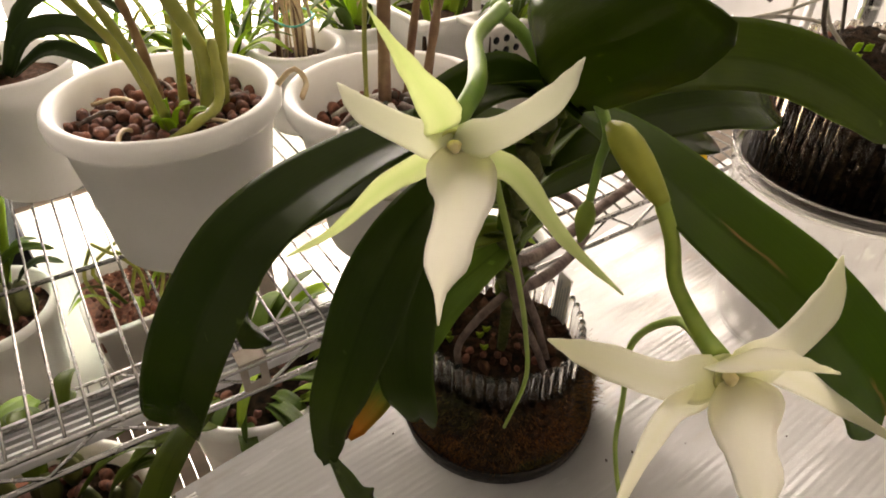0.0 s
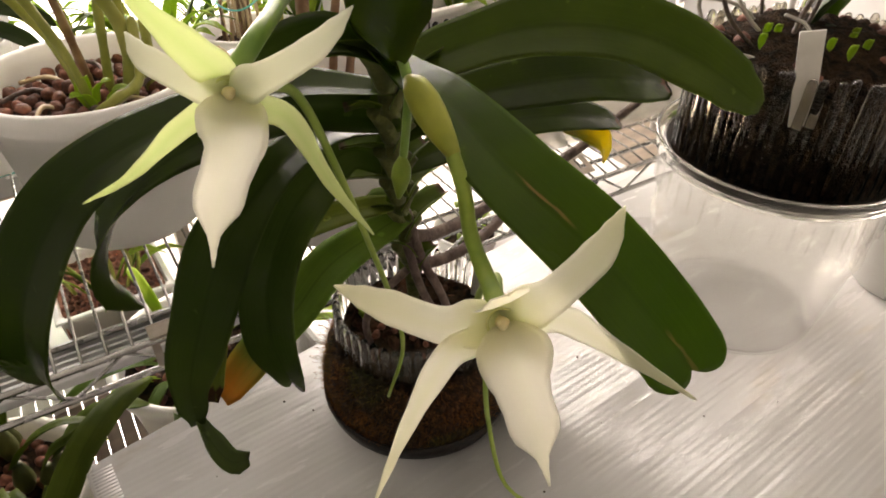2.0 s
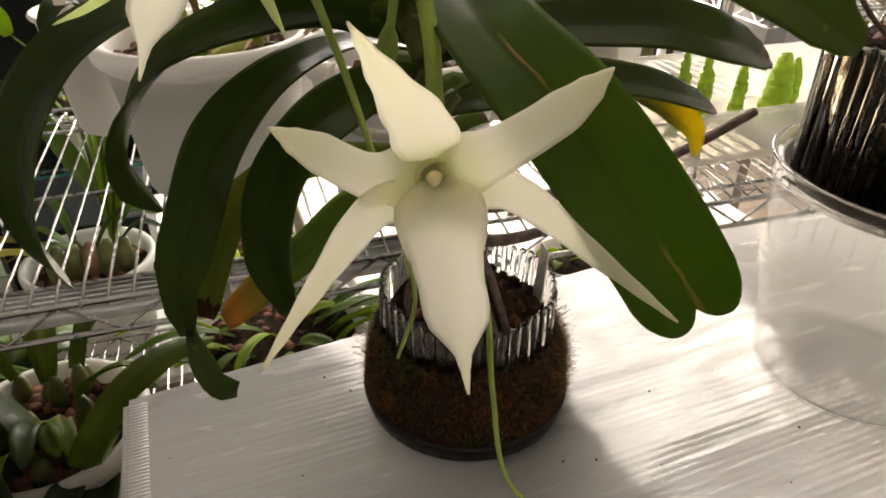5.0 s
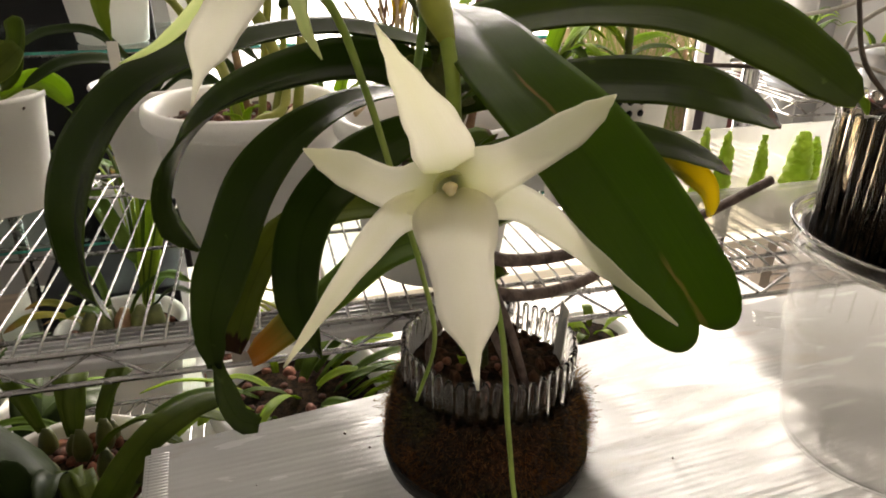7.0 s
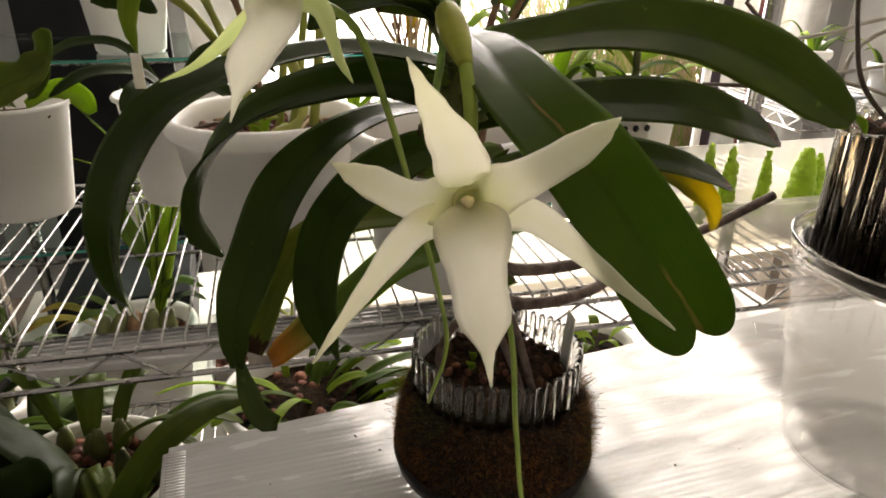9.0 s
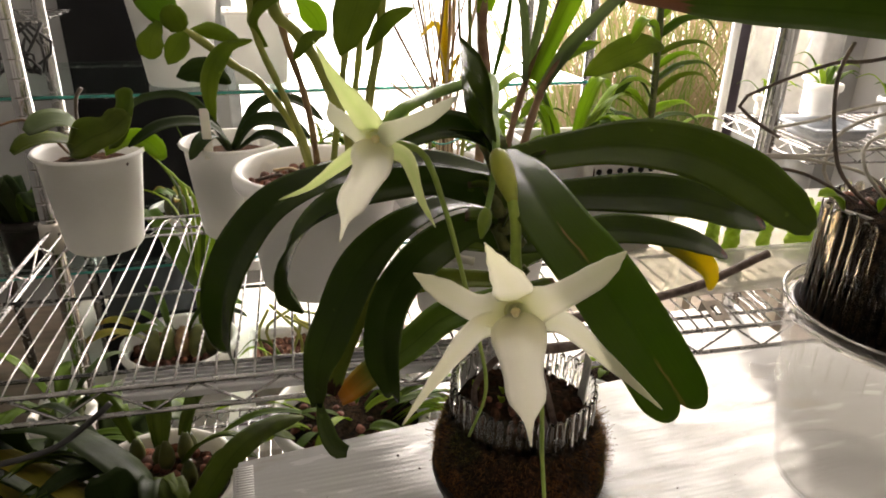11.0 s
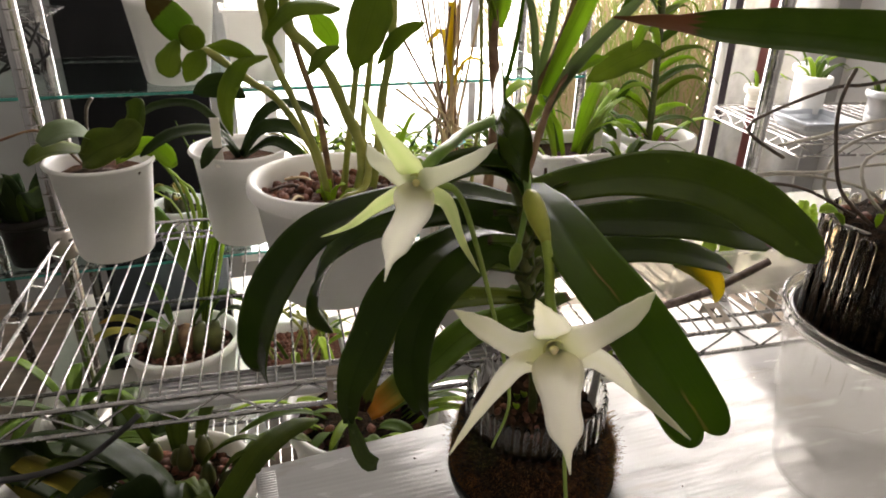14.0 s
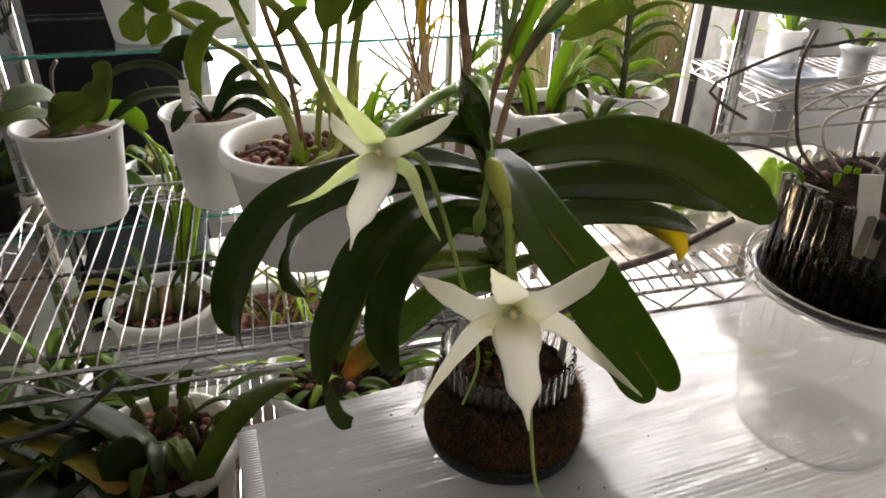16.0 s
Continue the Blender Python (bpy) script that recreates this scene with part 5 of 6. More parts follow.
for k, (x, y, dx, dz) in enumerate(((0.15, 0.6, -0.012, 0.02), (0.155, 0.605, 0.01, 0.024), (0.148, 0.612, 0.002, 0.028), (0.162, 0.6, 0.014, 0.018))):
    tleaf(dend, [(x, y, 0.925), (x + dx * 0.5, y - 0.004, 0.925 + dz), (x + dx * 1.4, y - 0.012, 0.925 + dz * 1.25)], 0.015, LEAF_PALE, "small bright new shoot", profile=OVAL, n=8, seed=k)
for k in range(9):
    a = k * 2.4
    part("root", tube_bm([(0.03 * math.cos(a), 0.03 * math.sin(a) - 0.01, 0.122), (0.05 * math.cos(a + 0.3), 0.05 * math.sin(a + 0.3), 0.134), (0.075 * math.cos(a + 0.5), 0.075 * math.sin(a + 0.5), 0.13)], 0.002, 10, 6), (STRAW, ROOT)[k % 2], dend)
part("root", tube_bm(rel(dend, [(0.235, 0.6, 0.93), (0.25, 0.59, 0.955), (0.262, 0.583, 0.966), (0.268, 0.575, 0.955), (0.255, 0.56, 0.948)]), 0.0026, 14, 8), STRAW, dend)

# cattleya in the second pot
cane(brown, [(0.319, 0.525, 0.9205), (0.324, 0.53, 0.9855), (0.33, 0.535, 1.0575), (0.322, 0.535, 1.1205), (0.318, 0.535, 1.2555)], 0.006, CANE_BROWN, 5, "cane in a dry brown sheath")
cane(brown, [(0.294, 0.515, 0.9205), (0.302, 0.525, 0.9955), (0.309, 0.53, 1.0655), (0.304, 0.535, 1.2055)], 0.0022, CANE, 6)
cane(brown, [(0.349, 0.535, 0.9205), (0.359, 0.535, 0.9955), (0.376, 0.535, 1.0655), (0.399, 0.535, 1.1155), (0.424, 0.535, 1.1955)], 0.004, CANE_BROWN, 6)
cane(brown, [(0.354, 0.515, 0.9205), (0.369, 0.52, 0.9855), (0.389, 0.525, 1.0505), (0.414, 0.525, 1.0955)], 0.0045, CANE_BROWN, 6)
for pts, w, m, kw in (
        ([(0.32, 0.535, 1.1455), (0.304, 0.525, 1.1705), (0.282, 0.515, 1.1905), (0.264, 0.505, 1.2155)], 0.03, LEAF_PALE, dict(roll=40)),
        ([(0.322, 0.535, 1.1355), (0.322, 0.525, 1.1755), (0.316, 0.515, 1.2155), (0.314, 0.505, 1.2655)], 0.034, LEAF_PALE, dict(side_hint=(1.004, 0.305, 0.0055))),
        ([(0.369, 0.525, 1.0655), (0.364, 0.52, 1.1055), (0.356, 0.515, 1.1455), (0.341, 0.515, 1.1955), (0.334, 0.515, 1.2455)], 0.012, LEAF_GREY, dict(side_hint=(1.004, 0.405, 0.0055))),
        ([(0.379, 0.525, 1.0655), (0.4, 0.525, 1.1175), (0.416, 0.515, 1.1655), (0.428, 0.515, 1.2055), (0.434, 0.515, 1.2655)], 0.026, LEAF_PALE, dict(side_hint=(1.004, 0.205, -0.2945))),
        ([(0.389, 0.525, 1.0535), (0.414, 0.52, 1.0955), (0.436, 0.515, 1.1225), (0.487, 0.515, 1.1685), (0.514, 0.515, 1.1855)], 0.017, LEAF_GREY, dict(roll=-50)),
        ([(0.372, 0.535, 1.0655), (0.386, 0.535, 1.1255), (0.392, 0.535, 1.1955), (0.394, 0.535, 1.2555)], 0.012, LEAF_GREY, dict(side_hint=(1.004, 0.105, 0.0055))),
        ([(0.334, 0.535, 1.0555), (0.349, 0.535, 1.1255), (0.354, 0.53, 1.2055)], 0.006, LEAF_MID, dict(side_hint=(1.004, 0.105, 0.0055))),
        ([(0.414, 0.53, 1.0855), (0.429, 0.525, 1.0955), (0.454, 0.52, 1.1055)], 0.018, LEAF_PALE, dict(roll=-40))):
    tleaf(brown, pts, w, m, profile=GRASS if w < 0.02 else STRAP, n=14, **kw)
for k in range(8):
    a = k * 0.8
    part("root", tube_bm([(0.012 * math.cos(a), 0.012 * math.sin(a), 0.14), (0.035 * math.cos(a + 0.4), 0.035 * math.sin(a + 0.4), 0.132), (0.06 * math.cos(a + 0.6), 0.06 * math.sin(a + 0.6), 0.115)], [0.004, 0.0035, 0.003], 10, 8), (ROOT, ROOT_DARK, ROOT_PALE)[k % 3], brown)
part("root", tube_bm(rel(brown, [(0.262, 0.49, 0.93), (0.246, 0.472, 0.955), (0.236, 0.458, 0.945), (0.236, 0.445, 0.93), (0.25, 0.425, 0.918), (0.28, 0.412, 0.912)]), [0.004, 0.0045, 0.0045, 0.004], 18, 10), ROOT_PALE, brown, "grey root hanging over the rim")
bm = blob_bm(0.03, 3, 0.6, 0.4, 3)
part("moss_clump", bm, MOSS_GREEN, brown).matrix_basis = pose(-0.02, -0.01, 0.128)

# the two small pots
for k, (pts, w, m, kw) in enumerate((
        ([(-0.128, 0.83, 0.933), (-0.153, 0.81, 0.953), (-0.183, 0.79, 0.958), (-0.203, 0.78, 0.948)], 0.04, LEAF_OLIVE, dict(roll=15)),
        ([(-0.123, 0.83, 0.933), (-0.138, 0.81, 0.973), (-0.158, 0.795, 0.983), (-0.183, 0.78, 0.973)], 0.042, LEAF_GREY, dict(roll=35)),
        ([(-0.143, 0.8, 0.943), (-0.113, 0.785, 0.963), (-0.088, 0.78, 0.973), (-0.063, 0.78, 0.993)], 0.046, LEAF_OLIVE, dict(roll=-70, wave=0.35)),
        ([(-0.098, 0.81, 0.948), (-0.078, 0.8, 0.973), (-0.063, 0.795, 1.003), (-0.058, 0.79, 1.023)], 0.042, LEAF_OLIVE, dict(roll=-70, wave=0.45)),
        ([(-0.108, 0.835, 0.93), (-0.073, 0.83, 0.948), (-0.048, 0.82, 0.943), (-0.033, 0.81, 0.923)], 0.03, LEAF_PALE, dict(roll=-40)))):
    tleaf(phal_a, pts, w, m, profile=((0, 0.5), (0.2, 0.85), (0.5, 1.0), (0.8, 0.9), (0.95, 0.6), (1.0, 0.35)), n=14, seed=k + 3, **kw)
part("flower_stalk", tube_bm(rel(phal_a, [(-0.133, 0.84, 0.923), (-0.138, 0.845, 0.968), (-0.133, 0.84, 1.003), (-0.123, 0.835, 1.018)]), [0.0014, 0.0014, 0.0022, 0.0026], 12, 8), ROOT_DARK, phal_a)
part("flower_stalk", tube_bm(rel(phal_a, [(-0.148, 0.83, 0.928), (-0.188, 0.83, 0.978), (-0.233, 0.82, 0.973), (-0.268, 0.81, 0.963)]), 0.0018, 12, 6), CANE_BROWN, phal_a)
for k in range(5):
    part("root", tube_bm([(-0.036 + 0.016 * k, -0.034 + 0.006 * k, 0.12), (-0.03 + 0.02 * k, -0.03, 0.128), (0.0 + 0.012 * k, -0.01 * k, 0.123)], 0.0028, 8, 6), ROOT, phal_a)
for pts, w, m, kw in (
        ([(0.056, 0.832, 0.925), (0.03, 0.82, 0.965), (-0.025, 0.8, 0.972), (-0.07, 0.78, 0.95)], 0.022, LEAF_DARK, dict(roll=30)),
        ([(0.06, 0.832, 0.925), (0.09, 0.825, 0.965), (0.13, 0.81, 0.968), (0.165, 0.8, 0.945)], 0.024, LEAF_DARK, dict(roll=-40)),
        ([(0.06, 0.842, 0.925), (0.1, 0.85, 0.985), (0.15, 0.85, 0.99), (0.19, 0.84, 0.96)], 0.02, LEAF_DARK, dict(roll=-30)),
        ([(0.056, 0.84, 0.925), (0.01, 0.85, 0.995), (-0.045, 0.845, 1.002), (-0.08, 0.82, 0.985)], 0.013, LEAF_DARK, dict(roll=40)),
        ([(0.05, 0.832, 0.925), (0.035, 0.8, 0.955), (0.02, 0.772, 0.955), (0.005, 0.757, 0.935)], 0.02, LEAF_DARK, dict(roll=30)),
        ([(0.066, 0.832, 0.925), (0.1, 0.81, 0.95), (0.125, 0.79, 0.945), (0.145, 0.775, 0.925)], 0.02, LEAF_DARK, dict(roll=-30))):
    tleaf(phal_b, pts, w, m, profile=STRAP, n=14, **kw)
lb = part("plant_label", box_bm(-0.006, 0.006, -0.0008, 0.0008, -0.03, 0.038, 0.0005), LABEL, phal_b, "blank white plastic plant label", smooth=False)
lb.matrix_basis = pose(-0.028, -0.055, 0.155, -4, 0, 5)

# roots, moss and leaves of the pot on the dish
for k, (pts, r, m) in enumerate((
        ([(0.7, 0.27, 1.1), (0.62, 0.285, 1.118), (0.563, 0.29, 1.114), (0.538, 0.29, 1.114), (0.498, 0.29, 1.104), (0.455, 0.29, 1.089), (0.452, 0.29, 1.082), (0.469, 0.29, 1.07), (0.497, 0.29, 1.055)], 0.0026, ROOT_DARK),
        ([(0.6, 0.262, 0.985), (0.55, 0.268, 1.025), (0.532, 0.27, 1.062), (0.522, 0.27, 1.097), (0.523, 0.27, 1.117), (0.54, 0.28, 1.13)], 0.0028, ROOT_DARK),
        ([(0.615, 0.25, 0.98), (0.64, 0.25, 1.03), (0.69, 0.24, 1.05), (0.76, 0.22, 1.06)], 0.0034, ROOT_DARK),
        ([(0.63, 0.25, 0.98), (0.66, 0.245, 1.06), (0.7, 0.23, 1.09), (0.78, 0.2, 1.1)], 0.003, ROOT_DARK),
        ([(0.466, 0.31, 1.033), (0.508, 0.31, 1.034), (0.565, 0.31, 1.03), (0.61, 0.3, 1.036), (0.7, 0.28, 1.04)], 0.0024, ROOT_PALE),
        ([(0.48, 0.32, 1.026), (0.52, 0.315, 1.03), (0.57, 0.31, 1.024), (0.62, 0.3, 1.01), (0.65, 0.29, 0.985)], 0.0026, ROOT_PALE),
        ([(0.529, 0.33, 1.052), (0.576, 0.33, 1.058), (0.622, 0.33, 1.067), (0.72, 0.32, 1.08)], 0.0026, ROOT_PALE),
        ([(0.6, 0.3, 0.985), (0.577, 0.31, 1.011), (0.575, 0.31, 1.038), (0.588, 0.31, 1.053), (0.62, 0.3, 1.068), (0.74, 0.28, 1.09)], 0.0028, ROOT_PALE),
        ([(0.62, 0.27, 0.99), (0.6, 0.29, 1.02), (0.61, 0.3, 1.045), (0.68, 0.29, 1.06), (0.77, 0.28, 1.06)], 0.0026, ROOT_PALE),
        ([(0.46, 0.33, 1.022), (0.5, 0.325, 1.02), (0.55, 0.31, 1.015), (0.6, 0.29, 0.99)], 0.0026, ROOT_DARK),
        ([(0.66, 0.3, 0.985), (0.68, 0.32, 1.05), (0.75, 0.32, 1.08)], 0.003, ROOT_DARK))):
    r *= 0.6
    part("root", tube_bm(rel(pot2, pts), [r, r * 1.1, r * 0.95, r], 24, 8), m, pot2)
for k in range(26):
    a, q = k * 2.39996, math.sqrt((k + 0.5) / 26) * 0.072
    bm = blob_bm(0.008 + 0.006 * ((k * 7) % 5) / 5, k + 40, 0.5, 0.6, 2)
    part("moss_clump", bm, (MOSS_GREEN, SOIL, MOSS)[k % 3], pot2).matrix_basis = pose(q * math.cos(a), q * math.sin(a), 0.109 - 0.33 * q)
rng = random.Random(9)
for k in range(8):
    a, q = rng.uniform(2.6, 5.2), rng.uniform(0.02, 0.075)
    x, y = q * math.cos(a), q * math.sin(a)
    leaf(pot2, [(x, y, 0.103), (x - 0.002, y - 0.002, 0.115), (x - 0.005, y - 0.005, 0.117)], 0.0062, LEAF_PALE, "", "seedling_leaf", profile=OVAL, n=6, across=4, seed=k)
leaf(pot2, [(-0.085, 0.03, 0.1), (-0.095, 0.035, 0.112), (-0.108, 0.038, 0.112)], 0.02, LEAF_PALE, profile=OVAL, n=8)
tleaf(pot2, [(0.70, 0.27, 0.985), (0.72, 0.24, 1.06), (0.735, 0.2, 1.10), (0.7, 0.19, 1.128), (0.63, 0.24, 1.145), (0.55, 0.305, 1.152), (0.47, 0.37, 1.153), (0.40, 0.431, 1.156)], 0.06, LEAF_STRAP, "long strap leaf with a dead brown tip", profile=((0, 0.4), (0.3, 0.9), (0.6, 1.0), (0.75, 0.85), (0.82, 0.7), (0.92, 0.3), (1.0, 0.05)), roll=60, fold=0.12, n=40)
tleaf(pot2, [(0.66, 0.26, 0.985), (0.665, 0.245, 1.02), (0.655, 0.22, 1.045), (0.64, 0.2, 1.05)], 0.04, LEAF_DARK, profile=OVAL, n=12)
part("root", tube_bm(rel(pot2, [(0.58, 0.3, 0.985), (0.575, 0.26, 0.99), (0.6, 0.23, 0.985), (0.615, 0.235, 1.01), (0.60, 0.25, 1.02)]), 0.0014, 16, 6), ROOT_PALE, pot2)

white_cup = thing("white_cup", "plain white plastic cup standing on the sheet", "cup", pose(0.845, 0.15, 0.7005))
part("body", lathe_bm([(0, 0.001), (0.05, 0), (0.053, 0.003), (0.062, 0.12), (0.066, 0.122), (0.066, 0.127), (0.061, 0.127), (0.052, 0.006), (0, 0.005)], 48), POT_WHITE, white_cup)


# ---- more plants on the racks ----
def tray(name, label, x0, x1, y0, y1, z0, z1, mat, rz=0.0, rim=0.006, flare=0.012):
    """A square plastic planter with a turned-out rim."""
    cx, cy = (x0 + x1) / 2, (y0 + y1) / 2
    t = thing(name, label, "planter", pose(cx, cy, z0, 0, 0, rz))
    hx, hy, h = (x1 - x0) / 2, (y1 - y0) / 2, z1 - z0
    bm = bmesh.new()
    loops = []
    for dx, z in ((-flare, 0.0), (0.0, h - 0.006), (rim, h - 0.006), (rim, h), (-0.003, h), (-0.003, h - 0.02), (-flare - 0.003, 0.004)):
        loops.append([bm.verts.new((sx * (hx + dx), sy * (hy + dx), z)) for sx, sy in ((-1, -1), (1, -1), (1, 1), (-1, 1))])
    for a, b in zip(loops, loops[1:]):
        for k in range(4):
            bm.faces.new((a[k], a[(k + 1) % 4], b[(k + 1) % 4], b[k]))
    bm.faces.new(loops[0][::-1])
    bm.faces.new(loops[-1])
    bmesh.ops.recalc_face_normals(bm, faces=bm.faces)
    bmesh.ops.bevel(bm, geom=[e for e in bm.edges if abs(e.verts[0].co.z - e.verts[1].co.z) > 0.01], offset=0.008, segments=3, affect="EDGES")
    part("body", bm, mat, t)
    return t, hx, hy, h


def clump(t, z, spread, count, length, width, mats, seed, profile=STRAP, bulbs=True, lean=(0, 0), up=0.75, bulb_mat=None):
    """Shoots of one plant: fat pseudobulbs, each with an arching leaf."""
    rng = random.Random(seed)
    for k in range(count):
        a, q = rng.uniform(0, 2 * math.pi), spread * math.sqrt(rng.random())
        x, y = q * math.cos(a), q * math.sin(a)
        L = rng.uniform(*length)
        b = rng.uniform(0.02, 0.05) if bulbs else 0.0
        if bulbs:
            part("pseudobulb", tube_bm([(x, y, z - 0.004), (x + 0.003, y, z + b * 0.5), (x + 0.004, y, z + b)], [0.006, 0.011, 0.009, 0.004], 8, 8), bulb_mat or BULB, t)
        d = Vector((math.cos(a) + lean[0], math.sin(a) + lean[1], 0)).normalized()
        u = up * rng.uniform(0.7, 1.2)
        p0 = Vector((x, y, z + b * 0.9))
        p1 = p0 + d * L * 0.25 + Vector((0, 0, L * 0.4 * u))
        p2 = p0 + d * L * 0.6 + Vector((0, 0, L * 0.62 * u))
        p3 = p0 + d * L * 0.95 + Vector((0, 0, L * 0.5 * u))
        leaf(t, [p0, p1, p2, p3], rng.uniform(*width), rng.choice(mats), profile=profile, n=12, across=4, roll=rng.uniform(-25, 25), fold=rng.uniform(0.15, 0.45), wave=0.08, seed=seed * 50 + k)


# planters at the far end of the shelf
bright, hx, hy, hh = tray("green_orchid_planter", "lime-green leafy orchids in a white square planter", 0.464, 0.604, 0.659, 0.789, SH, 0.945, POT_WHITE, -4)
part("potting_mix", box_bm(-hx + 0.006, hx - 0.006, -hy + 0.006, hy - 0.006, hh - 0.04, hh - 0.018), BARK, bright, smooth=False)
clump(bright, hh - 0.02, 0.045, 16, (0.06, 0.13), (0.012, 0.022), (LEAF_PALE, LEAF_PALE, LEAF_MID), 31, bulbs=False, up=1.35)
for dx in (0.0, 0.03):
    lb = part("plant_label", box_bm(-0.007, 0.007, -0.0007, 0.0007, -0.03, 0.03, 0.0004), LABEL, bright, smooth=False)
    lb.matrix_basis = pose(0.02 + dx, -0.045, hh + 0.0, -12, 8, 10)
tall = white_pot("cane_orchid", "upright cane orchid with many narrow leaves in a white pot", "potted orchid", 0.684, 0.735, SH, 0.066, 0.146, 0.05, fill=0.015, filler=BARK)
cane(tall, [(0.677, 0.735, 0.931), (0.674, 0.735, 0.991), (0.671, 0.735, 1.041), (0.666, 0.735, 1.111), (0.659, 0.735, 1.211), (0.657, 0.735, 1.271)], 0.0058, BULB, 9)
rng = random.Random(17)
for k in range(30):
    z = 0.948 + 0.0105 * k + rng.uniform(-0.004, 0.004)
    sx = 1 if k % 2 else -1
    L, dy, rise = rng.uniform(0.05, 0.095), rng.uniform(-0.05, 0.03), rng.uniform(0.005, 0.032)
    x0 = 0.673 - (z - 0.951) * 0.045
    tleaf(tall, [(x0, 0.735, z), (x0 + sx * L * 0.4, 0.735 + dy * 0.4, z + rise), (x0 + sx * L * 0.8, 0.735 + dy * 0.8, z + rise * 1.1), (x0 + sx * L * 1.1, 0.735 + dy, z + rise * 0.4 - 0.006)], rng.uniform(0.011, 0.018), (LEAF_PALE, LEAF_MID, LEAF_DEND)[k % 3], profile=LANCE if k % 4 else STRAP, roll=-rng.uniform(10, 50) * sx, n=10, across=4, seed=k)
flat_leaf(tall, [(0.669, 1.073), (0.634, 1.079), (0.589, 1.066), (0.537, 1.039)], 0.042, LEAF_DEND, 0.71, profile=OVAL, fold=0.1)
clump(tall, 0.131, 0.035, 8, (0.06, 0.1), (0.01, 0.014), (LEAF_PALE, LEAF_MID), 33, GRASS, False)
basket, hx, hy, hh = tray("perforated_basket", "cream perforated plastic basket with orchid roots", 0.508, 0.622, 0.602, 0.65, SH, 0.948, POT_CREAM, 0, flare=0.003)
hole = mesh_of(lathe_bm([(0, 0), (0.0042, 0), (0.0042, 0.001), (0, 0.001)], 14), "hole", BLACK)
for k in range(7):
    for row in range(2):
        share("hole", hole, basket, pose(-hx + 0.01 + k * 0.0157, -hy + 0.0000 + 0.0004 * row, hh - 0.017 - 0.014 * row, 91, 0, 0))
part("potting_mix", box_bm(-hx + 0.006, hx - 0.006, -hy + 0.006, hy - 0.006, hh - 0.04, hh - 0.014), BARK, basket, smooth=False)
clump(basket, hh - 0.014, 0.012, 9, (0.04, 0.08), (0.008, 0.014), (LEAF_PALE, LEAF_MID), 35, GRASS, False)
bag, hx, hy, hh = tray("white_tub", "cloudy white plastic tub standing on the wire shelf", 0.6, 0.9, 0.508, 0.556, SH, 0.843, BAG, -3, flare=-0.045)
part("back_panel", box_bm(-hx + 0.003, hx - 0.003, hy - 0.006, hy - 0.003, 0.02, 0.1, 0.001), BAG, bag, "cloudy white back sheet", smooth=False)
for k, (x, y, h, r) in enumerate(((0.659, 0.54, 0.009, 0.008), (0.694, 0.542, 0.003, 0.009), (0.745, 0.538, -0.003, 0.007), (0.805, 0.537, -0.001, 0.0155), (0.831, 0.541, -0.011, 0.009))):
    g = thing("moss_stick", "lime-green mossy upright stick in the tub", "moss stick", pose(x, y, SH + 0.006, 2 * k, 3 - 2 * k, 0), "moss sticks")
    bm = tube_bm([(0, 0, 0), (0.002, 0, 0.04), (0, 0.002, 0.09 + h)], [r * 0.9, r * 1.1, r, r * 0.8, r * 0.3], 40, 20)
    for v in bm.verts:
        v.co += Vector((noise.noise(v.co * 260), noise.noise(v.co * 270 + Vector((5, 0, 0))), noise.noise(v.co * 200))) * 0.004
    part("stick", bm, STRAP_GREEN, g)
straw = white_pot("dry_cane_orchid", "bundle of dry straw-coloured stalks in a white pot", "potted orchid", 0.36, 0.79, SH, 0.06, 0.105, 0.045, fill=0.02, filler=BARK)
rng = random.Random(77)
for k in range(26):
    a, q = rng.uniform(0, 6.28), rng.uniform(0, 0.025)
    b = rng.uniform(0, 6.28)
    top = rng.uniform(0.2, 0.42)
    part("stalk", tube_bm([(q * math.cos(a), q * math.sin(a), 0.085), (q * 0.8 * math.cos(a), q * 0.8 * math.sin(a), 0.15), (0.05 * math.cos(b) - 0.03 * (k % 2), 0.03 * math.sin(b), top)], rng.uniform(0.0011, 0.0024), 8, 6), (STRAW, STRAW, CANE_BROWN)[k % 3], straw)
ring = bmesh.new()
tube_bm([(0.026 * math.cos(2 * math.pi * k / 16), 0.026 * math.sin(2 * math.pi * k / 16), 0.135 + 0.003 * math.sin(k)) for k in range(17)], 0.0012, 32, 6, ring)
part("tie", ring, plain("turquoise_tie", (0.06, 0.4, 0.34), (0.1, 0.5, 0.44), 40, 0.4), straw, "turquoise plastic tie")
for k, (dx, dz) in enumerate(((-0.02, 0.3), (0.03, 0.26), (0.0, 0.34))):
    leaf(straw, [(0, 0, 0.2), (dx * 0.5, 0, dz - 0.02), (dx, -0.01, dz), (dx * 2.2, -0.02, dz - 0.02)], 0.011, LEAF_GOLD, "yellow dying leaf", profile=OVAL, roll=50, n=10, seed=k)
for n_, (x, y, r, hgt, sd) in enumerate(((0.27, 0.83, 0.055, 0.1, 41), (0.47, 0.83, 0.05, 0.1, 43), (0.57, 0.86, 0.05, 0.09, 45))):
    g = white_pot("seedling_pot", "bushy bright green seedlings in a small white pot", "potted plant", x, y, SH, r, hgt, r * 0.75, fill=0.015, group="seedling pots")
    clump(g, hgt - 0.012, r * 0.7, 22, (0.05, 0.11), (0.008, 0.018), (LEAF_PALE, LEAF_PALE, LEAF_MID), sd, GRASS, False, up=1.0)

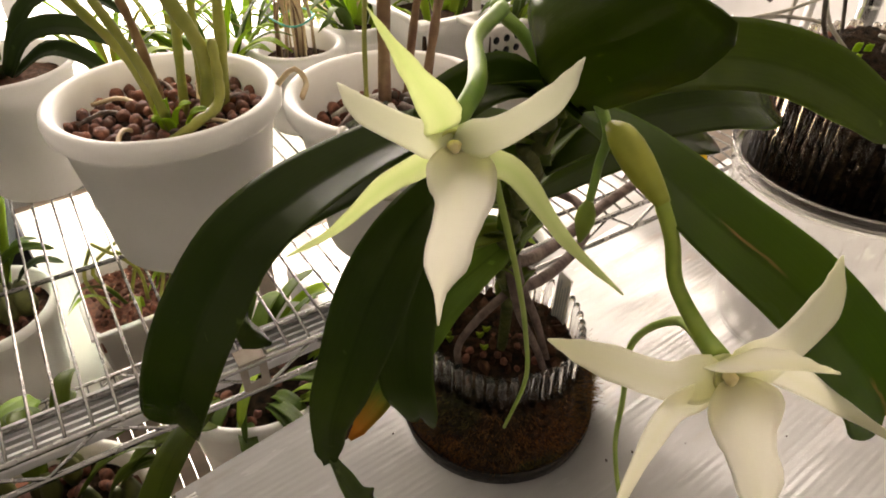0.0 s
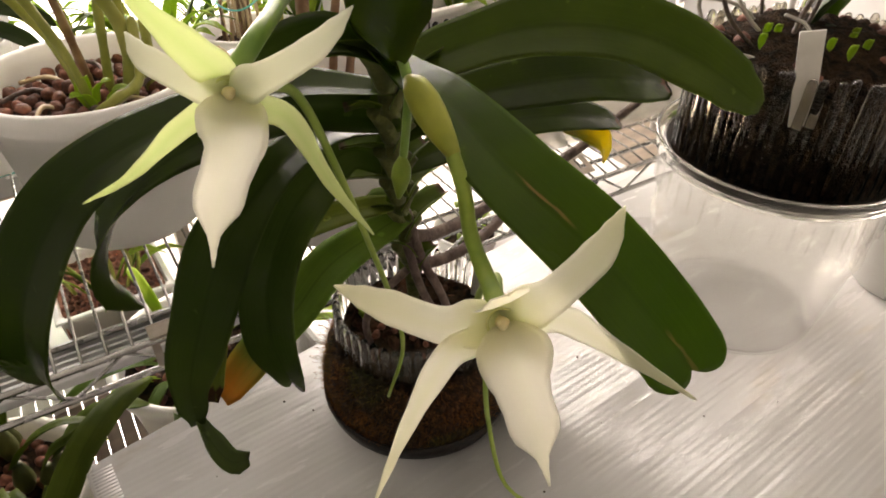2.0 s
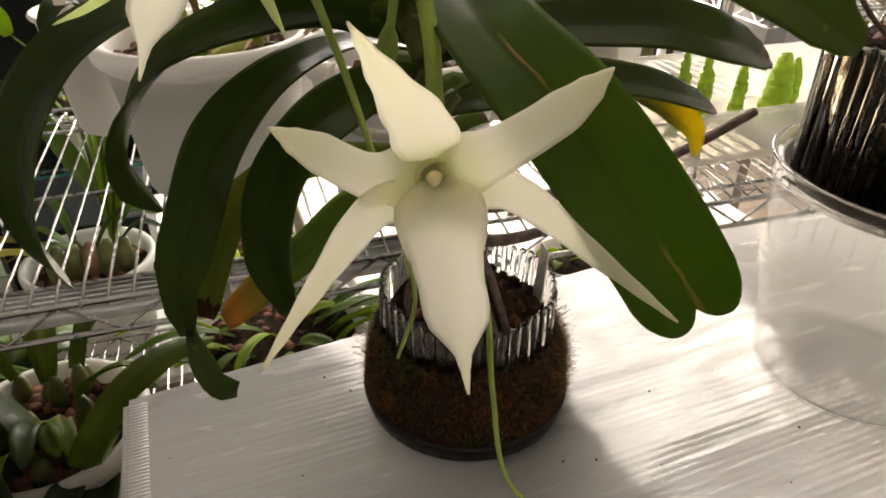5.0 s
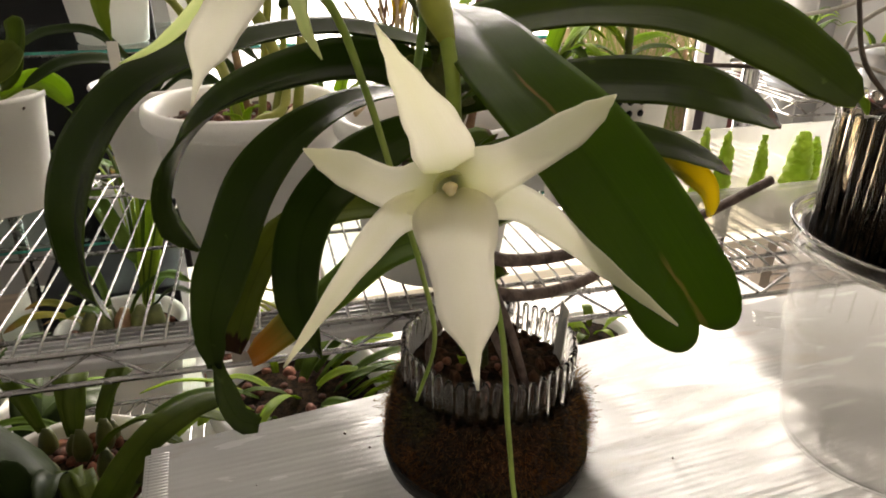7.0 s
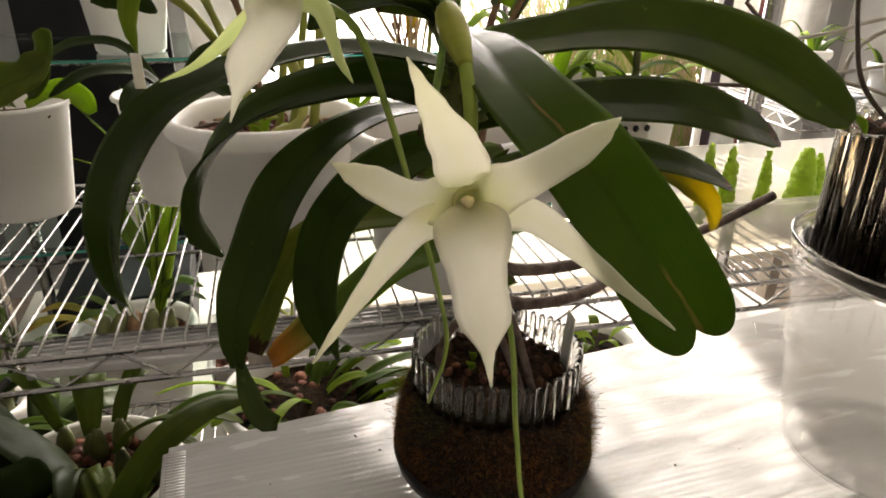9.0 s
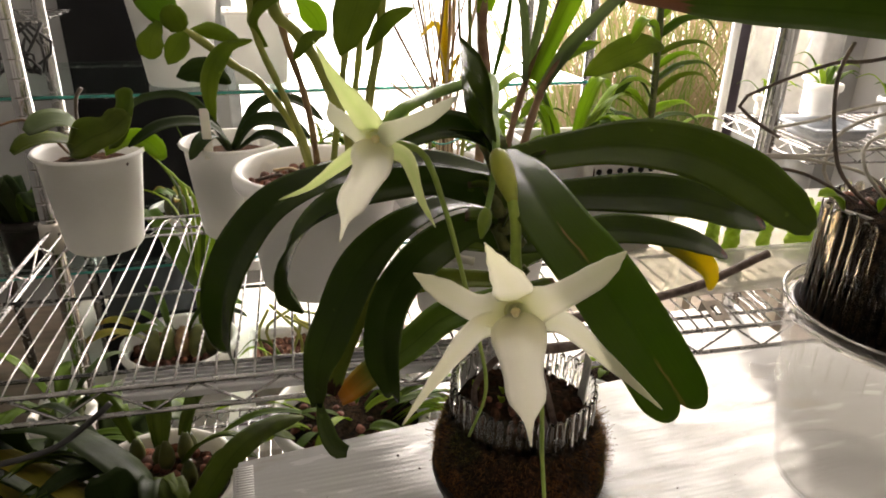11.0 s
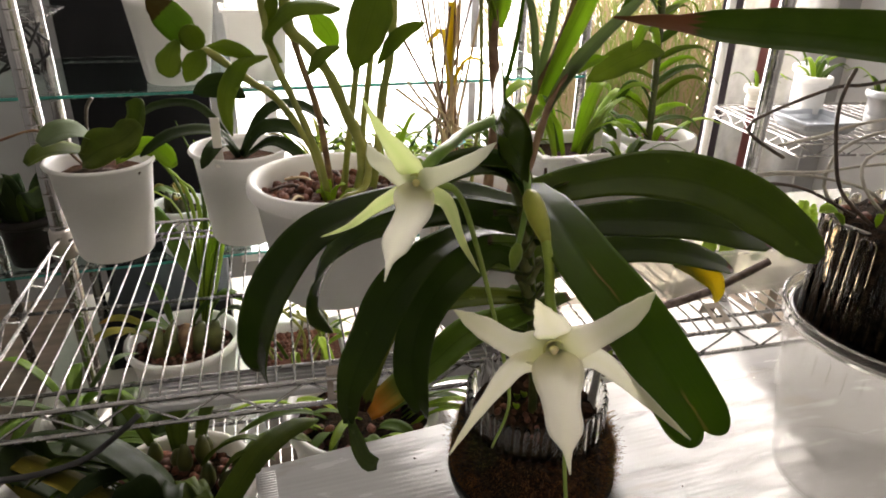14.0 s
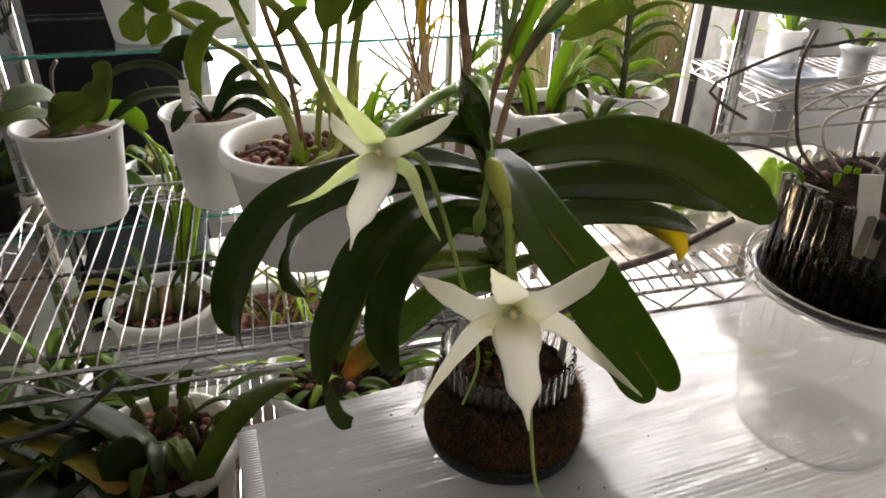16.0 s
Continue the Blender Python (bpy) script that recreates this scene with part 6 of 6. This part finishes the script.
# lower shelf
LO = 0.4238
low_a = white_pot("bulb_orchid", "fat-bulbed orchid with tall pale leaves in a large white pot", "potted orchid", -0.105, 1.253, 0.2005, 0.125, 0.19, 0.092, fill=0.03, filler=BARK)
scatter(low_a, PEBBLES, "pebble", (0, 0), 0.1, 0.162, 90, 51)
clump(low_a, 0.165, 0.07, 9, (0.08, 0.16), (0.018, 0.03), (LEAF_MID, LEAF_DARK, LEAF_OLD), 52, up=0.9)
for k in range(9):
    # a fan of tall pale leaves behind the fat bulbs
    x, top = -0.01 + 0.012 * k, 0.56 + 0.02 * ((k * 5) % 7)
    leaf(low_a, [(0.045, 0.02, 0.16), (0.05 + x * 0.4, 0.03, 0.3), (0.04 + x * 1.2, 0.02, 0.3 + top * 0.35), (0.02 + x * 2.4 - 0.06, 0.0, top)], 0.02, (LEAF_PALE, LEAF_MID, LEAF_PALE)[k % 3], profile=GRASS, roll=70, n=14, across=4, seed=k)
for k in range(5):
    part("pseudobulb", tube_bm([(-0.05 + 0.03 * k, -0.03 + 0.012 * (k % 3), 0.15), (-0.052 + 0.03 * k, -0.03, 0.2), (-0.045 + 0.03 * k, -0.028, 0.235)], [0.012, 0.021, 0.019, 0.008], 10, 12), (BULB, BULB, CANE_BROWN)[k % 3], low_a, "fat green bulb in a dry sheath" if k == 2 else "")
red, hx, hy, hh = tray("pebble_tray", "white square planter of red clay pebbles and roots", 0.045, 0.245, 1.085, 1.3, 0.2005, 0.36, POT_WHITE, -3)
part("pebble_bed", box_bm(-hx + 0.006, hx - 0.006, -hy + 0.006, hy - 0.006, hh - 0.05, hh - 0.026), PEBBLE, red, smooth=False)
rng = random.Random(6)
for k in range(190):
    share("pebble", rng.choice(PEBBLES), red, pose(rng.uniform(-hx + 0.014, hx - 0.014), rng.uniform(-hy + 0.014, hy - 0.014), hh - 0.022 + rng.uniform(-0.003, 0.004), rng.uniform(0, 360), rng.uniform(0, 360), 0) @ Matrix.Scale(rng.uniform(0.6, 0.95), 4))
for k in range(7):
    x, y = rng.uniform(-0.06, 0.06), rng.uniform(-0.05, 0.05)
    part("cane", tube_bm([(x, y, hh - 0.025), (x + rng.uniform(-0.03, 0.03), y + 0.01, hh + 0.05), (x + rng.uniform(-0.07, 0.07), y, hh + rng.uniform(0.08, 0.16))], 0.0035, 10, 8), CANE, red)
clump(red, hh - 0.02, 0.05, 7, (0.08, 0.15), (0.012, 0.02), (LEAF_MID, LEAF_PALE), 54, GRASS, False, up=1.1)
low_c = white_pot("leafy_orchid", "glossy-leaved orchid in a white pot of pebbles", "potted orchid", 0.185, 0.632, LO, 0.112, 0.176, 0.085, fill=0.025)
scatter(low_c, PEBBLES, "pebble", (0, 0), 0.088, 0.15, 34, 55)
clump(low_c, 0.152, 0.08, 34, (0.06, 0.15), (0.008, 0.022), (LEAF_MID, LEAF_PALE, LEAF_MID), 56, bulbs=False, lean=(0.3, -0.5), up=0.55)
low_d = white_pot("bulb_orchid", "crowded dark green orchid in a white pot of dark mix", "potted orchid", -0.066, 0.562, LO, 0.1, 0.165, 0.075, POT_CREAM, fill=0.02)
scatter(low_d, PEBBLES, "pebble", (0, 0), 0.08, 0.147, 95, 57)
clump(low_d, 0.149, 0.075, 24, (0.06, 0.12), (0.014, 0.026), (LEAF_LOW, LEAF_DARK, LEAF_LOW), 58, lean=(-0.1, -0.2), up=0.9)
tleaf(low_d, [(0.003, 0.592, 0.556), (-0.017, 0.452, 0.616), (0.003, 0.432, 0.668), (0.038, 0.462, 0.694), (0.078, 0.507, 0.686), (0.113, 0.54, 0.664)], 0.028, LEAF_LOW, "broad arching leaf lying by the table corner", n=20, roll=10)
tleaf(low_d, [(-0.007, 0.592, 0.556), (-0.027, 0.412, 0.556), (-0.017, 0.342, 0.596), (-0.007, 0.322, 0.651)], 0.034, LEAF_DARK, profile=BLUNT, n=14, roll=20)
low_e = white_pot("broad_leaf_orchid", "broad-leaved orchid with one yellowing leaf in a white pot", "potted orchid", -0.218, 0.58, LO, 0.085, 0.15, 0.06, fill=0.02)
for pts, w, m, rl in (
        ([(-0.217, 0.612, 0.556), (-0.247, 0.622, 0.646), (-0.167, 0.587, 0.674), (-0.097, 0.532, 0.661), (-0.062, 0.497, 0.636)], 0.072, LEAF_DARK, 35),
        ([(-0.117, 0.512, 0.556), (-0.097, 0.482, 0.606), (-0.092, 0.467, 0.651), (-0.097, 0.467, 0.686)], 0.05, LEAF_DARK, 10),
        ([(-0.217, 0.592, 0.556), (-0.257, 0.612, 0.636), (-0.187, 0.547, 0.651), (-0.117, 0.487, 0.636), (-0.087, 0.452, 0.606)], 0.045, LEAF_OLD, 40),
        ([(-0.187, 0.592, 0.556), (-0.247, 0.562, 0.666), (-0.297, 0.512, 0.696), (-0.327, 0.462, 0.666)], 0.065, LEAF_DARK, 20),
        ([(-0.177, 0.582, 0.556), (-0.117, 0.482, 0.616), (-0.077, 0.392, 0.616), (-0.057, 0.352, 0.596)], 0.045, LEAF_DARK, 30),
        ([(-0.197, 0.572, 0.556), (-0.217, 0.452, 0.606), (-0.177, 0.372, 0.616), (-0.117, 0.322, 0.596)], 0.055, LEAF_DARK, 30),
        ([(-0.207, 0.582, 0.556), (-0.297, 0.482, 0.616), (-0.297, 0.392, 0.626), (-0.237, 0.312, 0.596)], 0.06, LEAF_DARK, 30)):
    tleaf(low_e, pts, w, m, profile=BLUNT, roll=rl, fold=0.2, wave=0.08, n=16)
for n_, (x, y, r, hgt, sd, mats) in enumerate(((-0.235, 0.83, 0.05, 0.1, 61, (LEAF_MID, LEAF_DARK)), (-0.23, 0.70, 0.05, 0.1, 63, (LEAF_DARK, LEAF_MID)))):
    g = white_pot("leafy_orchid", "leafy green orchid in a white pot under the shelf", "potted orchid", x, y, LO, r, hgt, r * 0.75, fill=0.02, filler=BARK, group="pots on the lower shelf")
    clump(g, hgt - 0.016, r * 0.6, 11, (0.08, 0.16), (0.012, 0.026), mats, sd, lean=(0, -0.3), up=0.6)
tagged(part("foam_box", box_bm(0.31, 1.0, 0.44, 0.83, LO, 0.56, 0.008), FOAM, smooth=False), "white foam box standing on the lower shelf", "box")
box_pot = white_pot("seedling_pot", "bright green seedlings in a low white pot on the foam box", "potted plant", 0.605, 0.64, 0.5602, 0.055, 0.034, 0.045, fill=0.01, group="seedling pots", slim=True)
clump(box_pot, 0.026, 0.022, 7, (0.03, 0.06), (0.012, 0.018), (LEAF_PALE, LEAF_DEND, LEAF_PALE), 141, OVAL, False, (-0.2, -0.2), 1.0)
bench = thing("cream_bench", "low cream board bench standing behind the rack", "bench", pose(0, 0, 0))
part("top", box_bm(0.29, 1.33, 0.97, 1.37, 0.5, 0.52, 0.004), CREAM_BOARD, bench, smooth=False)
for x in (0.33, 1.29):
    for y in (1.0, 1.34):
        part("leg", box_bm(x - 0.015, x + 0.015, y - 0.015, y + 0.015, 0, 0.5), STEEL, bench, smooth=False)
low_f = white_pot("broad_leaf_orchid", "dark broad-leaved orchid in a white pot at the rack end", "potted orchid", -0.15, 0.71, LO, 0.035, 0.09, 0.028, fill=0.015)
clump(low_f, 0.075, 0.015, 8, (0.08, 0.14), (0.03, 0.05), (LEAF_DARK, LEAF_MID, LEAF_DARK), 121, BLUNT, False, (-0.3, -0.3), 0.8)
stool2 = thing("plant_stool", "low dark stool in front of the rack", "stool", pose(0, 0, 0))
part("top", box_bm(-0.34, 0.01, 0.12, 0.42, 0.345, 0.365, 0.004), BLACK, stool2, smooth=False)
for x in (-0.32, -0.01):
    for y in (0.14, 0.4):
        part("leg", box_bm(x - 0.012, x + 0.012, y - 0.012, y + 0.012, 0, 0.345), BLACK, stool2, smooth=False)
front_a = white_pot("front_orchid", "dense green orchid in a cream pot on the stool", "potted orchid", -0.075, 0.33, 0.3655, 0.08, 0.15, 0.06, POT_CREAM, fill=0.02, group="orchids on the stool")
scatter(front_a, PEBBLES, "pebble", (0, 0), 0.06, 0.133, 30, 91)
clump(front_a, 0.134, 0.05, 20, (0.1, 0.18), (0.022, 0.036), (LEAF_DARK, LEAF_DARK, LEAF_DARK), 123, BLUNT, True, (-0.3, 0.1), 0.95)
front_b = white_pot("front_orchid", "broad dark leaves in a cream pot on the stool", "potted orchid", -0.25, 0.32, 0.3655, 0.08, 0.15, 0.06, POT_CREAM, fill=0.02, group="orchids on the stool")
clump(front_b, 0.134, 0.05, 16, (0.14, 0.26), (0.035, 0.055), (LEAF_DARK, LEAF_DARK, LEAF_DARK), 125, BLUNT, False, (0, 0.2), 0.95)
cable = new("power_cable", None)
tagged(cable, "black cable looped along the front rail of the shelf", "cable")
part("cord", tube_bm([(-0.3, 0.44, 0.765), (-0.2, 0.435, 0.745), (-0.13, 0.432, 0.752), (-0.09, 0.435, 0.775), (-0.07, 0.44, 0.79)], 0.003, 20, 8), RUBBER, cable)
tagged(part("plastic_tag", tube_bm([(-0.11, 0.335, 0.63), (-0.115, 0.34, 0.655), (-0.12, 0.34, 0.675), (-0.125, 0.34, 0.677)], 0.0014, 10, 6), LABEL), "thin white plastic wire tie", "wire tie")

# ---- glass shelves by the window ----
grack = thing("glass_shelf_rack", "chrome rack with clear green-edged glass shelves by the window", "rack", pose(0.008, 0.014, 0))
for x, y in ((-0.308, 1.45), (-0.615, 1.85), (0.95, 1.45), (0.95, 1.85)):
    part("post", lathe_bm([(0, 0), (0.0125, 0), (0.0125, 1.7), (0, 1.704)], 16, None, (x, y, 0)), CHROME, grack)
for z in (0.5, 0.9):
    part("glass_shelf", box_bm(-0.62, 0.93, 1.4, 1.9, z, z + 0.006, 0.001), GLASS, grack, "clear glass shelf", smooth=False)
    for y in (1.44, 1.86):
        part("rail", tube_bm([(-0.62, y, z - 0.006), (0.1, y, z - 0.006), (0.95, y, z - 0.006)], 0.004, 2, 8), CHROME, grack)
for z in (0.5, 0.9):
    part("glass_edge", box_bm(-0.62, 0.93, 1.3972, 1.3996, z + 0.0005, z + 0.0055), plain("green_glass_edge", (0.05, 0.3, 0.25), (0.1, 0.42, 0.36), 3, 0.15, trans=0.6), grack, "sea-green polished glass edge", smooth=False)
part("wire_basket", box_bm(-0.62, -0.31, 1.42, 1.75, 1.047, 1.052), CHROME, grack, smooth=False)
bm = bmesh.new()
zigzag(bm, [(-0.62 + 0.03 * k, 1.43, 1.053 + 0.022 * (k % 2)) for k in range(11)], 0.0022)
part("truss", bm, CHROME, grack)
cords = thing("hanging_cables", "tangle of black cables hanging from the rack", "cables", pose(-0.352, 1.434, 1.047))
for k in range(7):
    part("cord", tube_bm([(0.02 * k - 0.06, 0, 0.002), (0.045 * math.sin(k * 2.3) - 0.04, -0.01, -0.03 - 0.01 * k), (0.03 * math.cos(k * 3.1), -0.012, -0.07 + 0.008 * k), (0.04 * math.sin(k * 4.0 + 1), 0.01, -0.1), (0.02 * k - 0.05, 0.008, -0.05), (0.01 * k - 0.03, 0, 0.002)], 0.003, 16, 8), RUBBER, cords)
wp = white_pot("hanging_planter", "large tapered white planter on the glass shelf", "planter", -0.052, 1.534, 0.9065, 0.105, 0.21, 0.07)
clump(wp, 0.19, 0.05, 6, (0.1, 0.16), (0.02, 0.03), (LEAF_DARK, LEAF_MID), 71, bulbs=False)
wq, hx, hy, hh = tray("white_box", "white plastic box on the glass shelf", 0.058, 0.198, 1.474, 1.634, 0.9065, 1.067, POT_WHITE)
sp = white_pot("bulb_orchid", "squat yellow-green bulbs in a small white pot", "potted orchid", -0.082, 1.474, 0.5065, 0.075, 0.12, 0.055, fill=0.02)
clump(sp, 0.105, 0.04, 8, (0.03, 0.05), (0.015, 0.02), (LEAF_OLD, LEAF_MID), 73)
tleaf(sp, [(-0.13, 1.42, 0.62), (-0.14, 1.36, 0.66), (-0.1, 1.28, 0.62), (-0.05, 1.2, 0.54)], 0.04, LEAF_MID)
dark_leafed = white_pot("broad_leaf_orchid", "dark broad-leaved orchid in a black pot on the lower glass shelf", "potted orchid", -0.42, 1.5, 0.5065, 0.07, 0.12, 0.052, SAUCER, fill=0.02)
clump(dark_leafed, 0.105, 0.05, 18, (0.12, 0.24), (0.03, 0.05), (LEAF_DARK, LEAF_MID, LEAF_DARK), 131, BLUNT, False, (0.1, -0.1), 1.0)
tagged(part("black_crate", box_bm(-0.3, 0.0, 1.45, 1.8, 0.2005, 0.36, 0.004), BLACK, smooth=False), "black plastic crate on the low stand", "crate")
stool = thing("floor_stand", "low grey-cream stand behind the rack", "stand", pose(0, 0, 0))
part("top", box_bm(-0.45, 0.28, 1.06, 1.9, 0.18, 0.2, 0.004), plain("grey_cream_board", (0.46, 0.45, 0.39), (0.56, 0.54, 0.47), 5, 0.5), stool, smooth=False)
for x in (-0.42, 0.25):
    for y in (1.1, 1.86):
        part("leg", box_bm(x - 0.015, x + 0.015, y - 0.015, y + 0.015, 0, 0.18), STEEL, stool, smooth=False)
rng = random.Random(3)
for k, x in enumerate((0.28, 0.42, 0.57, 0.72, 0.86)):
    g = white_pot("window_plant", "sunlit leafy plant in a white pot by the window", "potted plant", x + 0.008, 1.564 + 0.06 * (k % 2), 0.5065, 0.07, 0.12, 0.052, fill=0.02, group="plants by the window")
    clump(g, 0.105, 0.045, 14, (0.1, 0.2), (0.01, 0.02), (LEAF_PALE, LEAF_PALE, LEAF_MID, LEAF_OLD), 80 + k, GRASS, False, up=1.2)

# ---- far rack on the right, curtain, grasses outside ----
frack = thing("far_rack", "white wire rack with pots standing by the window", "rack", pose(1.362, 1.085, 0, 0, 0, -9))
for u, v in ((0, 0.16), (0, 0.42), (0.7, 0), (0.7, 0.42)):
    part("post", lathe_bm([(0, 0), (0.0125, 0), (0.0125, 1.7), (0, 1.704)], 14, None, (u, v, 0)), (CHROME_POST if v == 0.16 else FRAME), frack)
for z in (0.35, 0.785, 1.22):
    wire_shelf(frack, 0.0, 0.7, 0.42, z, 0.03, rails=(0.05, 0.21, 0.37))
for k, (x, y, z, r, hgt) in enumerate(((1.567, 1.285, 0.7915, 0.045, 0.115), (1.662, 1.145, 0.7915, 0.045, 0.1), (1.522, 1.435, 0.7915, 0.035, 0.06), (1.672, 1.405, 0.7915, 0.05, 0.12), (1.622, 1.285, 0.3565, 0.08, 0.15), (1.822, 1.185, 0.3565, 0.08, 0.14))):
    g = white_pot("far_pot", "small plant in a pale pot on the far rack", "potted plant", x, y, z, r, hgt, r * 0.75, (POT_WHITE, FRAME_GREY, POT_CREAM)[k % 3], fill=0.02, group="pots on the far rack")
    clump(g, hgt - 0.015, r * 0.5, 6, (0.05, 0.1), (0.01, 0.018), (LEAF_MID, LEAF_PALE), 90 + k, GRASS, False, up=1.0)
crate, hx, hy, hh = tray("grey_crate", "blue-grey plastic tray on the far rack", 1.422, 1.572, 1.115, 1.265, 0.7905, 0.823, plain("blue_grey_plastic", (0.3, 0.33, 0.37), (0.36, 0.39, 0.43), 12, 0.45), -9)
curtain = thing("curtain", "white curtain with dark purple and maroon edge bands", "curtain", pose(0, 0, 0))
for x0, x1, m in ((2.02, 2.1, plain("dark_purple_band", (0.045, 0.036, 0.05), (0.07, 0.06, 0.075), 8, 0.8)), (2.1, 2.24, VOILE), (2.24, 2.275, plain("maroon_band", (0.2, 0.07, 0.07), (0.28, 0.1, 0.1), 8, 0.8)), (2.275, 2.6, VOILE)):
    bm = bmesh.new()
    n = 24
    cols = [[bm.verts.new((x0 + (x1 - x0) * k / n, 2.24 + 0.012 * math.sin(38 * (x0 + (x1 - x0) * k / n)), z)) for z in (0.02, 2.1)] for k in range(n + 1)]
    for a, b in zip(cols, cols[1:]):
        bm.faces.new((a[0], b[0], b[1], a[1]))
    r = bmesh.ops.extrude_face_region(bm, geom=bm.faces[:])
    bmesh.ops.translate(bm, verts=[v for v in r["geom"] if isinstance(v, bmesh.types.BMVert)], vec=(0, 0.004, 0))
    part("panel", bm, m, curtain)


def grasses(name, label, x0, x1, y0, y1, count, mat, seed, height):
    rng = random.Random(seed)
    verts, faces = [], []
    for _ in range(count):
        x, y, h = rng.uniform(x0, x1), rng.uniform(y0, y1), rng.uniform(*height)
        lx, ly, w = rng.uniform(-0.75, 0.75), rng.uniform(-0.1, 0.1), rng.uniform(0.004, 0.011)
        droop = rng.uniform(0.0, 0.3)
        base = len(verts)
        for k in range(5):
            f = k / 4
            px, py, pz = x + lx * f * f, y + ly * f * f, -0.25 + h * (f - droop * f * f * 0.6)
            ww = w * (1 - f * 0.85)
            verts += [(px - ww, py, pz), (px + ww, py - ww * 0.6, pz)]
        faces += [(base + 2 * k, base + 2 * k + 1, base + 2 * k + 3, base + 2 * k + 2) for k in range(4)]
    me = bpy.data.meshes.new(name)
    me.from_pydata(verts, [], faces)
    me.materials.append(mat)
    return tagged(new(name, me), label, "grass", kind="stuff")


grasses("tall_grass", "thicket of tall dry grass and reeds outside", 1.55, 3.1, 2.73, 3.23, 800, plain("dry_grass", (0.5, 0.38, 0.25), (0.66, 0.54, 0.36), 8, 0.8, trans=0.5), 1, (0.6, 2.0))
grasses("green_reeds", "green reeds growing through the dry grass", 1.55, 3.1, 2.68, 3.18, 600, plain("green_reed", (0.24, 0.34, 0.08), (0.4, 0.5, 0.15), 8, 0.7, trans=0.5), 2, (0.6, 1.9))
# Flat emissive board: sunlight on the thicket is put into its glow.
structure("backdrop_thicket", box_bm(1.78, 3.6, 3.3, 3.34, -0.25, 1.3), glow_material("glowing_thicket", (0.97, 0.84, 0.72), 2.3), "glowing board standing in for the sunlit brown thicket outside")
# crumbs on the sheet
rng = random.Random(12)
for k, (x, y) in enumerate(((0.067, 0.354), (0.217, 0.375), (0.375, 0.232), (0.53, 0.281), (0.33, 0.189), (0.35, 0.24), (0.42, 0.21), (0.5, 0.16), (0.46, 0.28), (0.12, 0.36), (0.16, 0.3), (0.22, 0.2), (0.38, 0.13), (0.55, 0.2), (0.2, 0.4), (0.57, 0.13), (0.44, 0.1))):
    c = part("crumb", blob_bm(0.0006 + 0.0006 * (k % 3) / 2, k, 0.8, 0.6, 1), BARK)
    c.matrix_basis = pose(x, y, 0.7006, 0, 0, k * 40)
    tagged(c, "tiny dark crumb of bark on the sheet", "crumb", "crumbs")
